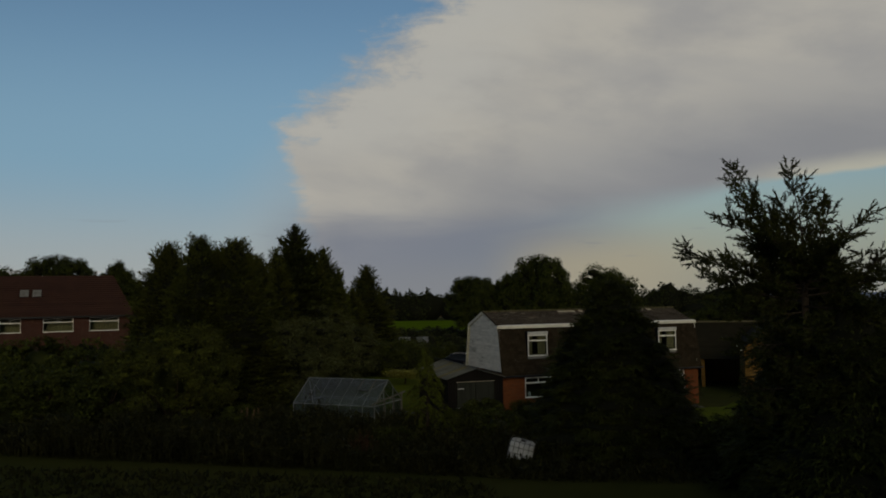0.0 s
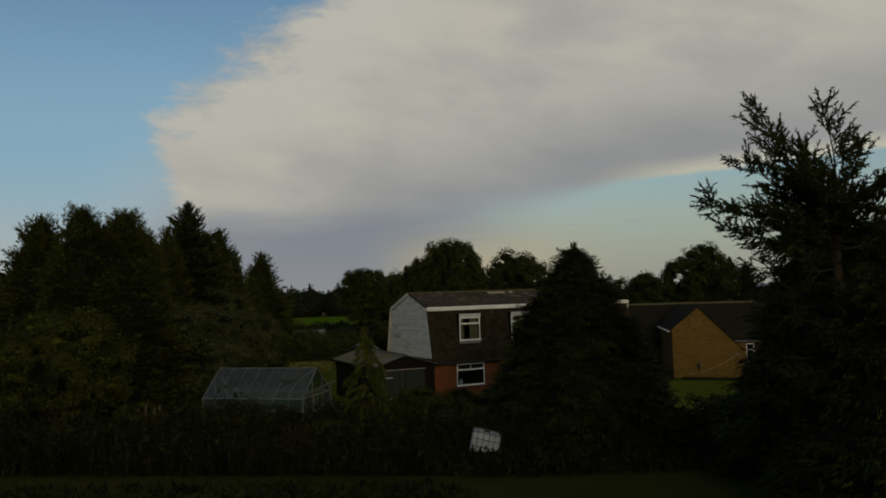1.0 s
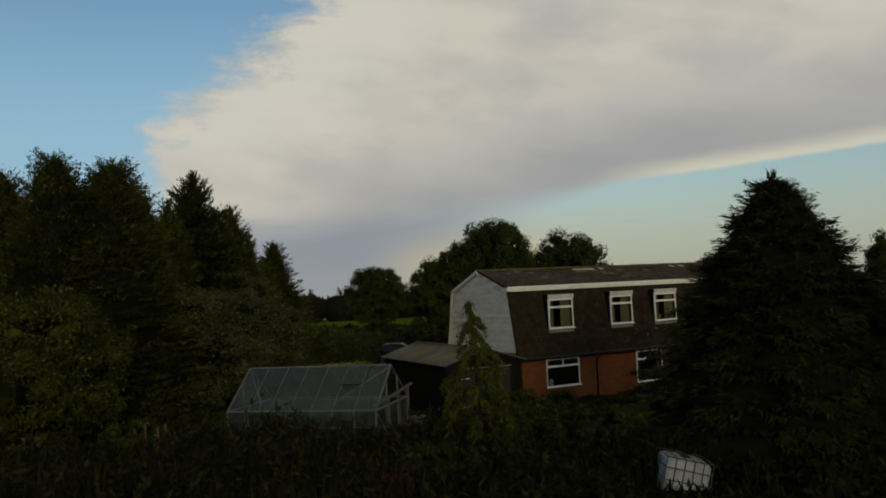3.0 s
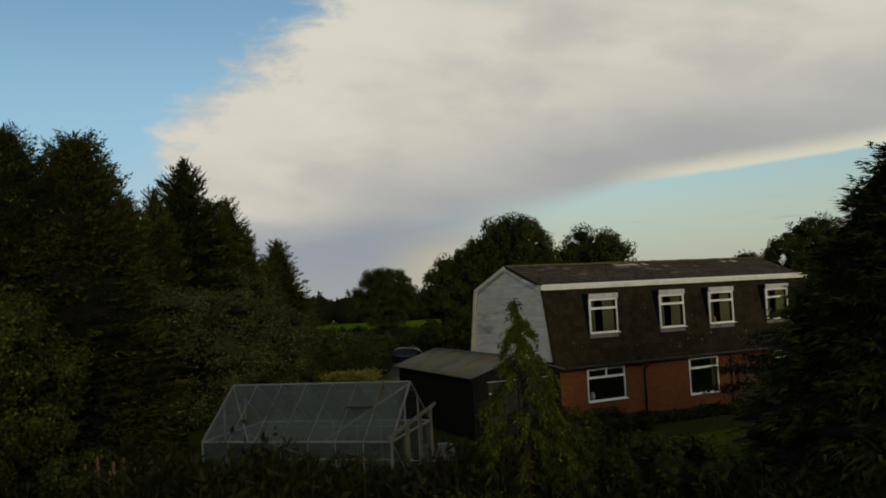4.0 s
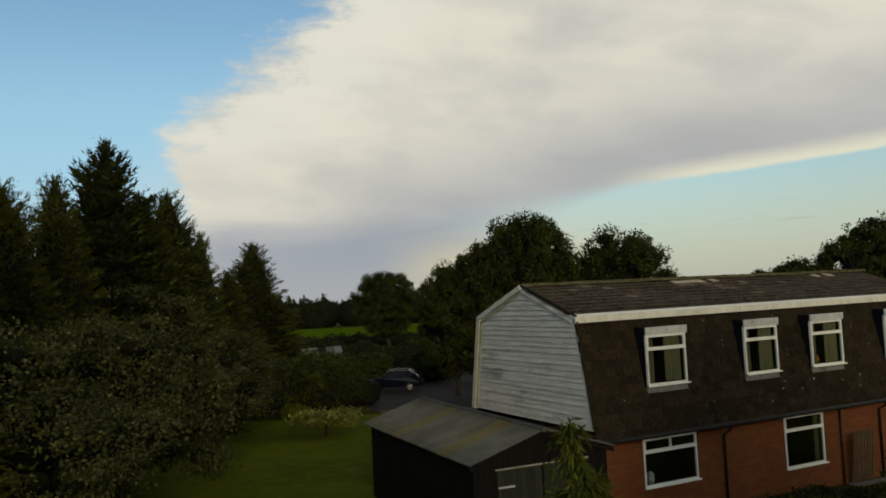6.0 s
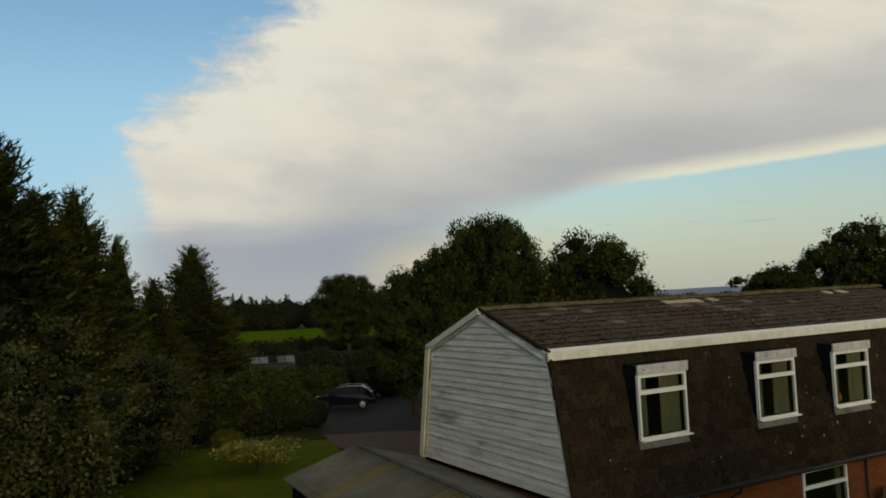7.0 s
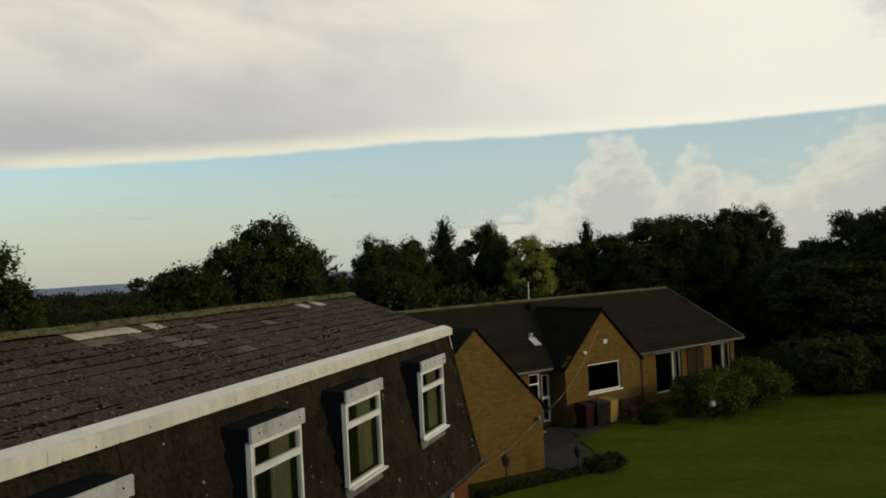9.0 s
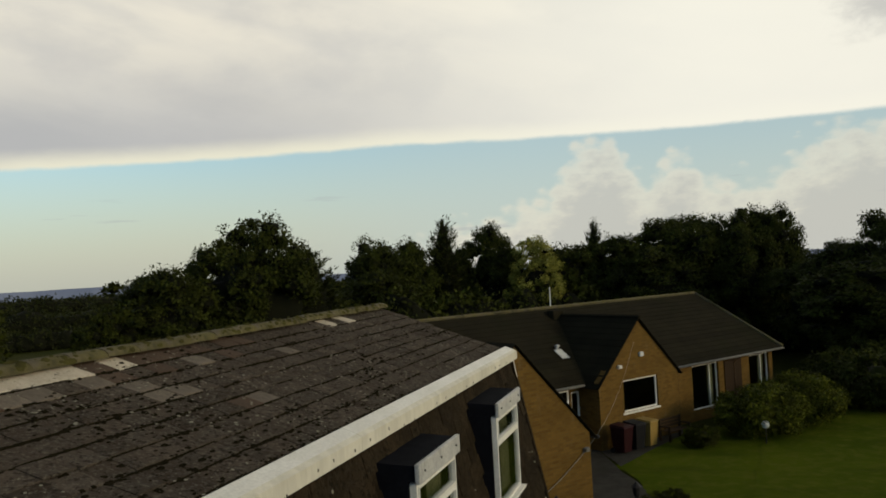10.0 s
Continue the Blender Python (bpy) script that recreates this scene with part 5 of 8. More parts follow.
for i in range(11):
    p = GM @ Vector((rng.uniform(0.3, GL - 0.3), rng.choice((rng.uniform(0.3, 0.55), rng.uniform(2.15, 2.4))), 0.77))
    r = rng.uniform(0.06, 0.12)
    pot = thing("flower_pot", "small plant pot on the greenhouse staging", "plant pot", Matrix.Translation(p), "pots in the greenhouse")
    part("pot", Solid().lathe(0, 0, [(r * 0.7, 0), (r, r * 1.7), (r * 1.08, r * 1.7), (r * 1.08, r * 2.0), (r * 0.9, r * 2.0)], 12), rng.choice((TANK, TILE_RUST, EARTH)), pot)
    sprig = []
    for k in range(26):
        a, t = rng.uniform(0, 6.28), rng.uniform(0.05, 0.32)
        c = Vector((math.cos(a) * t * 0.5, math.sin(a) * t * 0.5, r * 2 + t))
        u = Vector((rng.uniform(-1, 1), rng.uniform(-1, 1), rng.uniform(-0.4, 1))).normalized() * 0.05
        v = u.cross(Vector((rng.uniform(-1, 1), 0.3, 1))).normalized() * 0.025
        sprig.append([c - u, c + v, c + u, c - v])
    part("leaves", quads("leaves", np.array(sprig), LEAF_SHRUB), LEAF_SHRUB, pot)
butt = thing("water_butt", "grey water barrel beside the greenhouse", "barrel", pose(11.3, 36.5, ground_height(11.3, 36.5)))
part("barrel", Solid().lathe(0, 0, [(0.24, 0), (0.29, 0.2), (0.30, 0.5), (0.27, 0.92), (0.25, 0.97)], 18), BUTT, butt, "", True)
part("lid", Solid().lathe(0, 0, [(0.27, 0.972), (0.28, 1.0), (0.12, 1.05), (0.02, 1.06)], 18), BUTT, butt, "", True)

# ---- white tank in its cage ----
ibc = thing("caged_tank", "white plastic tank in a metal cage among the weeds", "water tank", pose(12.86, 27.27, ground_height(13, 27.5) - 0.10, 0, 14, -29.5))
part("tank", Solid().soft(-0.46, 0.46, 0.0, 0.92, 0.14, 1.0, 0.07), CLOUDY, ibc)
part("cap", Solid().lathe(0, 0.46, [(0.11, 1.0), (0.11, 1.04), (0.05, 1.05)], 14), DARK_PLASTIC, ibc)
part("pallet", Solid().box(-0.5, 0.5, -0.03, 0.97, 0.09, 0.13).box(-0.5, -0.4, -0.03, 0.97, 0, 0.09).box(-0.05, 0.05, -0.03, 0.97, 0, 0.09).box(0.4, 0.5, -0.03, 0.97, 0, 0.09), BROWN_WOOD, ibc)
for i in range(6):
    x = -0.48 + i * 0.192
    part("cage_bar", Solid().tube([(x, -0.02, 0.12), (x, -0.02, 1.02), (x, 0.94, 1.02), (x, 0.94, 0.12)], 0.012, 5), CAGE, ibc)
for z in (0.3, 0.55, 0.8, 1.02):
    part("cage_bar", Solid().tube([(-0.48, -0.03, z), (0.48, -0.03, z), (0.48, 0.95, z), (-0.48, 0.95, z), (-0.48, -0.03, z)], 0.012, 5), CAGE, ibc)

# ---- bungalow ----
TH = -0.63
BM = Matrix.Translation((52.6, 42.45, 0.0)) @ Matrix.Rotation(TH, 4, "Z")
bung = thing("bungalow", "long orange brick bungalow with dark tiled roof and two gables", "bungalow", BM)
EV = 2.72
V0, V1 = 1.0, 9.2              # main walls, front and back
UA, UB = -16.0, 11.2           # main walls, ends
VR, ZBR = 5.1, 5.45            # ridge
GH = 2.42                      # half the front gable


LEFT_HOLES = [(-6.95, -6.35, 1.2, 2.45), (-4.92, -4.26, 1.2, 2.5), (-3.66, -3.0, 1.2, 2.5), (-2.92, -2.46, 0.30, 2.4)]
RIGHT_HOLES = [(4.75, 6.75, 0.5, 2.5), (9.2, 10.9, 0.5, 2.5)]
part("wall", holed_wall(-9.0, -GH + 0.25, V0 + 0.02, 0.25, 0, EV, LEFT_HOLES), BRICK_BUFF, bung, "orange brick wall")
part("wall", holed_wall(GH - 0.25, UB, V0 + 0.02, 0.25, 0, EV, RIGHT_HOLES), BRICK_BUFF, bung, "orange brick wall")
part("wall", Solid().box(UA, UB, V1 - 0.25, V1, 0, EV), BRICK_BUFF, bung, "orange brick back wall")
part("wall", Solid().box(UB - 0.25, UB, V0 + 0.272, V1 - 0.252, 0, EV), BRICK_BUFF, bung, "orange brick end wall")
part("wall", Solid().box(UA, UA + 0.25, V0, V1 - 0.252, 0, EV), BRICK_BUFF, bung, "orange brick end wall")
part("gable_wall", holed_wall(-GH, GH, 0.0, 0.25, 0, EV + 0.05, [(-1.02, 1.08, 1.42, 2.70)], (0, 5.05)), BRICK_BUFF, bung, "orange brick gable")
part("wall", Solid().box(-GH, -GH + 0.25, 0.252, 3.0, 0, EV), BRICK_BUFF, bung, "orange brick return wall")
part("wall", Solid().box(GH - 0.25, GH, 0.252, 3.0, 0, EV), BRICK_BUFF, bung, "orange brick return wall")
s = Solid()
for u in (-8.5, -3.0, 3.2, 8.0):
    s.box(u, u + 0.1, V0 + 0.3, V1 - 0.3, 0, EV)
s.box(-9, UB - 0.3, V0 + 3.0, V0 + 3.1, 0, EV).box(-9, UB - 0.3, V0 + 0.3, V1 - 0.3, EV - 0.05, EV + 0.0).box(-9, UB - 0.3, V0 + 0.3, V1 - 0.3, 0.3, 0.4)
s.box(-GH + 0.26, GH - 0.26, 2.6, 2.7, 0, EV)
part("room_partition", s, DARK_ROOM, bung, "dim rooms behind the windows")


def tiled(parent, name, a, b, c, d, mat, gauge=0.30, thick=0.02, label=""):
    """A roof slope from the eaves a b up to the ridge c d, in overlapping courses."""
    a, b, c, d = (Vector(p) for p in (a, b, c, d))
    n = max(int(((d - a).length + (c - b).length) / 2 / gauge), 2)
    nrm = (b - a).cross(d - a).normalized()
    s = Solid()
    for i in range(n):
        f, g = i / n, (i + 1) / n
        p0, p1, p2, p3 = a.lerp(d, f), b.lerp(c, f), b.lerp(c, g), a.lerp(d, g)
        s.hexa([p0, p1, p2 - nrm * 0.02, p3 - nrm * 0.02, p0 + nrm * thick, p1 + nrm * thick, p2 + nrm * 0.006, p3 + nrm * 0.006])
    return tagged(part(name, s, mat, parent, label), kind="stuff")


OH = 0.35
e0, e1 = V0 - OH, V1 + OH
ez = EV - 0.02
HIP = 0.75
tiled(bung, "roof_slope", (UA - 0.3, e0, ez), (UB + OH, e0, ez), (UB + OH - HIP * 1.0, VR, ZBR), (UA - 0.3, VR, ZBR), ROOF_DARK, label="dark tiled roof slope")
tiled(bung, "roof_slope", (UB + OH, e1, ez), (UA - 0.3, e1, ez), (UA - 0.3, VR, ZBR), (UB + OH - HIP, VR, ZBR), ROOF_DARK, label="dark tiled roof slope")
part("roof_hip", Solid().poly([(UB + OH, e0, ez), (UB + OH, e1, ez), (UB + OH - HIP, VR, ZBR)]).poly([(UB + OH, e0, ez), (UB + OH - HIP, VR, ZBR - 0.05), (UB + OH, e1, ez)]), ROOF_DARK, bung)
for sgn in (-1, 1):
    tip = (5.08 - EV) / GH
    pts = [(sgn * (GH + 0.18), -0.14, EV - 0.17 * tip), (sgn * (GH + 0.18), 3.4, EV - 0.17 * tip), (0, 5.0, 5.13), (0, -0.14, 5.13)]
    tiled(bung, "gable_roof", *(pts if sgn > 0 else [pts[1], pts[0], pts[3], pts[2]]), ROOF_DARK, label="dark tiled gable roof")
part("ridge", Solid().tube([(UA - 0.3, VR, ZBR + 0.02), (UB + OH - HIP, VR, ZBR + 0.02), (UB + OH + 0.02, e0 - 0.02, ez + 0.05)], 0.09, 6), RIDGE, bung, "paler ridge tiles")
part("ridge", Solid().tube([(0, -0.16, 5.15), (0, 4.6, 5.15)], 0.08, 6), ROOF_DARK, bung)
part("fascia", Solid().box(GH + 0.4, UB + OH, e0 - 0.03, e0 - 0.005, ez - 0.07, ez + 0.015), LEAD_DULL, bung, "grey fascia")
part("fascia", Solid().box(-9.0, -GH - 0.2, e0 - 0.03, e0 - 0.005, ez - 0.07, ez + 0.015), LEAD_DULL, bung, "grey fascia")
part("gutter", Solid().tube([(GH + 0.4, e0 - 0.09, ez - 0.02), (UB + OH, e0 - 0.09, ez - 0.03)], 0.045, 8), LEAD_DULL, bung, "", True)
part("gutter", Solid().tube([(-9.0, e0 - 0.09, ez - 0.02), (-GH - 0.2, e0 - 0.09, ez - 0.03)], 0.045, 8), LEAD_DULL, bung, "", True)
for a, b in ((GH + 0.3, UB + OH), (-9, -GH - 0.2)):
    part("soffit", Solid().box(a, b, e0, V0 + 0.02, ez - 0.09, ez - 0.07), CREAM, bung)
for u in (3.2, 7.9):
    part("downpipe", Solid().tube([(u, e0 - 0.08, ez - 0.06), (u, V0 - 0.04, ez - 0.35), (u, V0 - 0.04, 0.3)], 0.034, 8), WHITE if u < 0 else BROWN_WOOD, bung, "", True)


def plain_window(parent, ua, ub, v, lo, hi, bars=0, door=False, t=0.062):
    win = part("window", Solid().box(ua, ua + t, v, v + 0.07, lo, hi).box(ub - t, ub, v, v + 0.07, lo, hi).box(ua + t, ub - t, v, v + 0.07, lo, lo + t).box(ua + t, ub - t, v, v + 0.07, hi - t, hi), WHITE, parent, "white glazed door" if door else "white window")
    for i in range(bars):
        u = ua + (ub - ua) * (i + 1) / (bars + 1)
        part("mullion", Solid().box(u - 0.035, u + 0.035, v - 0.005, v + 0.065, lo + t, hi - t), WHITE, win)
    pane = part("pane", Solid().box(ua + t, ub - t, v + 0.03, v + 0.036, lo + t, hi - t), GLASS, win)
    pane.visible_shadow = False
    if not door:
        part("sill", Solid().soft(ua - 0.08, ub + 0.08, v - 0.11, v + 0.02, lo - 0.07, lo - 0.002), WHITE, win)
    return win


plain_window(bung, -1.02, 1.08, 0.07, 1.42, 2.70)
for a, b, lo, hi in LEFT_HOLES[:3]:
    wn = plain_window(bung, a, b, V0 + 0.08, lo, hi)
    part("transom", Solid().box(a + 0.06, b - 0.06, V0 + 0.07, V0 + 0.13, hi - 0.5, hi - 0.44), WHITE, wn)
wn = plain_window(bung, *LEFT_HOLES[3][:2], V0 + 0.06, *LEFT_HOLES[3][2:], 0, True)
part("transom", Solid().box(-2.85, -2.53, V0 + 0.05, V0 + 0.12, 1.3, 1.42), WHITE, wn)
for a, b, lo, hi in RIGHT_HOLES:
    wn = plain_window(bung, a, b, V0 + 0.13, lo, hi, t=0.05)
    part("mullion", Solid().box(b - 0.60, b - 0.55, V0 + 0.125, V0 + 0.195, lo + 0.085, hi - 0.085), WHITE, wn)
    part("curtain", Solid().soft(b - 0.5, b - 0.1, V0 + 0.30, V0 + 0.38, lo + 0.05, hi - 0.05, 0.02), CURTAIN, wn, "pale curtain drawn aside")
for a, b in ((2.9, 3.7), (7.15, 8.5)):
    part("timber_panel", Solid().soft(a, b, V0 - 0.03, V0 + 0.015, 0.25, 2.5, 0.006), DARK_TIMBER, bung, "dark brown timber panel")
part("plinth", Solid().box(UA + 0.01, UB - 0.01, V0 + 0.03, V1 - 0.01, -0.6, 0.004).box(-GH + 0.01, GH - 0.01, 0.01, V0 + 0.02, -0.6, 0.004), BRICK_BUFF, bung, "brick plinth")
# lights, alarm box, vents and flue
part("alarm_box", Solid().soft(-0.02, 0.22, -0.10, 0.0, 3.56, 3.74, 0.02), TANK, bung, "white alarm box")
part("flood_light", Solid().soft(-1.35, -1.15, -0.14, 0.0, 3.22, 3.34, 0.02), WHITE, bung, "white outdoor lamp")
part("roof_vent", Solid().tube([(-2.05, 2.6, 3.7), (-2.05, 2.55, 4.05)], 0.07, 10).lathe(-2.05, 2.55, [(0.10, 4.03), (0.12, 4.08), (0.04, 4.12)], 10), LEAD, bung, "lead roof vent", True)
part("vent_flashing", Solid().slab((-2.24, 2.05, 3.60), (-1.84, 2.05, 3.60), (-1.84, 2.55, 3.92), (-2.24, 2.55, 3.92), 0.02), TANK, bung, "pale lead flashing")
part("chimney_cap", Solid().soft(-0.5, 0.12, 4.25, 4.7, 4.9, 5.38, 0.03), ROOF_DARK, bung)
part("mast", Solid().tube([(0.45, VR + 0.3, ZBR - 0.3), (0.45, VR + 0.3, ZBR + 0.95)], 0.024, 8), WHITE, bung, "white aerial mast")
part("vent_pipe", Solid().tube([(-5.9, e0 - 0.16, 0.3), (-5.9, e0 - 0.16, 3.1)], 0.05, 8).lathe(-5.9, e0 - 0.16, [(0.10, 2.98), (0.10, 3.06), (0.03, 3.12)], 8), WHITE, bung, "white vent pipe")
# garage gable, nearer the brick house
gar_v, gar_u = -5.36, -11.35
s = Solid()
s.prism([(gar_u - 1.76, 0), (gar_u + 2.7, 0), (gar_u + 2.7, 2.66), (gar_u, 5.42), (gar_u - 1.76, 4.0)], "y", gar_v, gar_v + 0.25)
part("wall", Solid().box(gar_u + 2.45, gar_u + 2.7, gar_v + 0.252, V0 + 0.5, 0, 2.66), BRICK_BUFF, bung, "orange brick side wall")
part("wall", Solid().box(gar_u - 1.76, gar_u - 1.51, gar_v + 0.252, V0 + 0.5, 0, 4.0), BRICK_BUFF, bung, "orange brick side wall")
part("gable_wall", s, BRICK_BUFF, bung, "orange brick gable of the garage")
sl = (5.42 - 2.66) / 2.7
tiled(bung, "gable_roof", (gar_u + 2.9, gar_v - 0.1, 2.66 - 0.2 * sl + 0.05), (gar_u + 2.9, V0 + 1.5, 2.66 - 0.2 * sl + 0.05), (gar_u, V0 + 5.0, 5.47), (gar_u, gar_v - 0.1, 5.47), ROOF_DARK, label="dark tiled gable roof")
tiled(bung, "gable_roof", (gar_u - 1.95, V0 + 1.5, 3.85), (gar_u - 1.95, gar_v - 0.1, 3.85), (gar_u, gar_v - 0.1, 5.47), (gar_u, V0 + 5.0, 5.47), ROOF_DARK, label="dark tiled gable roof")
part("gutter", Solid().tube([(gar_u - 2.0, gar_v - 0.12, 3.84), (gar_u - 2.0, V0, 3.84)], 0.06, 8), FASCIA, bung, "", True)
part("gutter", Solid().tube([(gar_u + 2.95, gar_v - 0.1, 2.5), (gar_u + 2.95, V0, 2.5)], 0.06, 8), DARK_PLASTIC, bung, "", True)
part("flood_light", Solid().soft(gar_u + 2.38, gar_u + 2.54, gar_v - 0.15, gar_v, 2.17, 2.28, 0.02), LEAD_DULL, bung, "pale lamp on the gable")
for k, (a, b) in enumerate((((gar_u + 2.4, 2.15), (gar_u - 0.9, 0.9)),)):
    pts = []
    for i in range(13):
        f = i / 12
        pts.append((a[0] + (b[0] - a[0]) * f, gar_v - 0.04, a[1] + (b[1] - a[1]) * f - 0.25 * math.sin(math.pi * f)))
    part("cable", Solid().tube(pts, 0.012, 5), PALE_WOOD, bung, "pale slack cable")
pts = [Vector((gar_u + 2.4, gar_v - 0.1, 2.2)).lerp(Vector((-0.3, -0.06, 4.2)), i / 16) - Vector((0, 0, 0.5 * math.sin(math.pi * i / 16))) for i in range(17)]
part("cable", Solid().tube(pts, 0.006, 5), PALE_WOOD, bung, "thin pale cable")

# ---- things round the bungalow ----
def wheelie_bin(u, v, mat, label, turn=0.0):
    ob = thing("wheelie_bin", label, "bin", BM @ pose(u, v, ground_height(*(BM @ Vector((u, v, 0))).to_2d()) + 0.03, 0, 0, turn), "bins by the door")
    body = Solid().hexa([(-0.22, -0.26, 0.06), (0.22, -0.26, 0.06), (0.22, 0.24, 0.06), (-0.22, 0.24, 0.06), (-0.28, -0.34, 0.98), (0.28, -0.34, 0.98), (0.28, 0.32, 0.98), (-0.28, 0.32, 0.98)])
    part("body", body, mat, ob)
    part("lid", Solid().hexa([(-0.30, -0.38, 0.985), (0.30, -0.38, 0.985), (0.30, 0.36, 0.985), (-0.30, 0.36, 0.985), (-0.26, -0.33, 1.04), (0.26, -0.33, 1.04), (0.26, 0.33, 1.09), (-0.26, 0.33, 1.09)]), mat, ob)
    for x in (-0.24, 0.24):
        part("wheel", Solid().tube([(x - 0.03, 0.26, 0.1), (x + 0.03, 0.26, 0.1)], 0.1, 12), RUBBER, ob)
    part("handle", Solid().tube([(-0.22, 0.42, 1.0), (0.22, 0.42, 1.0)], 0.018, 6), mat, ob)
    return ob


BIN_RED = worn("dark_red_plastic", (0.030, 0.008, 0.009), (0.022, 0.006, 0.008), 3, 0.5)
BIN_BLACK = worn("black_plastic", (0.010, 0.010, 0.012), (0.015, 0.015, 0.017), 3, 0.5)
BIN_TAN = worn("tan_plastic", (0.30, 0.20, 0.055), (0.25, 0.17, 0.055), 3, 0.5)
wheelie_bin(-2.12, -0.75, BIN_RED, "dark red wheeled bin against the gable", 4)
wheelie_bin(-1.36, -0.75, BIN_BLACK, "black wheeled bin against the gable", -3)
wheelie_bin(-0.60, -0.72, BIN_TAN, "tan wheeled bin against the gable", 6)
bz = ground_height(54.5, 40.2)
bench = thing("garden_bench", "dark wooden garden bench under the window", "bench", BM @ pose(1.05, -0.75, bz + 0.03))
for x in (-0.62, 0.62):
    part("leg", Solid().box(x - 0.035, x + 0.035, -0.27, -0.2, 0, 0.6), DARK_TIMBER, bench)
    part("leg", Solid().box(x - 0.035, x + 0.035, 0.2, 0.27, 0, 0.9), DARK_TIMBER, bench)
    part("armrest", Solid().soft(x - 0.05, x + 0.05, -0.3, 0.2, 0.6, 0.64), DARK_TIMBER, bench)
for k in range(4):
    part("seat_slat", Solid().soft(-0.6, 0.6, -0.25 + k * 0.115, -0.15 + k * 0.115, 0.42, 0.45, 0.005), DARK_TIMBER, bench)
for k in range(3):
    part("back_slat", Solid().soft(-0.58, 0.58, 0.22, 0.25, 0.52 + k * 0.13, 0.62 + k * 0.13, 0.005), DARK_TIMBER, bench)
tp = BM @ Vector((-6.1, -0.9, 0))
table = thing("picnic_table", "pale weathered picnic table with two benches", "picnic table", Matrix.Translation((tp.x, tp.y, ground_height(tp.x, tp.y))) @ Matrix.Rotation(TH, 4, "Z"))
for k in range(5):
    part("top_board", Solid().soft(-0.9, 0.9, -0.36 + k * 0.145, -0.225 + k * 0.145, 0.72, 0.755, 0.005), PALE_WOOD, table)
for sgn in (-1, 1):
    part("bench_board", Solid().soft(-0.9, 0.9, sgn * 0.68 - 0.12, sgn * 0.68 + 0.12, 0.43, 0.465, 0.005), PALE_WOOD, table)
    part("cross_bar", Solid().box(sgn * 0.65 - 0.03, sgn * 0.65 + 0.03, -0.8, 0.8, 0.36, 0.43), PALE_WOOD, table)
    for q in (-1, 1):
        part("leg", Solid().tube([(sgn * 0.65, q * 0.62, 0), (sgn * 0.65, q * 0.26, 0.72)], 0.045, 4), PALE_WOOD, table)


def garden_lantern(x, y, h):
    ob = thing("garden_lantern", "small dark garden lantern on a post by the path", "lantern", pose(x, y, ground_height(x, y)), "garden lanterns")
    part("post", Solid().tube([(0, 0, 0), (0, 0, h)], 0.025, 8), DARK_PLASTIC, ob)
    part("lamp_housing", Solid().lathe(0, 0, [(0.05, h), (0.1, h + 0.06), (0.12, h + 0.26), (0.07, h + 0.27)], 8), DARK_PLASTIC, ob)
    part("lamp_roof", Solid().lathe(0, 0, [(0.15, h + 0.272), (0.06, h + 0.36), (0.01, h + 0.42)], 8), DARK_PLASTIC, ob)


garden_lantern(39.0, 43.65, 0.75)
garden_lantern(41.4, 41.9, 0.6)
ball = thing("garden_globe_lamp", "white globe lamp among the shrubs", "lamp", pose(52.1, 37.85, ground_height(52.1, 37.85)))
part("post", Solid().tube([(0, 0, 0), (0, 0, 0.62)], 0.025, 8), DARK_PLASTIC, ball)
part("globe", Solid().lathe(0, 0, [(0.03, 0.62), (0.12, 0.67), (0.16, 0.77), (0.13, 0.87), (0.04, 0.93)], 14), TANK, ball, "", True)

# ---- car on the drive ----
cz = ground_height(28.6, 78) + 0.03
car = thing("car", "dark blue hatchback parked on the drive", "car", pose(28.95, 79.0, cz, 0, 0, -30))
car.scale = (0.92, 0.96, 0.96)
bpy.context.view_layer.update()
prof = [(-2.05, 0.32), (-2.1, 0.62), (-1.98, 0.84), (-1.15, 0.97), (-0.45, 1.40), (0.1, 1.49), (1.1, 1.46), (1.72, 1.16), (2.0, 0.95), (2.08, 0.6), (2.02, 0.32)]
cs = Solid()
n = len(prof)
for half in (-0.80, -0.87, 0.87, 0.80):
    for x, z in prof:
        k = 1.0
        tuck = max(0.0, z - 0.95) * 0.32
        y = half - math.copysign(tuck, half)
        cs.v.append((x * (1.0 if abs(half) < 0.85 else 0.985), y, z if abs(half) < 0.85 else z - 0.03 * (z > 0.9)))
for q in range(3):
    for i in range(n):
        j = (i + 1) % n
        cs.f.append((q * n + i, q * n + j, (q + 1) * n + j, (q + 1) * n + i))
cs.f += [tuple(range(n - 1, -1, -1)), tuple(3 * n + i for i in range(n))]
part("body", cs, CAR_PAINT, car, "glossy dark blue body")
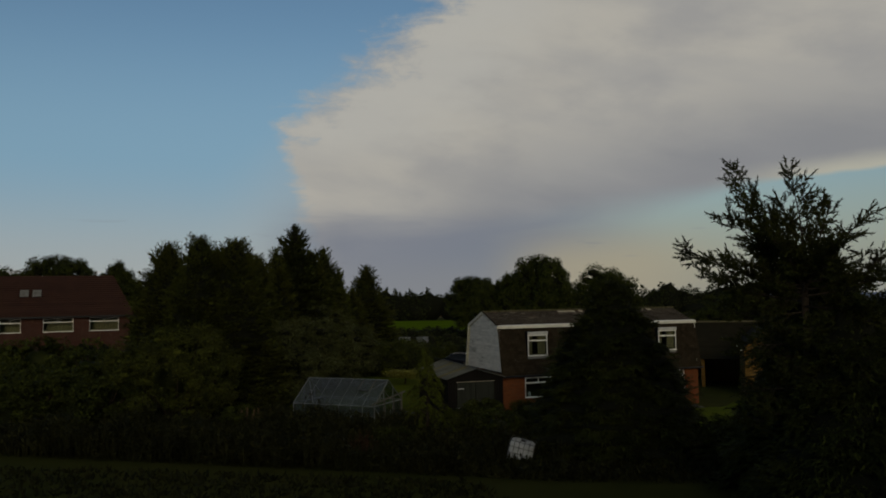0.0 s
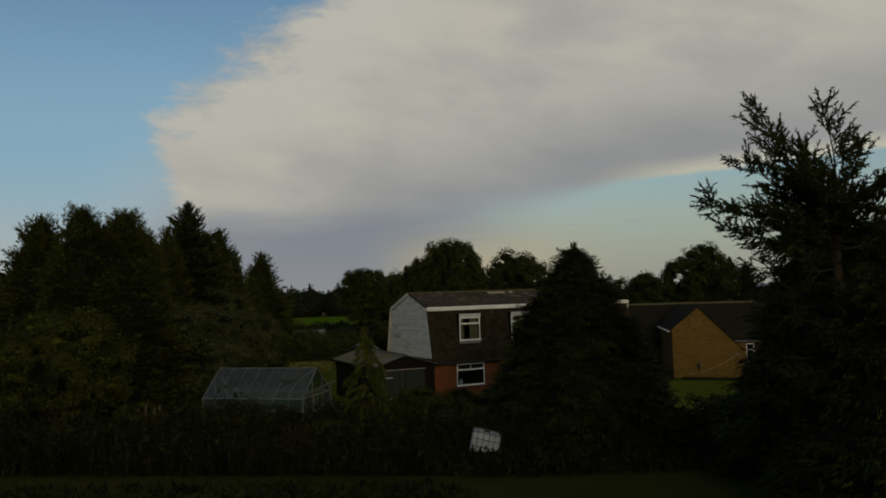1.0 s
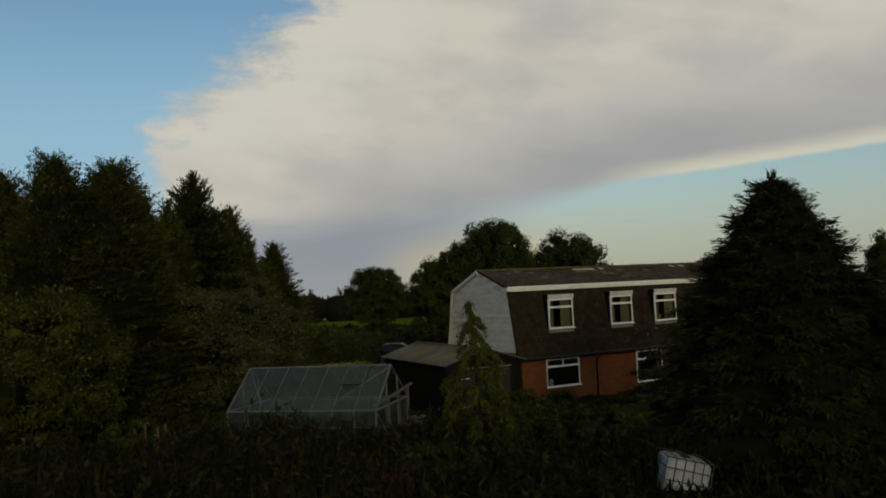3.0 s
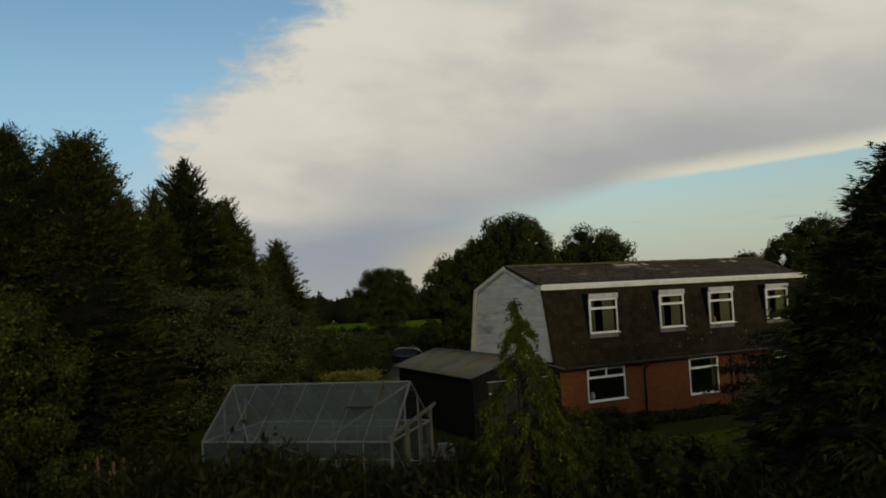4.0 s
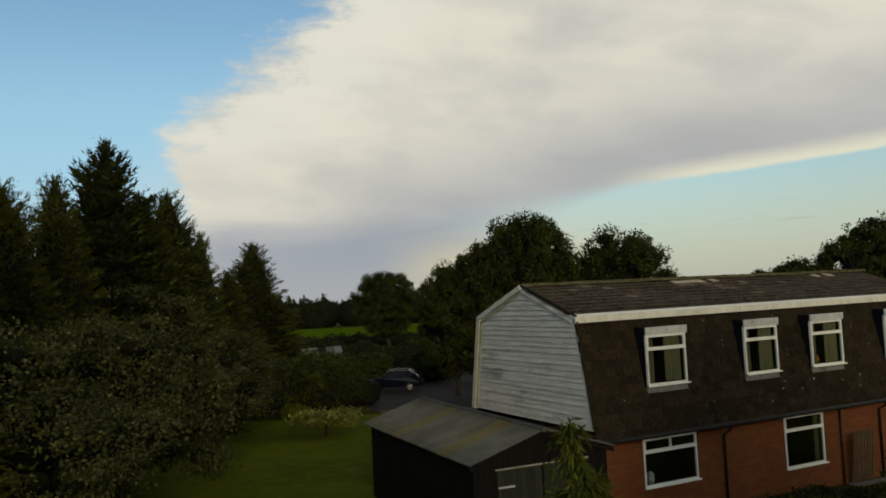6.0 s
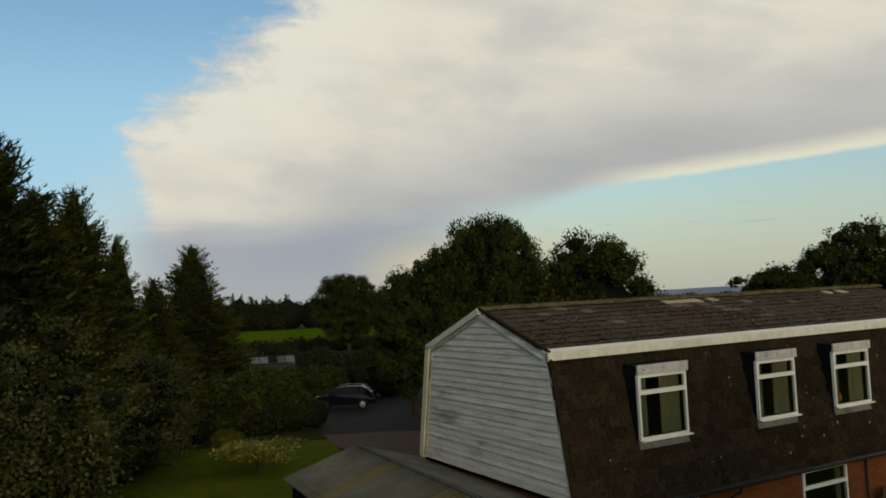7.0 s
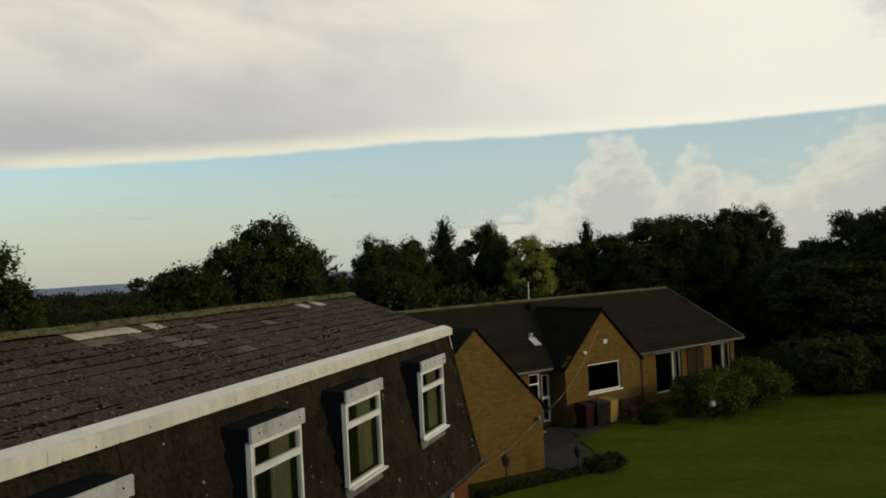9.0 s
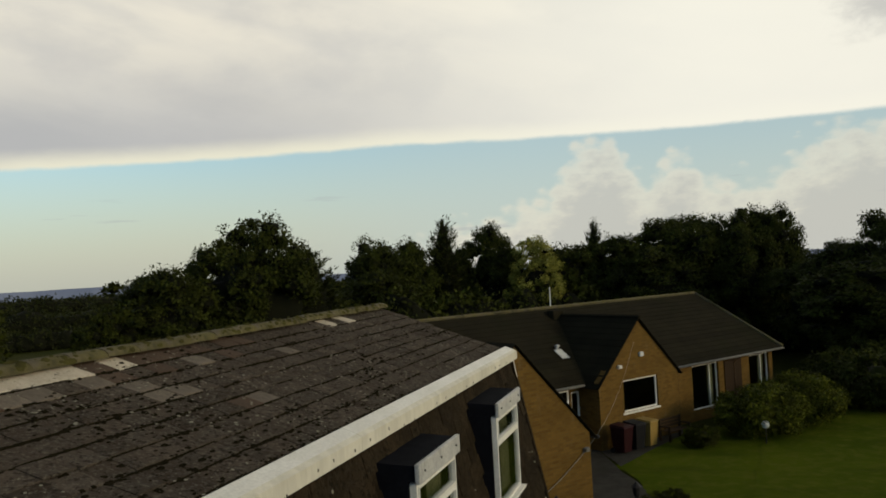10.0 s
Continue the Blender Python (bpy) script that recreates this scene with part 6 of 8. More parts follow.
for sgn in (-1, 1):
    y = sgn * 0.757
    for pts in ([(-0.95, 1.0), (-0.42, 1.35), (0.1, 1.41), (0.1, 1.0)], [(0.18, 1.0), (0.18, 1.41), (0.95, 1.39), (1.05, 1.0)], [(1.14, 1.02), (1.05, 1.37), (1.2, 1.35), (1.55, 1.1)]):
        g = Solid()
        pp = [(x, sgn * (0.875 - max(0.0, z - 0.95) * 0.32), z) for x, z in pts]
        g.poly(pp if sgn < 0 else pp[::-1])
        g.poly([(x, yy - sgn * 0.01, z) for x, yy, z in (pp[::-1] if sgn < 0 else pp)])
        part("side_window", g, CAR_GLASS, car, "dark side glass")
    # bright strip painting the sky's glint along the roof edge
    part("roof_rail", Solid().tube([(-0.5, sgn * 0.70, 1.43), (0.1, sgn * 0.70, 1.51), (1.2, sgn * 0.68, 1.47), (1.6, sgn * 0.7, 1.27)], 0.030, 6), CHROME, car)
    part("mirror", Solid().soft(-0.75, -0.6, sgn * 0.93 - 0.07, sgn * 0.93 + 0.07, 0.98, 1.12, 0.03), CAR_PAINT, car)
    part("tail_light", Solid().soft(1.86, 2.0, sgn * 0.74 - 0.1, sgn * 0.74 + 0.1, 0.88, 1.06, 0.02), BIN_RED, car)
    part("headlight", Solid().soft(-2.08, -1.9, sgn * 0.62 - 0.15, sgn * 0.62 + 0.15, 0.66, 0.82, 0.03), TANK, car)
    for x in (-1.3, 1.28):
        wheel = part("wheel", Solid().tube([(x, sgn * 0.70, 0.32), (x, sgn * 0.885, 0.32)], 0.32, 20), RUBBER, car)
        part("rim", Solid().tube([(x, sgn * 0.80, 0.32), (x, sgn * 0.895, 0.32)], 0.20, 10), CHROME, wheel)
part("rear_window", Solid().slab((1.16, 0.6, 1.455), (1.16, -0.6, 1.455), (1.68, -0.66, 1.205), (1.68, 0.66, 1.205), -0.012), CAR_GLASS, car)
part("windscreen", Solid().slab((-1.1, -0.66, 1.01), (-1.1, 0.66, 1.01), (-0.47, 0.6, 1.405), (-0.47, -0.6, 1.405), -0.012), CAR_GLASS, car)
part("bumper", Solid().soft(2.0, 2.13, -0.84, 0.84, 0.34, 0.62, 0.04), CAR_PAINT, car)

# ---- long low glasshouse and garden walls beyond the drive ----
low_glass = thing("low_outbuilding", "long low outbuilding with a pale glazed roof behind hedges", "outbuilding", pose(27.0, 106.5, ground_height(30, 105), 0, 0, -14))
part("wall", Solid().box(0, 7.4, 0, 3.0, 0, 1.50), DARK_PLASTIC, low_glass)
for i in range(9):
    x = 0.05 + i * 0.82
    part("roof_panel", Solid().slab((x, -0.2, 1.70), (x + 0.78, -0.2, 1.70), (x + 0.78, 1.5, 2.22), (x, 1.5, 2.22), 0.03), SHEET if i == 7 else LEAD_DULL if i in (1, 4, 5, 8) else ROOF_DARK, low_glass)
part("roof_back", Solid().slab((0, 3.2, 1.70), (7.4, 3.2, 1.70), (7.4, 1.5, 2.21), (0, 1.5, 2.21), -0.03), SHEET, low_glass)

# ---- neighbour's house among the trees ----
nb_z = ground_height(-8, 78)
NM = pose(-3.2, 76.5, nb_z, 0, 0, 6)
neigh = thing("neighbour_house", "red-brown tiled brick house with white windows behind trees", "house", NM)
NE = 6.95 - nb_z
part("wall", holed_wall(-24, 0, 0, 0.25, 0, NE, [(-10.3, -8.7, NE - 1.45, NE - 0.3), (-7.0, -4.6, NE - 1.45, NE - 0.3), (-3.3, -0.9, NE - 1.45, NE - 0.3)]), BRICK_DARK, neigh, "dark red brick wall")
part("wall", Solid().box(-24, 0, 8.0, 8.25, 0, NE), BRICK_DARK, neigh, "dark red brick wall")
part("wall", Solid().box(-0.25, 0, 0.252, 7.998, 0, NE), BRICK_DARK, neigh, "dark red brick wall")
part("room_partition", Solid().box(-23.5, -0.5, 0.9, 1.0, 0, NE).box(-23.5, -0.5, 0.3, 0.9, NE - 1.75, NE - 1.65), CURTAIN, neigh, "pale blinds inside")
tiled(neigh, "roof_slope", (-24.3, -0.4, NE - 0.1), (0.4, -0.4, NE - 0.1), (-1.2, 4.1, NE + 3.55), (-24.3, 4.1, NE + 3.55), ROOF_RED, 0.3, 0.04, "red-brown tiled slope")
tiled(neigh, "roof_slope", (0.4, 8.6, NE - 0.1), (-24.3, 8.6, NE - 0.1), (-24.3, 4.1, NE + 3.55), (-1.2, 4.1, NE + 3.55), ROOF_RED, 0.3, 0.04, "red-brown tiled slope")
part("roof_hip", Solid().poly([(0.4, -0.4, NE - 0.1), (0.4, 8.6, NE - 0.1), (-1.2, 4.1, NE + 3.55)]), ROOF_RED, neigh)
part("fascia", Solid().box(-24, 0.3, -0.43, -0.4, NE - 0.25, NE - 0.1), DARK_PLASTIC, neigh)
for a, b in ((-10.3, -8.7), (-7.0, -4.6), (-3.3, -0.9)):
    window_unit(neigh, a, b, 0.06, NE - 1.45, NE - 0.3, 2)
for u in (-8.9, -7.9):
    f = 0.45
    part("rooflight", Solid().slab((u, 4.1 * f - 0.4, NE + 3.65 * f + 0.02), (u + 0.7, 4.1 * f - 0.4, NE + 3.65 * f + 0.02), (u + 0.7, 4.1 * f + 0.3, NE + 3.65 * f + 0.62), (u, 4.1 * f + 0.3, NE + 3.65 * f + 0.62), 0.05), LEAD_DULL, neigh, "grey rooflight")

# ---- plants ----
def kites(c, d, n, long, wide):
    """Leaf quads at c, along d, flat to n. All arrays N x 3, long and wide N."""
    d = d / np.maximum(np.linalg.norm(d, axis=1, keepdims=True), 1e-6)
    s = np.cross(d, n)
    s = s / np.maximum(np.linalg.norm(s, axis=1, keepdims=True), 1e-6)
    L, W = long[:, None], wide[:, None]
    return np.stack([c, c + d * L * 0.45 + s * W * 0.5, c + d * L, c + d * L * 0.45 - s * W * 0.5], axis=1)


def lump(seed, at, scale, squash=(1, 1, 1), rough=0.25, level=2):
    """A knobbly closed core that stops light inside a crown."""
    bm = bmesh.new()
    bmesh.ops.create_icosphere(bm, subdivisions=level, radius=1.0)
    out = []
    for v in bm.verts:
        k = 1 + rough * noise.noise(v.co * 1.7 + Vector((seed, seed * 0.7, 0)))
        out.append((at[0] + v.co.x * scale * squash[0] * k, at[1] + v.co.y * scale * squash[1] * k, at[2] + v.co.z * scale * squash[2] * k))
    faces = [tuple(v.index for v in f.verts) for f in bm.faces]
    bm.free()
    return out, faces


def blades(c, d, n, long, wide):
    """Pointed three-sided leaves at c, along d, flat to n."""
    d = d / np.maximum(np.linalg.norm(d, axis=1, keepdims=True), 1e-6)
    s = np.cross(d, n)
    s = s / np.maximum(np.linalg.norm(s, axis=1, keepdims=True), 1e-6)
    L, W = long[:, None], wide[:, None]
    return np.stack([c + s * W * 0.5, c + d * L, c - s * W * 0.5], axis=1)


def crown_mesh(name, arrays, cores, mat, inside=None):
    """Leaves and inner cores in one mesh."""
    verts, loops, starts, base, at = [], [], [], 0, 0
    for q in arrays:
        n, k = q.shape[0], q.shape[1]
        verts.append(q.reshape(-1, 3))
        loops.append(base + np.arange(n * k))
        starts.append(at + k * np.arange(n))
        base += n * k
        at += n * k
    for v, f in cores:
        f = np.array(f, dtype=np.int64)
        verts.append(np.array(v).reshape(-1, 3))
        loops.append(base + f.ravel())
        starts.append(at + 3 * np.arange(len(f)))
        base += len(v)
        at += f.size
    verts, loops, starts = np.concatenate(verts), np.concatenate(loops), np.concatenate(starts)
    data = bpy.data.meshes.new(name)
    data.vertices.add(len(verts))
    data.vertices.foreach_set("co", verts.astype(np.float32).ravel())
    data.loops.add(len(loops))
    data.loops.foreach_set("vertex_index", loops.astype(np.int32))
    data.polygons.add(len(starts))
    data.polygons.foreach_set("loop_start", starts.astype(np.int32))
    data.materials.append(mat)
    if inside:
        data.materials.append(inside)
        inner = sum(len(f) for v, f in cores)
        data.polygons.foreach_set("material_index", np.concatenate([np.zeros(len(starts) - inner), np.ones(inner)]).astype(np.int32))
    data.update(calc_edges=True)
    return data


def conifer_meshes(seed, h, r, boughs, mat, leaders=1, taper=0.85, lift=0.5, size=0.8, per=22, ragged=0.15, base=0.02, droop=0.0, full=0.80, slim=1.0, up=1.5, lumpy=1.0, fine=1.0):
    """A dense conifer: trunk mesh and crown mesh, foot at the origin. Feathered boughs cover a knobbly core."""
    g = np.random.default_rng(seed)
    tops = [(0.0, 0.0, h)]
    for k in range(leaders - 1):
        a = g.uniform(0, 6.28)
        q = g.uniform(0.22, 0.36) * r
        tops.append((q * math.cos(a), q * math.sin(a), h * g.uniform(0.86, 0.97)))
    arrays, cores, trunks = [], [], Solid()

    def prof(f):
        return (1 - f) ** taper * (0.8 + 0.2 * np.minimum(f / 0.14, 1))

    def knobs(a, z):
        return 1 + lumpy * (0.18 * noise.noise(Vector((math.cos(a) * 1.5 + seed, math.sin(a) * 1.5, z * 0.45))) + 0.20 * noise.noise(Vector((math.cos(a) * 3.0, math.sin(a) * 3.0 + seed, z * 1.7))) + 0.20 * noise.noise(Vector((math.cos(a) * 2.4 + 9, math.sin(a) * 2.4 + seed, z * 3.1))))

    for tx, ty, th in tops:
        rr = r * (1.0 if leaders == 1 else 0.86)
        nb = boughs // len(tops)
        bz = []
        while len(bz) < nb:
            f = g.uniform(base, 0.985)
            if g.random() < prof(f) + 0.10:
                bz.append(f)
        bz = np.array(bz)
        ba = g.uniform(0, 2 * np.pi, nb)
        kn = np.array([knobs(p, q * th) for p, q in zip(ba, bz)])
        start = rr * prof(bz) * full * kn * 0.93
        reach = size * (0.42 + 0.75 * np.sqrt(prof(bz))) * np.clip(1 + ragged * g.normal(0, 1, nb), 0.55, 1.7)
        out = np.stack([np.cos(ba), np.sin(ba), np.zeros(nb)], axis=1)
        way = out + np.array([0, 0, 1.0]) * (lift + up * bz ** 3 + g.normal(0, 0.16, nb))[:, None]
        way /= np.linalg.norm(way, axis=1, keepdims=True)
        side = np.stack([-np.sin(ba), np.cos(ba), np.zeros(nb)], axis=1)
        foot = np.stack([tx + start * np.cos(ba), ty + start * np.sin(ba), bz * th], axis=1)
        w = np.repeat(np.arange(nb), per)
        m = len(w)
        t = g.random(m)
        c = foot[w] + way[w] * (reach[w] * (t - 0.15))[:, None] + side[w] * (g.normal(0, 0.16, m) * reach[w])[:, None] + g.normal(0, 0.05, (m, 3)) * size
        c[:, 2] += reach[w] * (-droop * t + droop * 0.55 * t ** 3)
        hand = g.choice([-1.0, 1.0], m) * (0.75 * (1 - t) + 0.12)
        d = way[w] + side[w] * hand[:, None] + g.normal(0, 0.26, (m, 3)) - np.array([0, 0, droop * 0.5])
        n = np.array([0, 0, 0.9]) + out[w] * 0.7 + g.normal(0, 0.4, (m, 3))
        L = fine * reach[w] * g.uniform(0.20, 0.46, m) * (1.1 - 0.5 * t)
        c[:, 2] = np.maximum(c[:, 2], 0.04)
        arrays.append(blades(c, d, n, L, L * slim * g.uniform(0.22, 0.38, m)))
        m = 46
        tip = np.stack([tx + g.normal(0, 0.05, m), ty + g.normal(0, 0.05, m), th * (0.955 + 0.045 * g.random(m))], axis=1)
        arrays.append(blades(tip, g.normal(0, 0.42, (m, 3)) + np.array([0, 0, 0.9]), g.normal(0, 1, (m, 3)), np.full(m, size * 0.36), np.full(m, size * 0.09)))
        rings, sides = 44, 24
        cv, cf = [], []
        for k in range(rings):
            f = 0.005 + 0.975 * k / (rings - 1)
            for q in range(sides):
                a = 2 * math.pi * q / sides + 0.5 * (k % 2) * 2 * math.pi / sides
                pr = rr * float(prof(f)) * full * knobs(a, f * th) + 0.004
                cv.append((tx + pr * math.cos(a), ty + pr * math.sin(a), f * th))
        for k in range(rings - 1):
            for q in range(sides):
                t2 = (q + 1) % sides
                i0, i1, i2, i3 = k * sides + q, k * sides + t2, (k + 1) * sides + t2, (k + 1) * sides + q
                cf += [(i0, i1, i2), (i0, i2, i3)]
        cores.append((cv, cf))
        trunks.tube([(tx * 0.2, ty * 0.2, -0.3), (tx * 0.6, ty * 0.6, th * 0.35), (tx, ty, th * 0.97)], [0.035 * r + 0.09, 0.03 * r + 0.05, 0.012], 7)
    return mesh_of("trunk", trunks.v, trunks.f, BARK, True), crown_mesh("crown", arrays, cores, mat, CROWN_SHADE)


def broadleaf_meshes(seed, h, r, clumps, per, mat, leaf=0.2, bare=0.22, squash=1.0, loose=1.0, inside=None, shape=blades, wild=1.0):
    """A spreading tree: limbs and a crown of rounded leaf clumps, each small leaves over a dim core."""
    g = np.random.default_rng(seed)
    cz, rz = h * (bare + (1 - bare) * 0.52), h * (1 - bare) * 0.5
    pts = []
    while len(pts) < clumps:
        p = g.normal(0, 1, 3)
        p /= np.linalg.norm(p)
        k = g.uniform(0.5, 1.0) ** 0.4
        wob = 1 + wild * 0.30 * noise.noise(Vector((p[0] * 1.6 + seed, p[1] * 1.6, p[2] * 1.6))) + wild * 0.16 * noise.noise(Vector((p[0] * 4 + seed, p[1] * 4, p[2] * 4)))
        q = np.array([p[0] * r * k * wob * 0.86, p[1] * r * k * wob * 0.86, cz + p[2] * rz * k * wob * squash * 0.86])
        if q[2] < h * bare * 0.8:
            continue
        pts.append(q)
    pts = np.array(pts)
    limbs = Solid()
    fork = Vector((g.normal(0, 0.05) * r, g.normal(0, 0.05) * r, h * bare * 1.25))
    limbs.tube([(0, 0, -0.3), (fork.x * 0.4, fork.y * 0.4, fork.z * 0.5), fork], [0.055 * r + 0.12, 0.045 * r + 0.09, 0.04 * r + 0.06], 8)
    limbs.tube([fork, (fork.x * 1.3, fork.y, h * 0.6), (fork.x, fork.y * 1.5, h * 0.88)], [0.03 * r + 0.05, 0.02 * r + 0.03, 0.01], 6)
    for q in pts[:: max(len(pts) // 22, 1)]:
        q = Vector(q) * 0.94
        mid = fork.lerp(q, 0.5) + Vector((0, 0, 0.08 * r))
        limbs.tube([fork, mid, q], [0.02 * r + 0.03, 0.012 * r + 0.02, 0.008], 5)
    rep = np.repeat(np.arange(clumps), per)
    size = r * g.uniform(0.15, 0.30, clumps) * (0.8 if clumps > 110 else 1.0)
    sprigs = 16
    ways = g.normal(0, 1, (clumps * sprigs, 3))
    ways /= np.linalg.norm(ways, axis=1, keepdims=True)
    outward = pts - np.array([0, 0, cz])
    outward /= np.maximum(np.linalg.norm(outward, axis=1, keepdims=True), 1e-6)
    flip = np.einsum("ij,ij->i", ways, np.repeat(outward, sprigs, axis=0)) < -0.3
    ways[flip] *= -1
    push = g.uniform(0.75, 1.25, clumps * sprigs)
    which = rep * sprigs + g.integers(0, sprigs, len(rep))
    off = ways[which] + g.normal(0, 0.26, (len(rep), 3))
    off /= np.linalg.norm(off, axis=1, keepdims=True)
    far = push[which] * (0.62 + 0.5 * loose * g.random(len(rep)) ** 0.8)
    c = pts[rep] + off * (size[rep] * far)[:, None] * np.array([1.1, 1.1, 0.8])
    n = off * 1.3 + np.array([0, 0, 0.45]) + g.normal(0, 0.4, (len(rep), 3))
    d = g.normal(0, 1, (len(rep), 3)) + off * 0.5 - np.array([0, 0, 0.2])
    L = leaf * g.uniform(0.6, 1.3, len(rep))
    leaves = shape(c, d, n, L, L * g.uniform(0.55, 0.9, len(rep)))
    k = h / float(leaves[:, :, 2].max())
    leaves[:, :, 2] *= k
    pts[:, 2] *= k
    limbs.v = [(p[0], p[1], p[2] * k) for p in limbs.v]
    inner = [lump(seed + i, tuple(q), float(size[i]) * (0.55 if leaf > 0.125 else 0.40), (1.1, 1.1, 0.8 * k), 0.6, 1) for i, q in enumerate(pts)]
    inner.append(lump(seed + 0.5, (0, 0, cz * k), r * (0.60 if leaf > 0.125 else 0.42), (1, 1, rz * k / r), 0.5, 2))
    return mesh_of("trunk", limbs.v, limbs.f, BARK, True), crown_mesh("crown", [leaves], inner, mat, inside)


def plant(name, label, category, meshes, x, y, turn=0.0, size=1.0, tall=None, group="", sink=0.0):
    ob = thing(name, label, category, pose(x, y, ground_height(x, y) - sink, 0, 0, turn), group)
    ob.scale = (size, size, tall or size)
    bpy.context.view_layer.update()
    trunk, crown = meshes
    part("trunk", trunk, BARK, ob)
    part("crown", crown, None, ob)
    return ob


# conifer screen on the west side
cyp_a = conifer_meshes(1, 10.0, 3.2, 2100, LEAF_CYPRESS, 3, 0.60, 0.22, 0.85, 40, 0.2)
cyp_b = conifer_meshes(2, 10.0, 2.7, 1400, LEAF_CYPRESS, 1, 0.60, 0.10, 0.85, 36, 0.22, slim=1.3, lumpy=1.2, fine=0.7)
fir_a = conifer_meshes(3, 10.0, 2.4, 900, LEAF_FIR, 1, 0.85, 0.12, 0.95, 38, 0.38)
cyp_near = conifer_meshes(6, 10.0, 2.7, 2300, LEAF_CYPRESS, 1, 0.60, 0.06, 0.70, 44, 0.25, slim=1.45, lumpy=1.35, fine=0.56)
cyp_c = conifer_meshes(4, 10.0, 2.9, 1400, LEAF_CYPRESS, 1, 0.82, 0.10, 0.85, 34, 0.25, slim=1.3, lumpy=1.2, fine=0.7)
# lighter foliage colour stands for sunlight on this one tree
cyp_sunlit = conifer_meshes(5, 10.0, 2.5, 750, LEAF_GOLD, 1, 0.80, 0.12, 0.75, 34, 0.28, slim=1.3, lumpy=1.2, fine=0.7)
SCREEN = [(cyp_b, 0.2, 49.0, 9.8, 1.1, 20), (cyp_near, 1.9, 45.3, 10.0, 1.05, 150), (cyp_near, 3.75, 45.3, 9.9, 1.15, 60), (cyp_a, 2.4, 51.5, 9.6, 0.95, 250), (cyp_c, 4.6, 53.8, 9.8, 0.95, 310), (fir_a, 9.6, 62.2, 12.5, 1.3, 0), (cyp_c, 7.7, 58.6, 10.4, 0.9, 200), (cyp_b, 6.0, 55.8, 9.7, 0.95, 90),
          (cyp_c, 10.9, 62.6, 10.6, 1.2, 120), (cyp_c, 12.4, 65.0, 11.0, 1.15, 240), (cyp_sunlit, 14.3, 68.4, 9.6, 0.92, 300), (cyp_c, 16.4, 72.2, 7.9, 0.9, 10), (cyp_c, 21.5, 88.3, 11.0, 1.5, 45), (cyp_a, 3.4, 57.0, 10.2, 0.9, 80)]
for meshes, x, y, h, wide, turn in SCREEN:
    ob = plant("conifer_tree", "tall dense dark green conifer in a garden screen", "conifer", meshes, x, y, turn, wide, h / 10.0, "conifer screen")

# golden round bush left of the greenhouse
bushy = broadleaf_meshes(31, 5.3, 3.1, 120, 420, LEAF_CYPRESS, 0.095, 0.02, 1.0)
plant("round_bush", "large rounded dark green bush behind the tall weeds", "bush", bushy, 0.6, 41.0)
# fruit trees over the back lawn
apple = broadleaf_meshes(41, 6.4, 3.3, 150, 300, LEAF_APPLE, 0.10, 0.05, 1.0, 1.5, CROWN_SHADE, kites, 1.9)
apple_b = broadleaf_meshes(43, 5.6, 2.6, 110, 280, LEAF_APPLE, 0.10, 0.08, 1.0, 1.5, CROWN_SHADE, kites, 1.9)
plant("apple_tree", "grey-green leafy fruit tree beside the back lawn", "tree", apple, 9.3, 52.0, 10)
plant("apple_tree", "grey-green leafy fruit tree beside the back lawn", "tree", apple_b, 13.8, 62.6, 70, 1.0)
plant("apple_tree", "grey-green leafy fruit tree beside the back lawn", "tree", apple_b, 6.2, 46.8, 200, 1.05)
# open small tree between the conifer and the house front


def open_tree_meshes(seed, h, r, limbs, mat):
    """A thin-leaved small tree: long level limbs with side twigs, leaves in loose flat sprays."""
    g = np.random.default_rng(seed)
    wood, arrays = Solid(), []
    wood.tube([(0, 0, -0.2), (0.06, 0.03, h * 0.45), (0, 0, h * 0.95)], [0.10, 0.07, 0.012], 7)
    for i in range(limbs):
        f = 0.34 + 0.62 * (i + 0.5) / limbs
        a = i * 2.4 + g.normal(0, 0.3)
        long = r * (1.12 - 0.85 * max(f - 0.45, 0) / 0.5) * g.uniform(0.7, 1.05)
        way = Vector((math.cos(a), math.sin(a), 0))
        foot = Vector((0, 0, f * h))
        end = foot + way * long + Vector((0, 0, g.uniform(-0.25, 0.35)))
        mid = foot.lerp(end, 0.5) + Vector((0, 0, 0.18))
        wood.tube([foot, mid, end], [0.030, 0.018, 0.005], 4)
        for k in range(11):
            t = 0.22 + 0.078 * k
            q = foot.lerp(mid, t * 2) if t < 0.5 else mid.lerp(end, t * 2 - 1)
            turn = a + (-1) ** k * g.uniform(0.5, 1.1)
            tip = q + Vector((math.cos(turn), math.sin(turn), g.uniform(-0.25, 0.15))) * g.uniform(0.35, 0.75)
            wood.tube([q, tip], [0.009, 0.003], 3)
            m = 46
            u = g.uniform(0.1, 1.1, m)[:, None]
            c = np.array(tuple(q)) * (1 - u) + np.array(tuple(tip)) * u + g.normal(0, 1, (m, 3)) * np.array([0.09, 0.09, 0.05])
            arrays.append(kites(c, g.normal(0, 1, (m, 3)) * np.array([1, 1, 0.5]), g.normal(0, 0.5, (m, 3)) + np.array([0, 0, 1]), g.uniform(0.07, 0.13, m), g.uniform(0.035, 0.065, m)))
    return mesh_of("trunk", wood.v, wood.f, BARK, True), crown_mesh("crown", arrays, [], mat)


plant("garden_tree", "small open tree with thin dark leafy limbs before the house", "tree", open_tree_meshes(57, 3.5, 2.7, 34, LEAF_FIR), 20.9, 34.2)
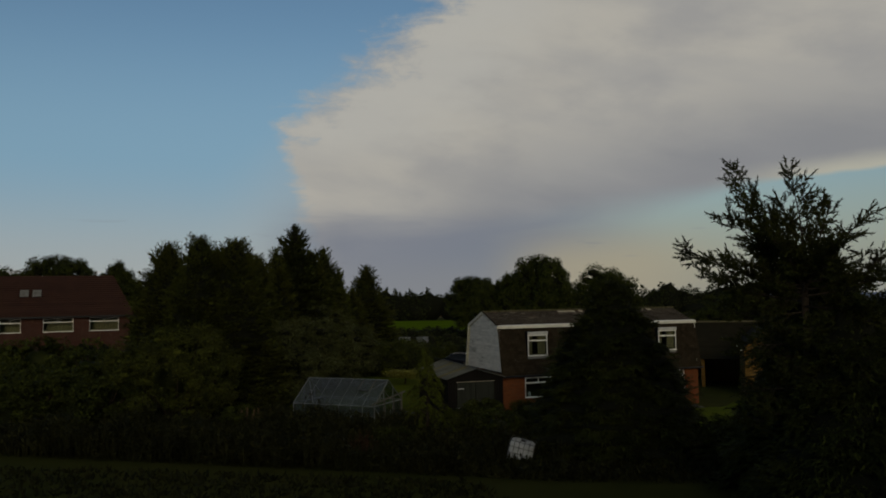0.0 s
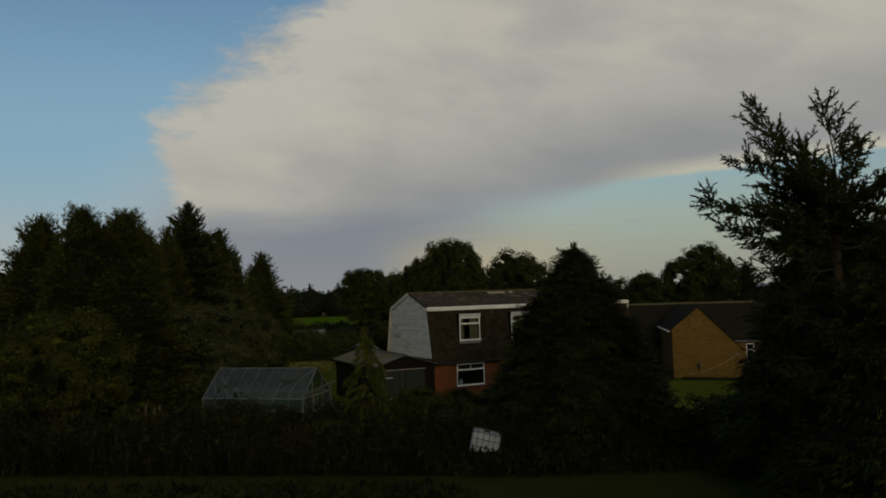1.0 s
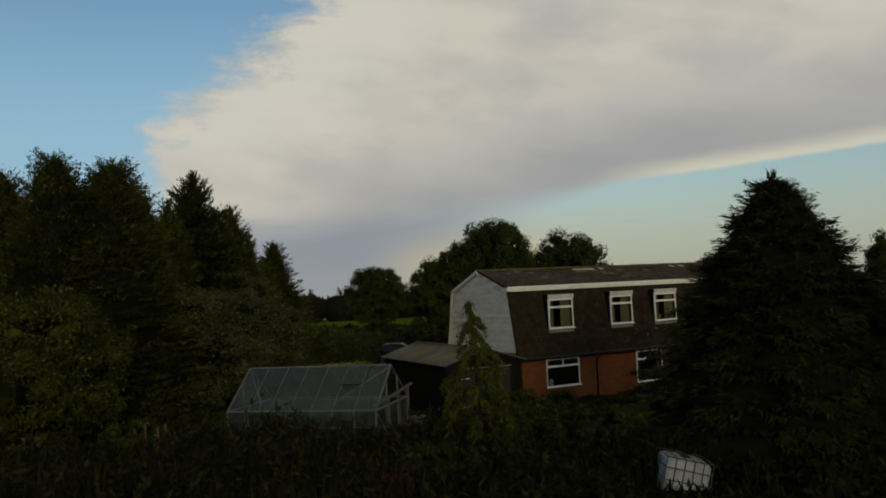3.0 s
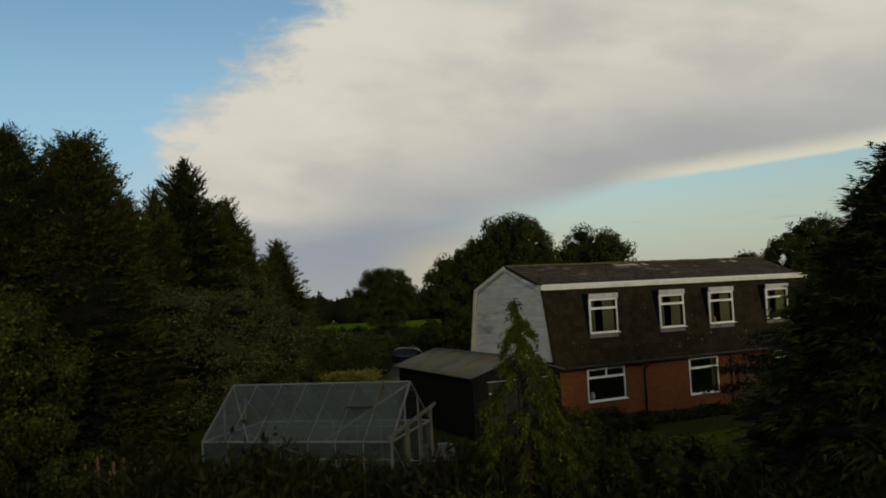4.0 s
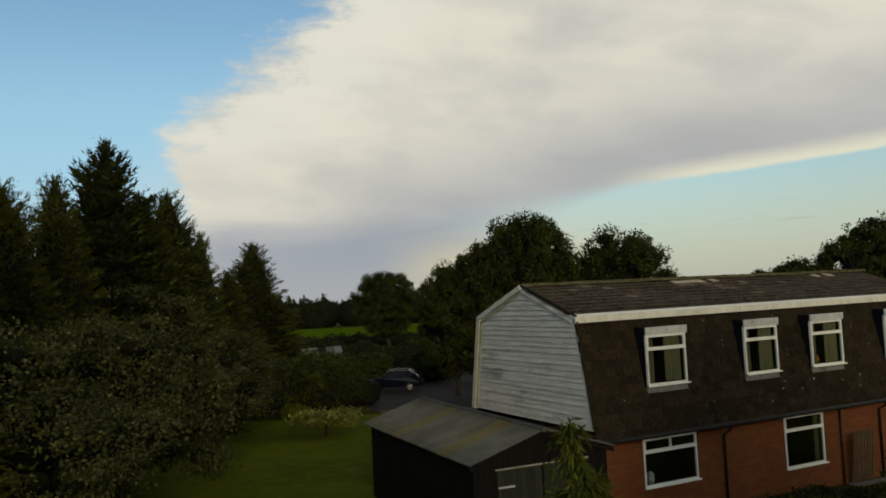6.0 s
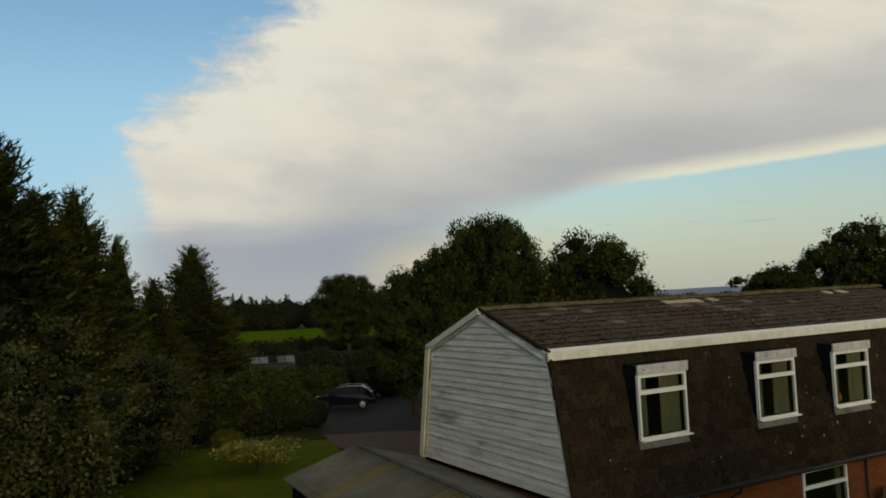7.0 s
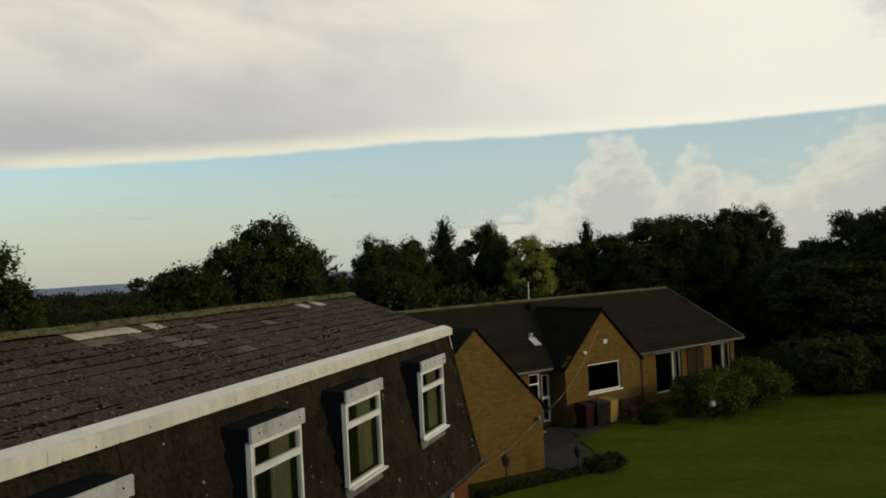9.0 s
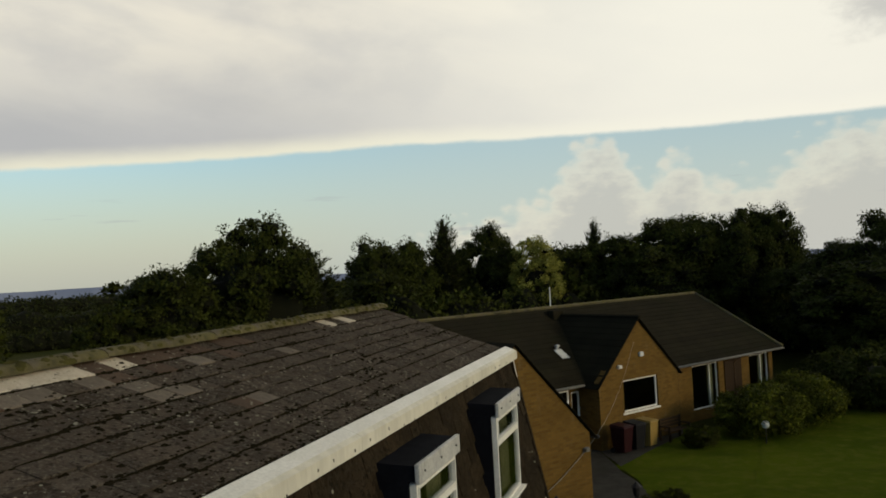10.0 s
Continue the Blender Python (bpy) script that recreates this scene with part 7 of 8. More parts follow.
# big spreading conifer before the house
cedar_near = conifer_meshes(52, 7.4, 4.35, 3000, LEAF_FIR, 1, 0.80, 0.0, 0.66, 40, 0.22, droop=0.70, full=0.86, slim=0.85, up=0.5, lumpy=1.35)
cedar = conifer_meshes(51, 7.4, 4.35, 1800, LEAF_FIR, 1, 0.80, 0.0, 0.90, 34, 0.22, droop=0.70, full=0.82, slim=0.80, up=0.5, lumpy=1.35)
plant("spreading_conifer", "broad dark conifer standing before the brick house", "conifer", cedar_near, 18.1, 28.8)


def weeping_meshes(seed, h, r, mat):
    """A young weeping conifer: nodding leader, arching boughs, hanging branchlets."""
    g = np.random.default_rng(seed)
    wood, arrays = Solid(), []

    def hang(q, way, long, m):
        t = np.linspace(0.0, 1.0, m)[:, None]
        way = np.array(tuple(way))
        c = np.array(tuple(q)) + way * long * t + np.array([0, 0, -0.35]) * long * t ** 2 + g.normal(0, 0.012, (m, 3))
        d = way * 0.6 + np.array([0, 0, -0.5]) + g.normal(0, 0.34, (m, 3))
        arrays.append(kites(c, d, g.normal(0, 1, (m, 3)), g.uniform(0.06, 0.13, m), g.uniform(0.014, 0.030, m)))

    wood.tube([(0, 0, -0.2), (0.05, 0, h * 0.5), (0.0, 0.03, h * 0.88), (-0.05, 0.0, h * 0.97), (-0.10, 0.0, h)], [0.09, 0.06, 0.028, 0.014, 0.005], 7)
    for i in range(110):
        hang((-0.0009 * i, 0, h * (0.78 + 0.002 * i)), Vector((g.normal(0, 0.55), g.normal(0, 0.55), -0.30)), g.uniform(0.12, 0.34) * (1.25 - 0.006 * i), 11)
    n = 64
    for i in range(n):
        f = (i + 0.5) / n
        z = h * (0.06 + 0.84 * f)
        a = i * 2.39996 + g.uniform(-0.4, 0.4)
        reach = (r * (1 - f) ** 0.95 + 0.16) * g.uniform(0.62, 1.18)
        o = Vector((math.cos(a), math.sin(a), 0))
        p = [Vector((0, 0, z)), Vector((0, 0, z + 0.20 * reach)) + o * reach * 0.4, Vector((0, 0, z + 0.10 * reach)) + o * reach * 0.75, Vector((0, 0, z - 0.18 * reach - 0.05)) + o * reach]
        wood.tube(p, [0.018, 0.012, 0.008, 0.003], 4)
        for k in range(int(9 + reach * 15)):
            s = g.uniform(0.22, 1.0) ** 0.7 * 2.999
            j = int(s)
            q = p[j].lerp(p[j + 1], s - j)
            side = Vector((-o.y, o.x, 0)) * g.normal(0, 0.45)
            hang(q, o * g.uniform(0.1, 0.7) + side + Vector((0, 0, g.uniform(-0.7, 0.0))), g.uniform(0.14, 0.40) * (0.6 + 0.4 * reach / r), 15)
    return mesh_of("trunk", wood.v, wood.f, BARK, True), crown_mesh("crown", arrays, [], mat)


plant("weeping_conifer", "young golden green weeping conifer before the shed", "conifer", weeping_meshes(61, 4.4, 1.45, LEAF_GOLD), 10.75, 31.9)


def larch_meshes(seed, mat):
    """An open larch: a trunk that forks into leaning leaders, long rising limbs, side limbs and spiky needled twigs."""
    g = np.random.default_rng(seed)
    wood, arrays = Solid(), []

    def twig(q, way, long):
        e = q + way * long + Vector((0, 0, 0.10 * long))
        wood.tube([q, e], [0.007, 0.002], 3)
        m = max(int(long * 60), 8)
        t = np.linspace(0.0, 1.0, m)[:, None]
        c = np.array(tuple(q)) * (1 - t) + np.array(tuple(e)) * t
        d = np.array(tuple(way)) * 0.9 + g.normal(0, 0.55, (m, 3))
        arrays.append(blades(c, d, g.normal(0, 1, (m, 3)), g.uniform(0.07, 0.14, m), g.uniform(0.030, 0.052, m)))

    def limb(a, b, sag, thick, depth, dense=1.0):
        a, b = Vector(a), Vector(b)
        run = (b - a).length
        d = (b - a).normalized()
        side = d.cross(Vector((0, 0, 1)))
        side = side.normalized() if side.length > 0.2 else Vector((1, 0, 0))
        top = side.cross(d)
        p = [a.lerp(b, s) - Vector((0, 0, sag * run * math.sin(math.pi * s) * (1 - 0.3 * s))) + side * (0.03 * run * math.sin(5 * s + seed)) for s in [k / 6 for k in range(7)]]
        wood.tube(p, [thick * (1 - 0.92 * k / 6) for k in range(7)], 5)
        count = int(run * (8.5 if depth else 16) * dense)
        for k in range(count):
            s = (0.10 + 0.88 * (k + g.random()) / count) * 6
            j = min(int(s), 5)
            q = p[j].lerp(p[j + 1], s - j)
            roll = g.uniform(0, 6.283)
            spread = side * math.cos(roll) + top * math.sin(roll) * 0.75
            way = (d * g.uniform(0.5, 1.0) + spread * g.uniform(0.6, 1.0)).normalized()
            if depth:
                long = (0.25 + 0.30 * run) * g.uniform(0.55, 1.0) * (1.1 - 0.13 * s)
                limb(q, q + way * long, 0.10, 0.012, 0, dense)
            else:
                twig(q, way, g.uniform(0.10, 0.26))
        twig(p[-2], d, 0.35)

    fork = Vector((0.0, 0.05, 7.0))
    wood.tube([(0, 0, -0.3), (0.05, 0, 3.5), fork], [0.20, 0.15, 0.09], 9)
    for end, lean in (((-1.35, 1.15, 10.7), 0.05), ((-0.75, -0.45, 10.25), 0.03), ((0.75, -0.35, 9.45), 0.02), ((0.1, 0.9, 9.6), 0.02)):
        limb(fork - Vector((0, 0, 0.3)), end, lean, 0.050, 1)
    # long low limbs and the shorter ones between them
    for z, end in ((6.9, (-3.3, 1.05, 8.05)), (6.7, (-2.3, 1.5, 7.3)), (7.0, (2.75, -1.1, 8.0)), (6.8, (2.5, -0.5, 7.5)), (7.2, (-1.9, -0.6, 8.6)), (7.3, (1.6, 0.9, 8.7)), (7.5, (-1.6, 1.6, 9.2)), (7.6, (1.3, -1.2, 9.0)), (7.1, (-0.6, -2.2, 8.2)), (7.0, (0.7, 2.4, 8.0)), (7.6, (-1.5, 0.3, 9.6)), (6.8, (-2.5, 0.2, 7.7)), (6.6, (1.9, -1.6, 7.4))):
        limb((0, 0, z), end, 0.07, 0.036, 1)
    for i in range(26):
        z = 2.4 + 4.3 * (i + 0.5) / 26
        a = i * 2.39996
        reach = g.uniform(1.6, 2.9)
        limb((0, 0, z), (reach * math.cos(a), reach * math.sin(a), z + g.uniform(-0.1, 0.5)), 0.06, 0.03, 1, 0.8)
    return mesh_of("trunk", wood.v, wood.f, BARK, True), crown_mesh("crown", arrays, [], mat)


larch = larch_meshes(71, LEAF_FIR)
plant("larch_tree", "tall open larch with bare reaching branches against the sky", "larch", larch, 17.75, 17.35, 0, 1.0, 0.97)
plant("spreading_conifer", "dense dark conifer beside the tall larch", "conifer", cedar, 20.8, 19.9, 110, 0.9, 1.10)
plant("spreading_conifer", "low dense dark conifer under the larch", "conifer", cedar, 18.6, 16.6, 210, 0.74, 0.92)

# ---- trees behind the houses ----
oak_a = broadleaf_meshes(81, 11.0, 4.9, 130, 370, LEAF_OAK, 0.175, 0.14, inside=CROWN_SHADE)
oak_b = broadleaf_meshes(82, 10.0, 3.6, 100, 340, LEAF_OAK, 0.17, 0.12, inside=CROWN_SHADE)
oak_c = broadleaf_meshes(83, 10.0, 4.4, 120, 340, LEAF_OAK, 0.175, 0.08, inside=CROWN_SHADE)
oak_d = broadleaf_meshes(84, 9.0, 3.2, 90, 320, LEAF_OAK, 0.17, 0.10, inside=CROWN_SHADE)
spruce = conifer_meshes(85, 10.0, 2.6, 650, LEAF_FIR, 1, 0.8, 0.25, 0.95, 20, 0.35)
TREES_NORTH = [(oak_a, "oak_tree", 34.8, 69.8, 11.7, 0.68, 0), (oak_d, "oak_tree", 32.3, 71.4, 10.1, 0.74, 40), (oak_d, "oak_tree", 30.7, 72.8, 8.9, 0.70, 200), (oak_b, "oak_tree", 41.0, 68.4, 10.9, 1.0, 100), (oak_d, "oak_tree", 36.8, 67.5, 8.0, 1.1, 10), (oak_c, "oak_tree", 61.3, 65.5, 11.9, 1.0, 0), (oak_d, "oak_tree", 55.5, 67.5, 8.9, 1.05, 70), (oak_d, "oak_tree", 53.0, 68.0, 6.9, 0.7, 170), (spruce, "spruce_tree", 66.4, 64.0, 9.4, 1.45, 0)]
TREES_EAST = [(oak_b, "oak_tree", 74.8, 62.6, 9.7, 0.75, 30), (oak_d, "oak_tree", 77.8, 61.0, 9.5, 0.8, 200), (spruce, "spruce_tree", 79.4, 58.9, 10.3, 1.2, 90), (oak_c, "oak_tree", 83.2, 56.3, 10.5, 0.8, 300), (oak_d, "oak_tree", 72.5, 62.0, 7.4, 1.2, 33), (spruce, "spruce_tree", 86.6, 48.0, 9.8, 0.8, 60), (oak_d, "oak_tree", 86.0, 46.5, 9.2, 1.0, 80), (oak_d, "oak_tree", 85.0, 50.0, 8.7, 1.05, 140), (oak_a, "oak_tree", 88.5, 41.2, 10.3, 1.0, 120), (oak_c, "oak_tree", 87.0, 36.6, 10.5, 0.9, 20), (oak_b, "oak_tree", 88.0, 34.2, 10.6, 0.75, 210)]
TREES_FAR = [(oak_d, "oak_tree", 84.0, 43.5, 8.0, 1.3, 10), (oak_c, "oak_tree", 80.0, 31.0, 7.5, 1.0, 50), (oak_a, "oak_tree", 77.0, 26.6, 9.2, 0.8, 66), (oak_b, "oak_tree", 73.0, 24.0, 8.6, 1.3, 0), (oak_d, "oak_tree", 71.5, 29.5, 6.4, 1.5, 90), (oak_a, "oak_tree", 66.7, 171.0, 15.8, 1.3, 0), (oak_c, "oak_tree", -6.0, 108.0, 12.4, 0.9, 0), (oak_a, "oak_tree", -13.5, 116.0, 14.0, 1.1, 30), (oak_b, "oak_tree", -19.0, 117.0, 12.6, 1.1, 130), (oak_c, "oak_tree", -22.0, 112.0, 12.0, 1.0, 90), (spruce, "spruce_tree", 2.0, 86.0, 9.8, 1.0, 0)]
for meshes, kind, x, y, h, wide, turn in TREES_NORTH + TREES_EAST + TREES_FAR:
    nominal = 11.0 if meshes is oak_a else 9.0 if meshes is oak_d else 10.0
    h *= 1.14 if x > 65 and y < 63 else 1.0
    plant(kind, "dark spreading broadleaf tree in full leaf behind the houses" if kind == "oak_tree" else "dark pointed conifer among the broadleaf trees", "tree" if kind == "oak_tree" else "conifer", meshes, x, y, turn, wide, h / nominal, "trees behind the houses")
plant("pale_tree", "pale yellow-green feathery tree behind the bungalow", "tree", broadleaf_meshes(91, 10.0, 2.2, 80, 380, LEAF_PALE, 0.12, 0.1, 1.0, 1.5, CROWN_SHADE, kites, 1.7), 79.5, 51.6, 0, 0.95, 1.03)

# ---- shrubs and hedges ----
shrub_a = broadleaf_meshes(101, 1.6, 1.2, 50, 130, LEAF_SHRUB, 0.095, 0.0)
shrub_b = broadleaf_meshes(102, 2.2, 1.5, 60, 115, LEAF_OAK, 0.115, 0.0)
shrub_c = broadleaf_meshes(103, 1.5, 1.3, 70, 230, LEAF_BRIGHT, 0.080, 0.0)
SHRUBS_SOUTH = [(shrub_c, 53.9, 37.9, 1.42, "yellow-green"), (shrub_c, 56.5, 36.2, 1.5, "yellow-green"), (shrub_a, 58.9, 36.0, 1.25, "green"), (shrub_b, 59.6, 32.2, 1.35, "dark green"), (shrub_b, 60.8, 29.2, 1.4, "dark green"), (shrub_b, 62.4, 26.0, 1.5, "dark green"), (shrub_a, 51.6, 40.2, 0.62, "green"), (shrub_a, 60.6, 34.8, 1.2, "green"), (shrub_b, 64.0, 33.5, 1.2, "dark green"), (shrub_b, 67.0, 31.5, 1.3, "dark green"), (shrub_a, 42.0, 41.4, 0.42, "green"), (shrub_a, 42.6, 41.0, 0.4, "green"), (shrub_b, 17.2, 40.6, 0.5, "dark green"), (shrub_b, 18.9, 39.8, 0.5, "dark green"), (shrub_b, 15.6, 37.4, 0.72, "dark green"), (shrub_a, 20.9, 40.6, 0.45, "dark green"), (shrub_a, 13.2, 34.2, 1.0, "dark green"), (shrub_b, 23.4, 25.4, 0.95, "dark green"), (shrub_b, 21.6, 26.0, 0.85, "dark green"), (shrub_b, 24.6, 28.0, 0.7, "dark green")]
SHRUBS_NORTH = [(shrub_b, 13.9, 31.5, 0.8, "dark green"), (shrub_b, 9.0, 30.6, 0.6, "dark green"), (shrub_c, 18.9, 68.6, 0.58, "yellow-green"), (shrub_b, 20.2, 72.6, 1.6, "dark green"), (shrub_b, 22.3, 74.5, 1.5, "dark green"), (shrub_b, 23.6, 79.0, 1.5, "dark green"), (shrub_a, 25.6, 84.0, 1.3, "dark green"), (shrub_b, 30.0, 86.0, 1.2, "dark green"), (shrub_b, 34.0, 84.0, 1.3, "dark green"), (shrub_b, 38.0, 80.0, 1.5, "dark green"), (shrub_b, 3.6, 38.6, 0.7, "dark green"), (shrub_b, 2.0, 44.5, 1.2, "dark green"), (shrub_b, -3.0, 45.0, 1.3, "dark green"), (shrub_b, -6.5, 47.0, 1.4, "dark green"), (shrub_b, -10.0, 50.0, 1.5, "dark green"), (shrub_b, -14.0, 54.0, 1.7, "dark green"), (shrub_b, -5.0, 60.0, 1.6, "dark green"), (shrub_b, -9.0, 66.0, 1.9, "dark green"), (shrub_b, -13.5, 68.0, 1.9, "dark green"), (shrub_b, -17.5, 68.0, 1.8, "dark green")]
for i, (meshes, x, y, size, tint) in enumerate(SHRUBS_SOUTH + SHRUBS_NORTH):
    plant("garden_shrub", tint + " rounded leafy shrub in the garden", "shrub", meshes, x, y, i * 47.0, size, None, "garden shrubs")


def flat_shrub_meshes(seed):
    """A tabletop shrub: short stem and flat layers of pale sprays."""
    g = np.random.default_rng(seed)
    wood, arrays = Solid(), []
    wood.tube([(0, 0, -0.1), (0.1, 0, 0.5), (-0.05, 0.05, 1.0)], [0.09, 0.07, 0.05], 7)
    for i in range(26):
        a, z = i * 2.4, 0.68 + 0.62 * g.random()
        reach = g.uniform(0.8, 2.0) * (1.15 - 0.35 * z / 1.3)
        e = Vector((math.cos(a) * reach, math.sin(a) * reach, z + g.uniform(0, 0.2)))
        wood.tube([(0, 0, 0.7), e * 0.5 + Vector((0, 0, 0.35)), e], [0.03, 0.02, 0.006], 4)
        m = 420
        t = g.uniform(0.3, 1.05, m)[:, None]
        c = np.array([0, 0, 0.85]) * (1 - t) + np.array(tuple(e)) * t + g.normal(0, 1, (m, 3)) * np.array([0.26, 0.26, 0.085])
        arrays.append(kites(c, g.normal(0, 1, (m, 3)) * np.array([1, 1, 0.25]), g.normal(0, 0.35, (m, 3)) + np.array([0, 0, 1]), g.uniform(0.12, 0.3, m), g.uniform(0.06, 0.14, m)))
    return mesh_of("trunk", wood.v, wood.f, BARK, True), crown_mesh("crown", arrays, [], LEAF_PALE)


plant("flat_topped_shrub", "pale green flat-topped shrub alone on the lawn", "shrub", flat_shrub_meshes(7), 18.3, 61.6, 0, 0.85, 0.80)


def hedge(name, label, a, b, high, deep, mat, seed, density=70, leaf=0.3):
    """A run of hedge between two points: one crown of small leaves round a knobbly core."""
    g = np.random.default_rng(seed)
    a, b = np.array(a), np.array(b)
    run = np.linalg.norm(b - a)
    n = int(run * density)
    t = g.random(n)
    side = g.uniform(-1, 1, n)
    bumpy = np.array([0.8 + 0.35 * noise.noise(Vector((v * run * 0.35, seed * 3.1, 0))) + 0.15 * noise.noise(Vector((v * run * 1.3, seed, 5))) for v in t])
    up = np.where(g.random(n) < 0.5, np.sqrt(np.maximum(1 - side ** 2, 0)), g.random(n)) * high * bumpy * 0.95
    nx = np.array([-(b - a)[1], (b - a)[0]]) / run
    xy = a + (b - a) * t[:, None] + nx * (side * deep / 2)[:, None]
    z = np.array([ground_height(x, y) for x, y in xy]) + up
    c = np.concatenate([xy, z[:, None]], axis=1)
    d = g.normal(0, 1, (n, 3)) + np.array([0, 0, 0.2])
    nn = np.concatenate([nx[None, :] * side[:, None], np.full((n, 1), 0.8)], axis=1) + g.normal(0, 0.5, (n, 3))
    L = leaf * g.uniform(0.6, 1.3, n)
    cores = []
    k = max(int(run / (deep * 0.45)), 2)
    for i in range(k + 1):
        p = a + (b - a) * i / k
        q = 0.8 + 0.35 * noise.noise(Vector((i / k * run * 0.35, seed * 3.1, 0)))
        cores.append(lump(seed + i, (p[0], p[1], ground_height(*p) + high * q * 0.40), deep * 0.46, (1, 1, high * q / deep * 1.05), 0.45, 2))
    return tagged(new(name, crown_mesh(name, [kites(c, d, nn, L, L * 0.6)], cores, mat, CROWN_SHADE)), label, "hedge", kind="stuff")


hedge("hedge", "dark field hedge across the drive", (18, 97), (60, 92), 2.0, 2.2, LEAF_FAR, 1, 260, 0.24)
hedge("hedge", "dark field hedge", (38, 214), (130, 190), 4.0, 5.0, LEAF_FAR, 2, 90, 0.5)
hedge("hedge", "tall dark field hedge", (34, 135), (75, 128), 3.2, 3.5, LEAF_FAR, 16, 200, 0.36)
hedge("far_trees", "line of far trees on the horizon", (60, 640), (196, 605), 28.0, 26.0, LEAF_FAR, 3, 110, 1.5)
hedge("far_trees", "line of far trees on the horizon", (214, 600), (420, 500), 28.0, 26.0, LEAF_FAR, 4, 80, 1.6)
hedge("far_trees", "line of far trees on the horizon", (-60, 560), (70, 640), 28.0, 26.0, LEAF_FAR, 14, 110, 1.5)
hedge("far_trees", "line of far trees on the horizon", (200, 1180), (520, 1080), 30.0, 40.0, LEAF_FAR, 15, 22, 3.0)
hedge("far_trees", "line of far trees on the horizon", (380, 510), (900, 330), 13.0, 30.0, LEAF_FAR, 5, 30, 2.0)
hedge("far_trees", "line of far trees on the horizon", (380, 260), (560, -100), 13.0, 24.0, LEAF_FAR, 6, 35, 1.8)
hedge("hedge", "dark hedge beside the field", (100, 170), (170, 120), 4.0, 5.0, LEAF_FAR, 7, 90, 0.6)
hedge("far_trees", "scattered far trees among the fields", (150, 262), (300, 150), 8.0, 14.0, LEAF_FAR, 24, 70, 0.9)
hedge("hedge", "dark wood edge behind the bungalow", (62, 66), (93, 38), 7.0, 4.5, LEAF_OAK, 8, 300, 0.34)
hedge("hedge", "dark wood edge beside the lawn", (92, 38), (72, 18), 5.0, 4.0, LEAF_OAK, 9, 160, 0.4)
hedge("hedge", "low hedge before the neighbour's house", (-30, 69), (3, 71), 3.6, 2.5, LEAF_OAK, 10, 160, 0.3)
hedge("hedge", "tall dark hedge beside the back lawn", (14.5, 70.5), (24.0, 72.5), 2.9, 2.6, LEAF_OAK, 11, 1500, 0.12)
hedge("hedge", "hedge behind the house", (42, 62), (60, 60), 3.2, 2.5, LEAF_OAK, 12, 180, 0.3)

hedge("hedge", "low ragged planting along the brick front wall", (19.6, 41.6), (25.6, 41.9), 0.45, 1.0, LEAF_SHRUB, 22, 900, 0.09)
hedge("hedge", "low ragged planting along the brick front wall", (25.9, 41.7), (30.6, 41.3), 0.20, 0.7, LEAF_SHRUB, 23, 800, 0.09)
hedge("hedge", "low dark planting along the garage wall", (38.3, 44.2), (42.3, 41.4), 0.28, 0.55, LEAF_OAK, 13, 320, 0.10)
# unseen row behind the camera, added to hold low sun off the foreground
hedge("far_trees", "unseen belt of tall trees added to shade the gardens from the south", (-75, -24), (110, -30), 16.5, 9.0, LEAF_FAR, 21, 60, 0.9)
# bright and stubble fields beyond the hedges
FIELD = worn("bright_pasture", (0.066, 0.112, 0.005), (0.088, 0.130, 0.008), 0.03, 0.98, 0, 3.0, 0.3, spec=0.0)
STUBBLE = worn("ripe_stubble", (0.42, 0.30, 0.12), (0.36, 0.26, 0.11), 0.05, 0.95, 0, 3.0, 0.3)
patch("ground", "bright green pasture beyond the hedge", "field", (46, 235), (125, 215), (262, 505), (120, 590), FIELD, 0.25, 22, 3.0)
patch("ground", "small ripe yellow field far off", "field", (232, 735), (262, 725), (375, 1060), (335, 1075), STUBBLE, 0.4, 22, 3.0)

# ---- tall weeds between the lawn and the greenhouse ----
def weed_band(seed, rows):
    """Loose upright stalks with side leaves, scattered over four-sided plots."""
    g = np.random.default_rng(seed)
    out = []
    for (ax, ay), (bx, by), (cx, cy), (dx, dy), m, tall in rows:
        s, t = g.random(m), g.random(m)
        x = (ax * (1 - t) + bx * t) * (1 - s) + (dx * (1 - t) + cx * t) * s
        y = (ay * (1 - t) + by * t) * (1 - s) + (dy * (1 - t) + cy * t) * s
        z = np.array([ground_height(p, q) for p, q in zip(x, y)])
        clump = np.array([0.72 + 0.5 * noise.noise(Vector((p * 0.55, q * 0.55, seed))) for p, q in zip(x, y)])
        h = tall * clump * g.uniform(0.55, 1.15, m) * np.where(np.hypot(x - 12.4, y - 26.1) < 1.9, 0.42, 1.0)
        foot = np.stack([x, y, z - 0.03], axis=1)
        lean = g.normal(0, 0.12, (m, 3)) + np.array([0, 0, 1.0])
        out.append(kites(foot, lean, g.normal(0, 1, (m, 3)) * np.array([1, 1, 0.1]), h, g.uniform(0.03, 0.09, m)))
        for k in range(3):
            f = g.uniform(0.25, 0.98, m)
            c = foot + lean * (h * f)[:, None]
            out.append(kites(c, g.normal(0, 0.8, (m, 3)) + np.array([0, 0, 0.5]), g.normal(0, 1, (m, 3)), g.uniform(0.12, 0.34, m), g.uniform(0.04, 0.11, m)))
    return crown_mesh("tall_weeds", out, [], WEED)


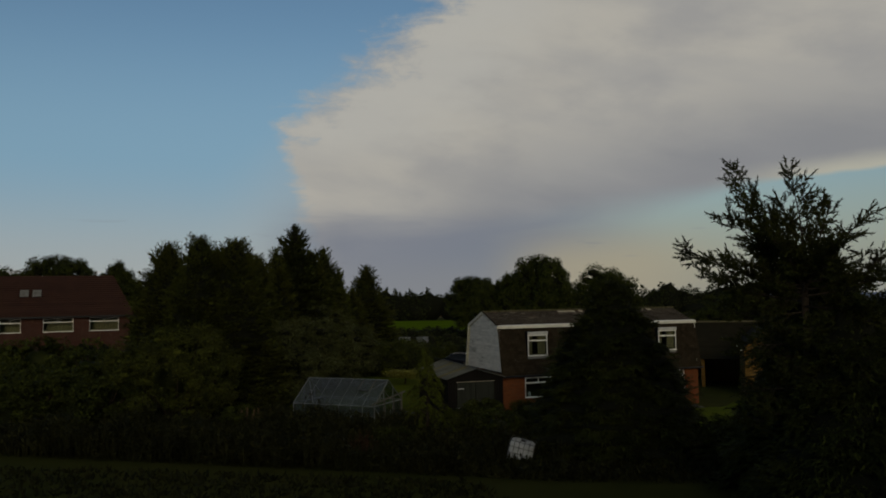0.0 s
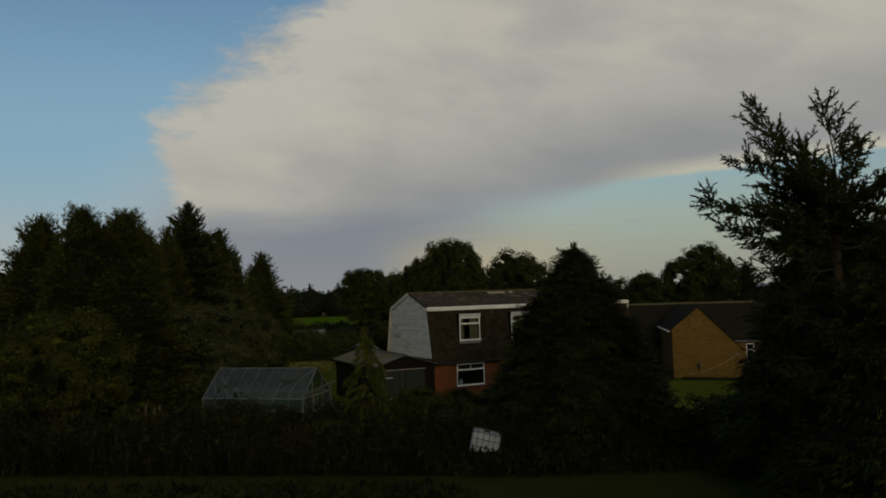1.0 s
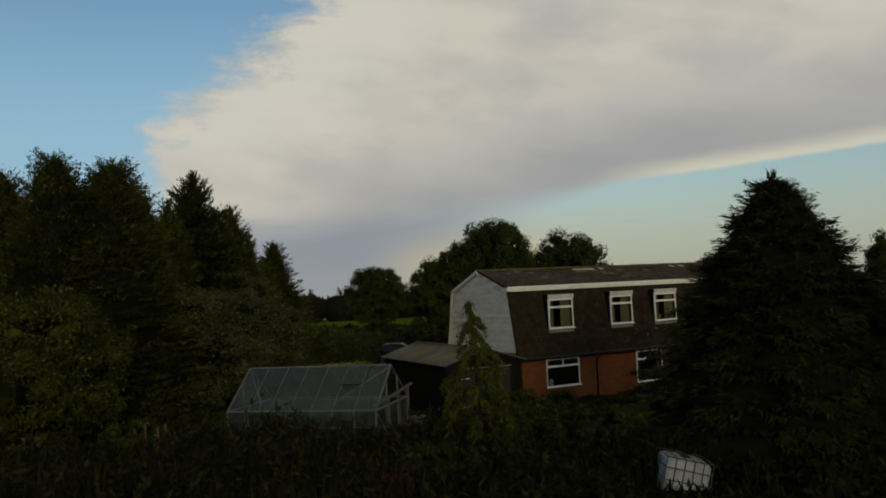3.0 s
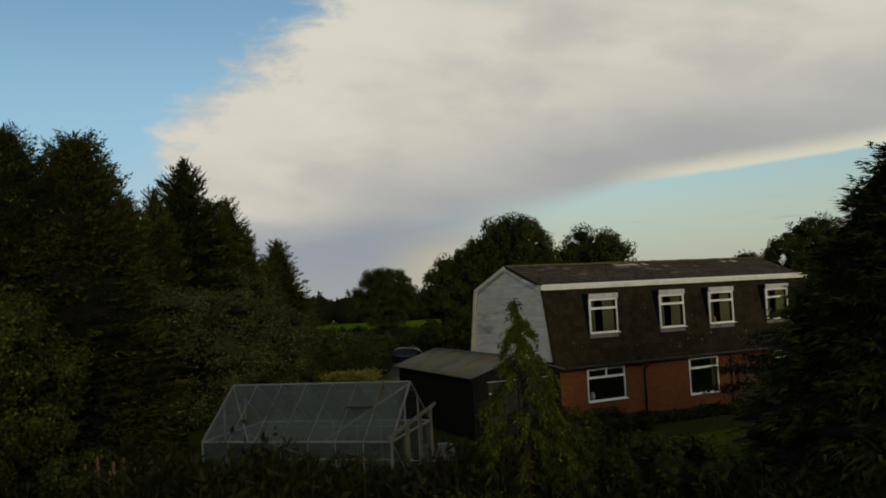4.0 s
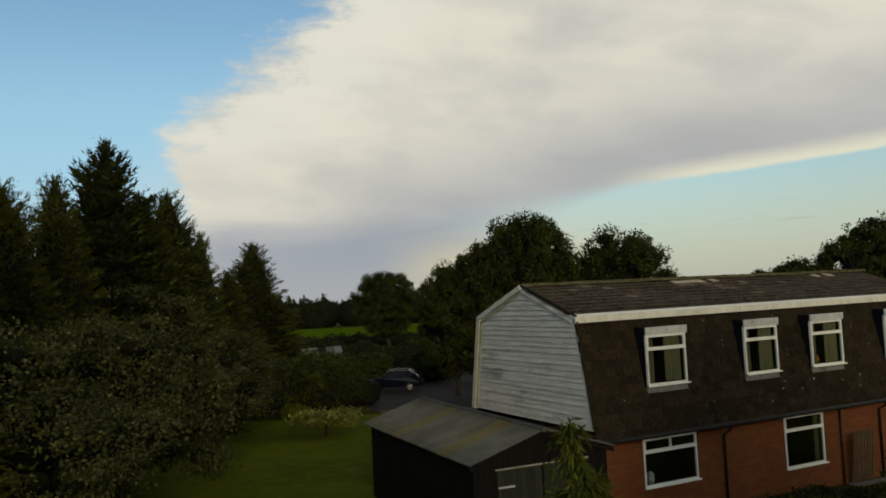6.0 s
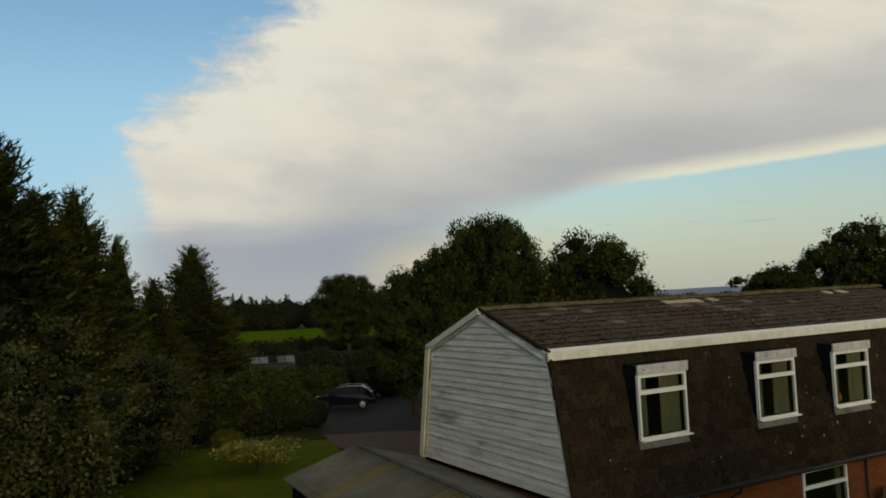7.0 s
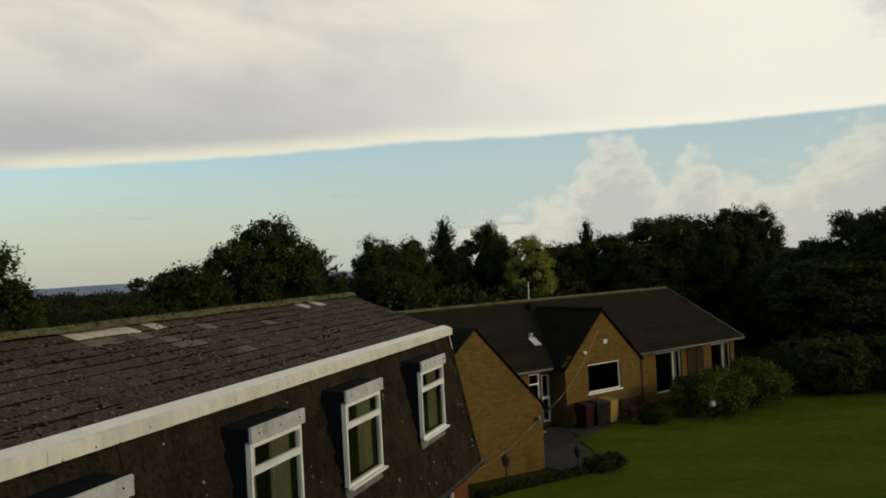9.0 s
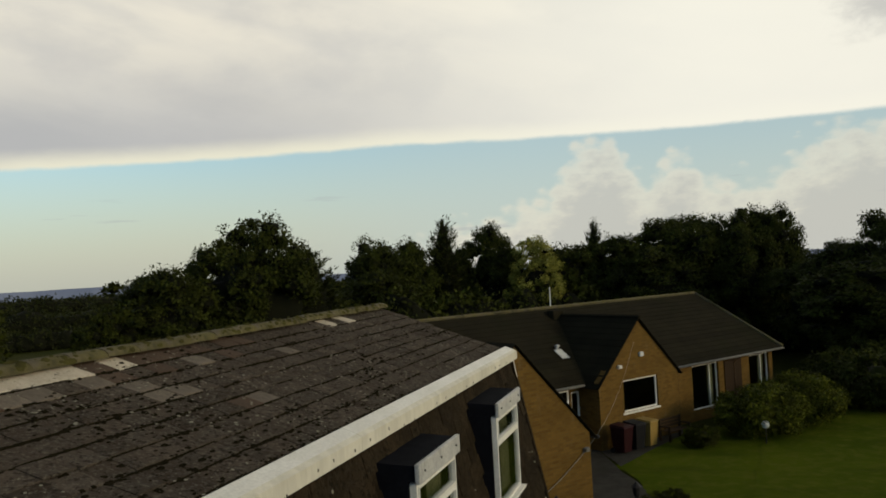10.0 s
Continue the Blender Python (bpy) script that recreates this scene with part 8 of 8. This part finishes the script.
PLOTS = [((3.2, 35.6), (9.6, 30.6), (10.6, 33.0), (5.2, 37.2), 3400, 1.75), ((-16, 41), (-6, 35.2), (-3.5, 38.6), (-13, 45.5), 2700, 1.35), ((-6, 35.2), (6.0, 28.2), (7.8, 33.6), (-3.5, 38.8), 7000, 1.55), ((6.0, 28.2), (13.5, 24.0), (16, 30.5), (8.2, 34.0), 5200, 1.2), ((-3, 38.5), (5, 37), (6.2, 41), (-2, 43.5), 2600, 1.0), ((10.5, 33.5), (16, 31), (18, 38), (12.5, 40.5), 2600, 0.7)]
tagged(new("tall_weeds", weed_band(5, PLOTS)), "dense band of tall dark weeds and nettles", "weeds", kind="stuff")
tagged(new("rough_grass", weed_band(8, [((13.5, 24), (24, 20), (27, 34), (16, 31), 5200, 0.42), ((-16, 17), (11, 15), (10, 25.2), (-13, 36), 7000, 0.10)])), "rough dim grass round the trees", "grass", kind="stuff")
# garden stakes by the greenhouse
rng = random.Random(8)
for i in range(17):
    f = i / 16
    x, y = 3.4 + 2.1 * f + rng.uniform(-0.05, 0.05), 38.4 - 2.0 * f + rng.uniform(-0.05, 0.05)
    st = thing("garden_stake", "thin weathered garden stake in the weeds", "stake", pose(x, y, ground_height(x, y), rng.uniform(-4, 4), rng.uniform(-4, 4), 0), "stakes beside the greenhouse")
    part("stake", Solid().soft(-0.03, 0.03, -0.015, 0.015, -0.15, rng.uniform(1.0, 1.35), 0.006), BROWN_WOOD, st)

patch("pavement", "pale flagstones under the house windows", "patio", (27.3, 41.0), (31.5, 40.6), (31.8, 42.7), (27.5, 42.7), STONE, 0.04, 6, 0.1)
panel = thing("slatted_panel", "brown slatted wooden panel leaning on the brick wall", "fence panel", pose(27.75, 42.72, ground_height(28, 42.7) + 0.04, 6))
for i in range(8):
    part("slat", Solid().soft(0.02 + i * 0.12, 0.11 + i * 0.12, 0.0, 0.02, 0.0, 1.45, 0.004), BROWN_WOOD, panel)
for z in (0.25, 1.15):
    part("rail", Solid().box(0, 0.98, 0.022, 0.05, z, z + 0.08), BROWN_WOOD, panel)


# rusty docks among the weeds, and a pale plank lying in the grass
def dock_mesh(seed, mat):
    g = np.random.default_rng(seed)
    out = []
    for k in range(46):
        x, y, h = g.normal(0, 0.28), g.normal(0, 0.28), g.uniform(0.7, 1.25)
        lean = np.array([g.normal(0, 0.10), g.normal(0, 0.10), 1.0])
        m = 40
        t = g.uniform(0.25, 1.0, m)[:, None]
        c = np.array([x, y, 0]) + lean * h * t + g.normal(0, 0.02, (m, 3))
        out.append(kites(c, g.normal(0, 0.5, (m, 3)) + np.array([0, 0, 0.5]), g.normal(0, 1, (m, 3)), g.uniform(0.04, 0.10, m), g.uniform(0.02, 0.05, m)))
        out.append(kites(np.array([[x, y, -0.05]]), lean[None, :], g.normal(0, 1, (1, 3)), np.array([h]), np.array([0.02])))
    return crown_mesh("dock_stems", out, [], mat)


RUST_SEED = worn("rusty_seed_head", (0.048, 0.024, 0.011), (0.030, 0.015, 0.008), 8, 0.95, 0, 40, 0.2)
docks = new("dock_clump", dock_mesh(12, RUST_SEED))
docks.matrix_world = pose(7.3, 29.2, ground_height(7.3, 29.2))
tagged(docks, "clump of rusty brown seeding docks among the weeds", "weeds", kind="stuff")
board = thing("plank", "pale weathered plank lying in the rough grass", "plank", pose(13.2, 30.6, ground_height(13.2, 30.6) + 0.34, 3, 2, -40))
part("board", Solid().soft(-0.45, 0.45, -0.07, 0.07, 0, 0.03, 0.006), PALE_WOOD, board)
for x in (-0.36, 0.36):
    part("block", Solid().soft(x - 0.05, x + 0.05, -0.06, 0.06, -0.36, -0.001, 0.005), GREY_WOOD, board)
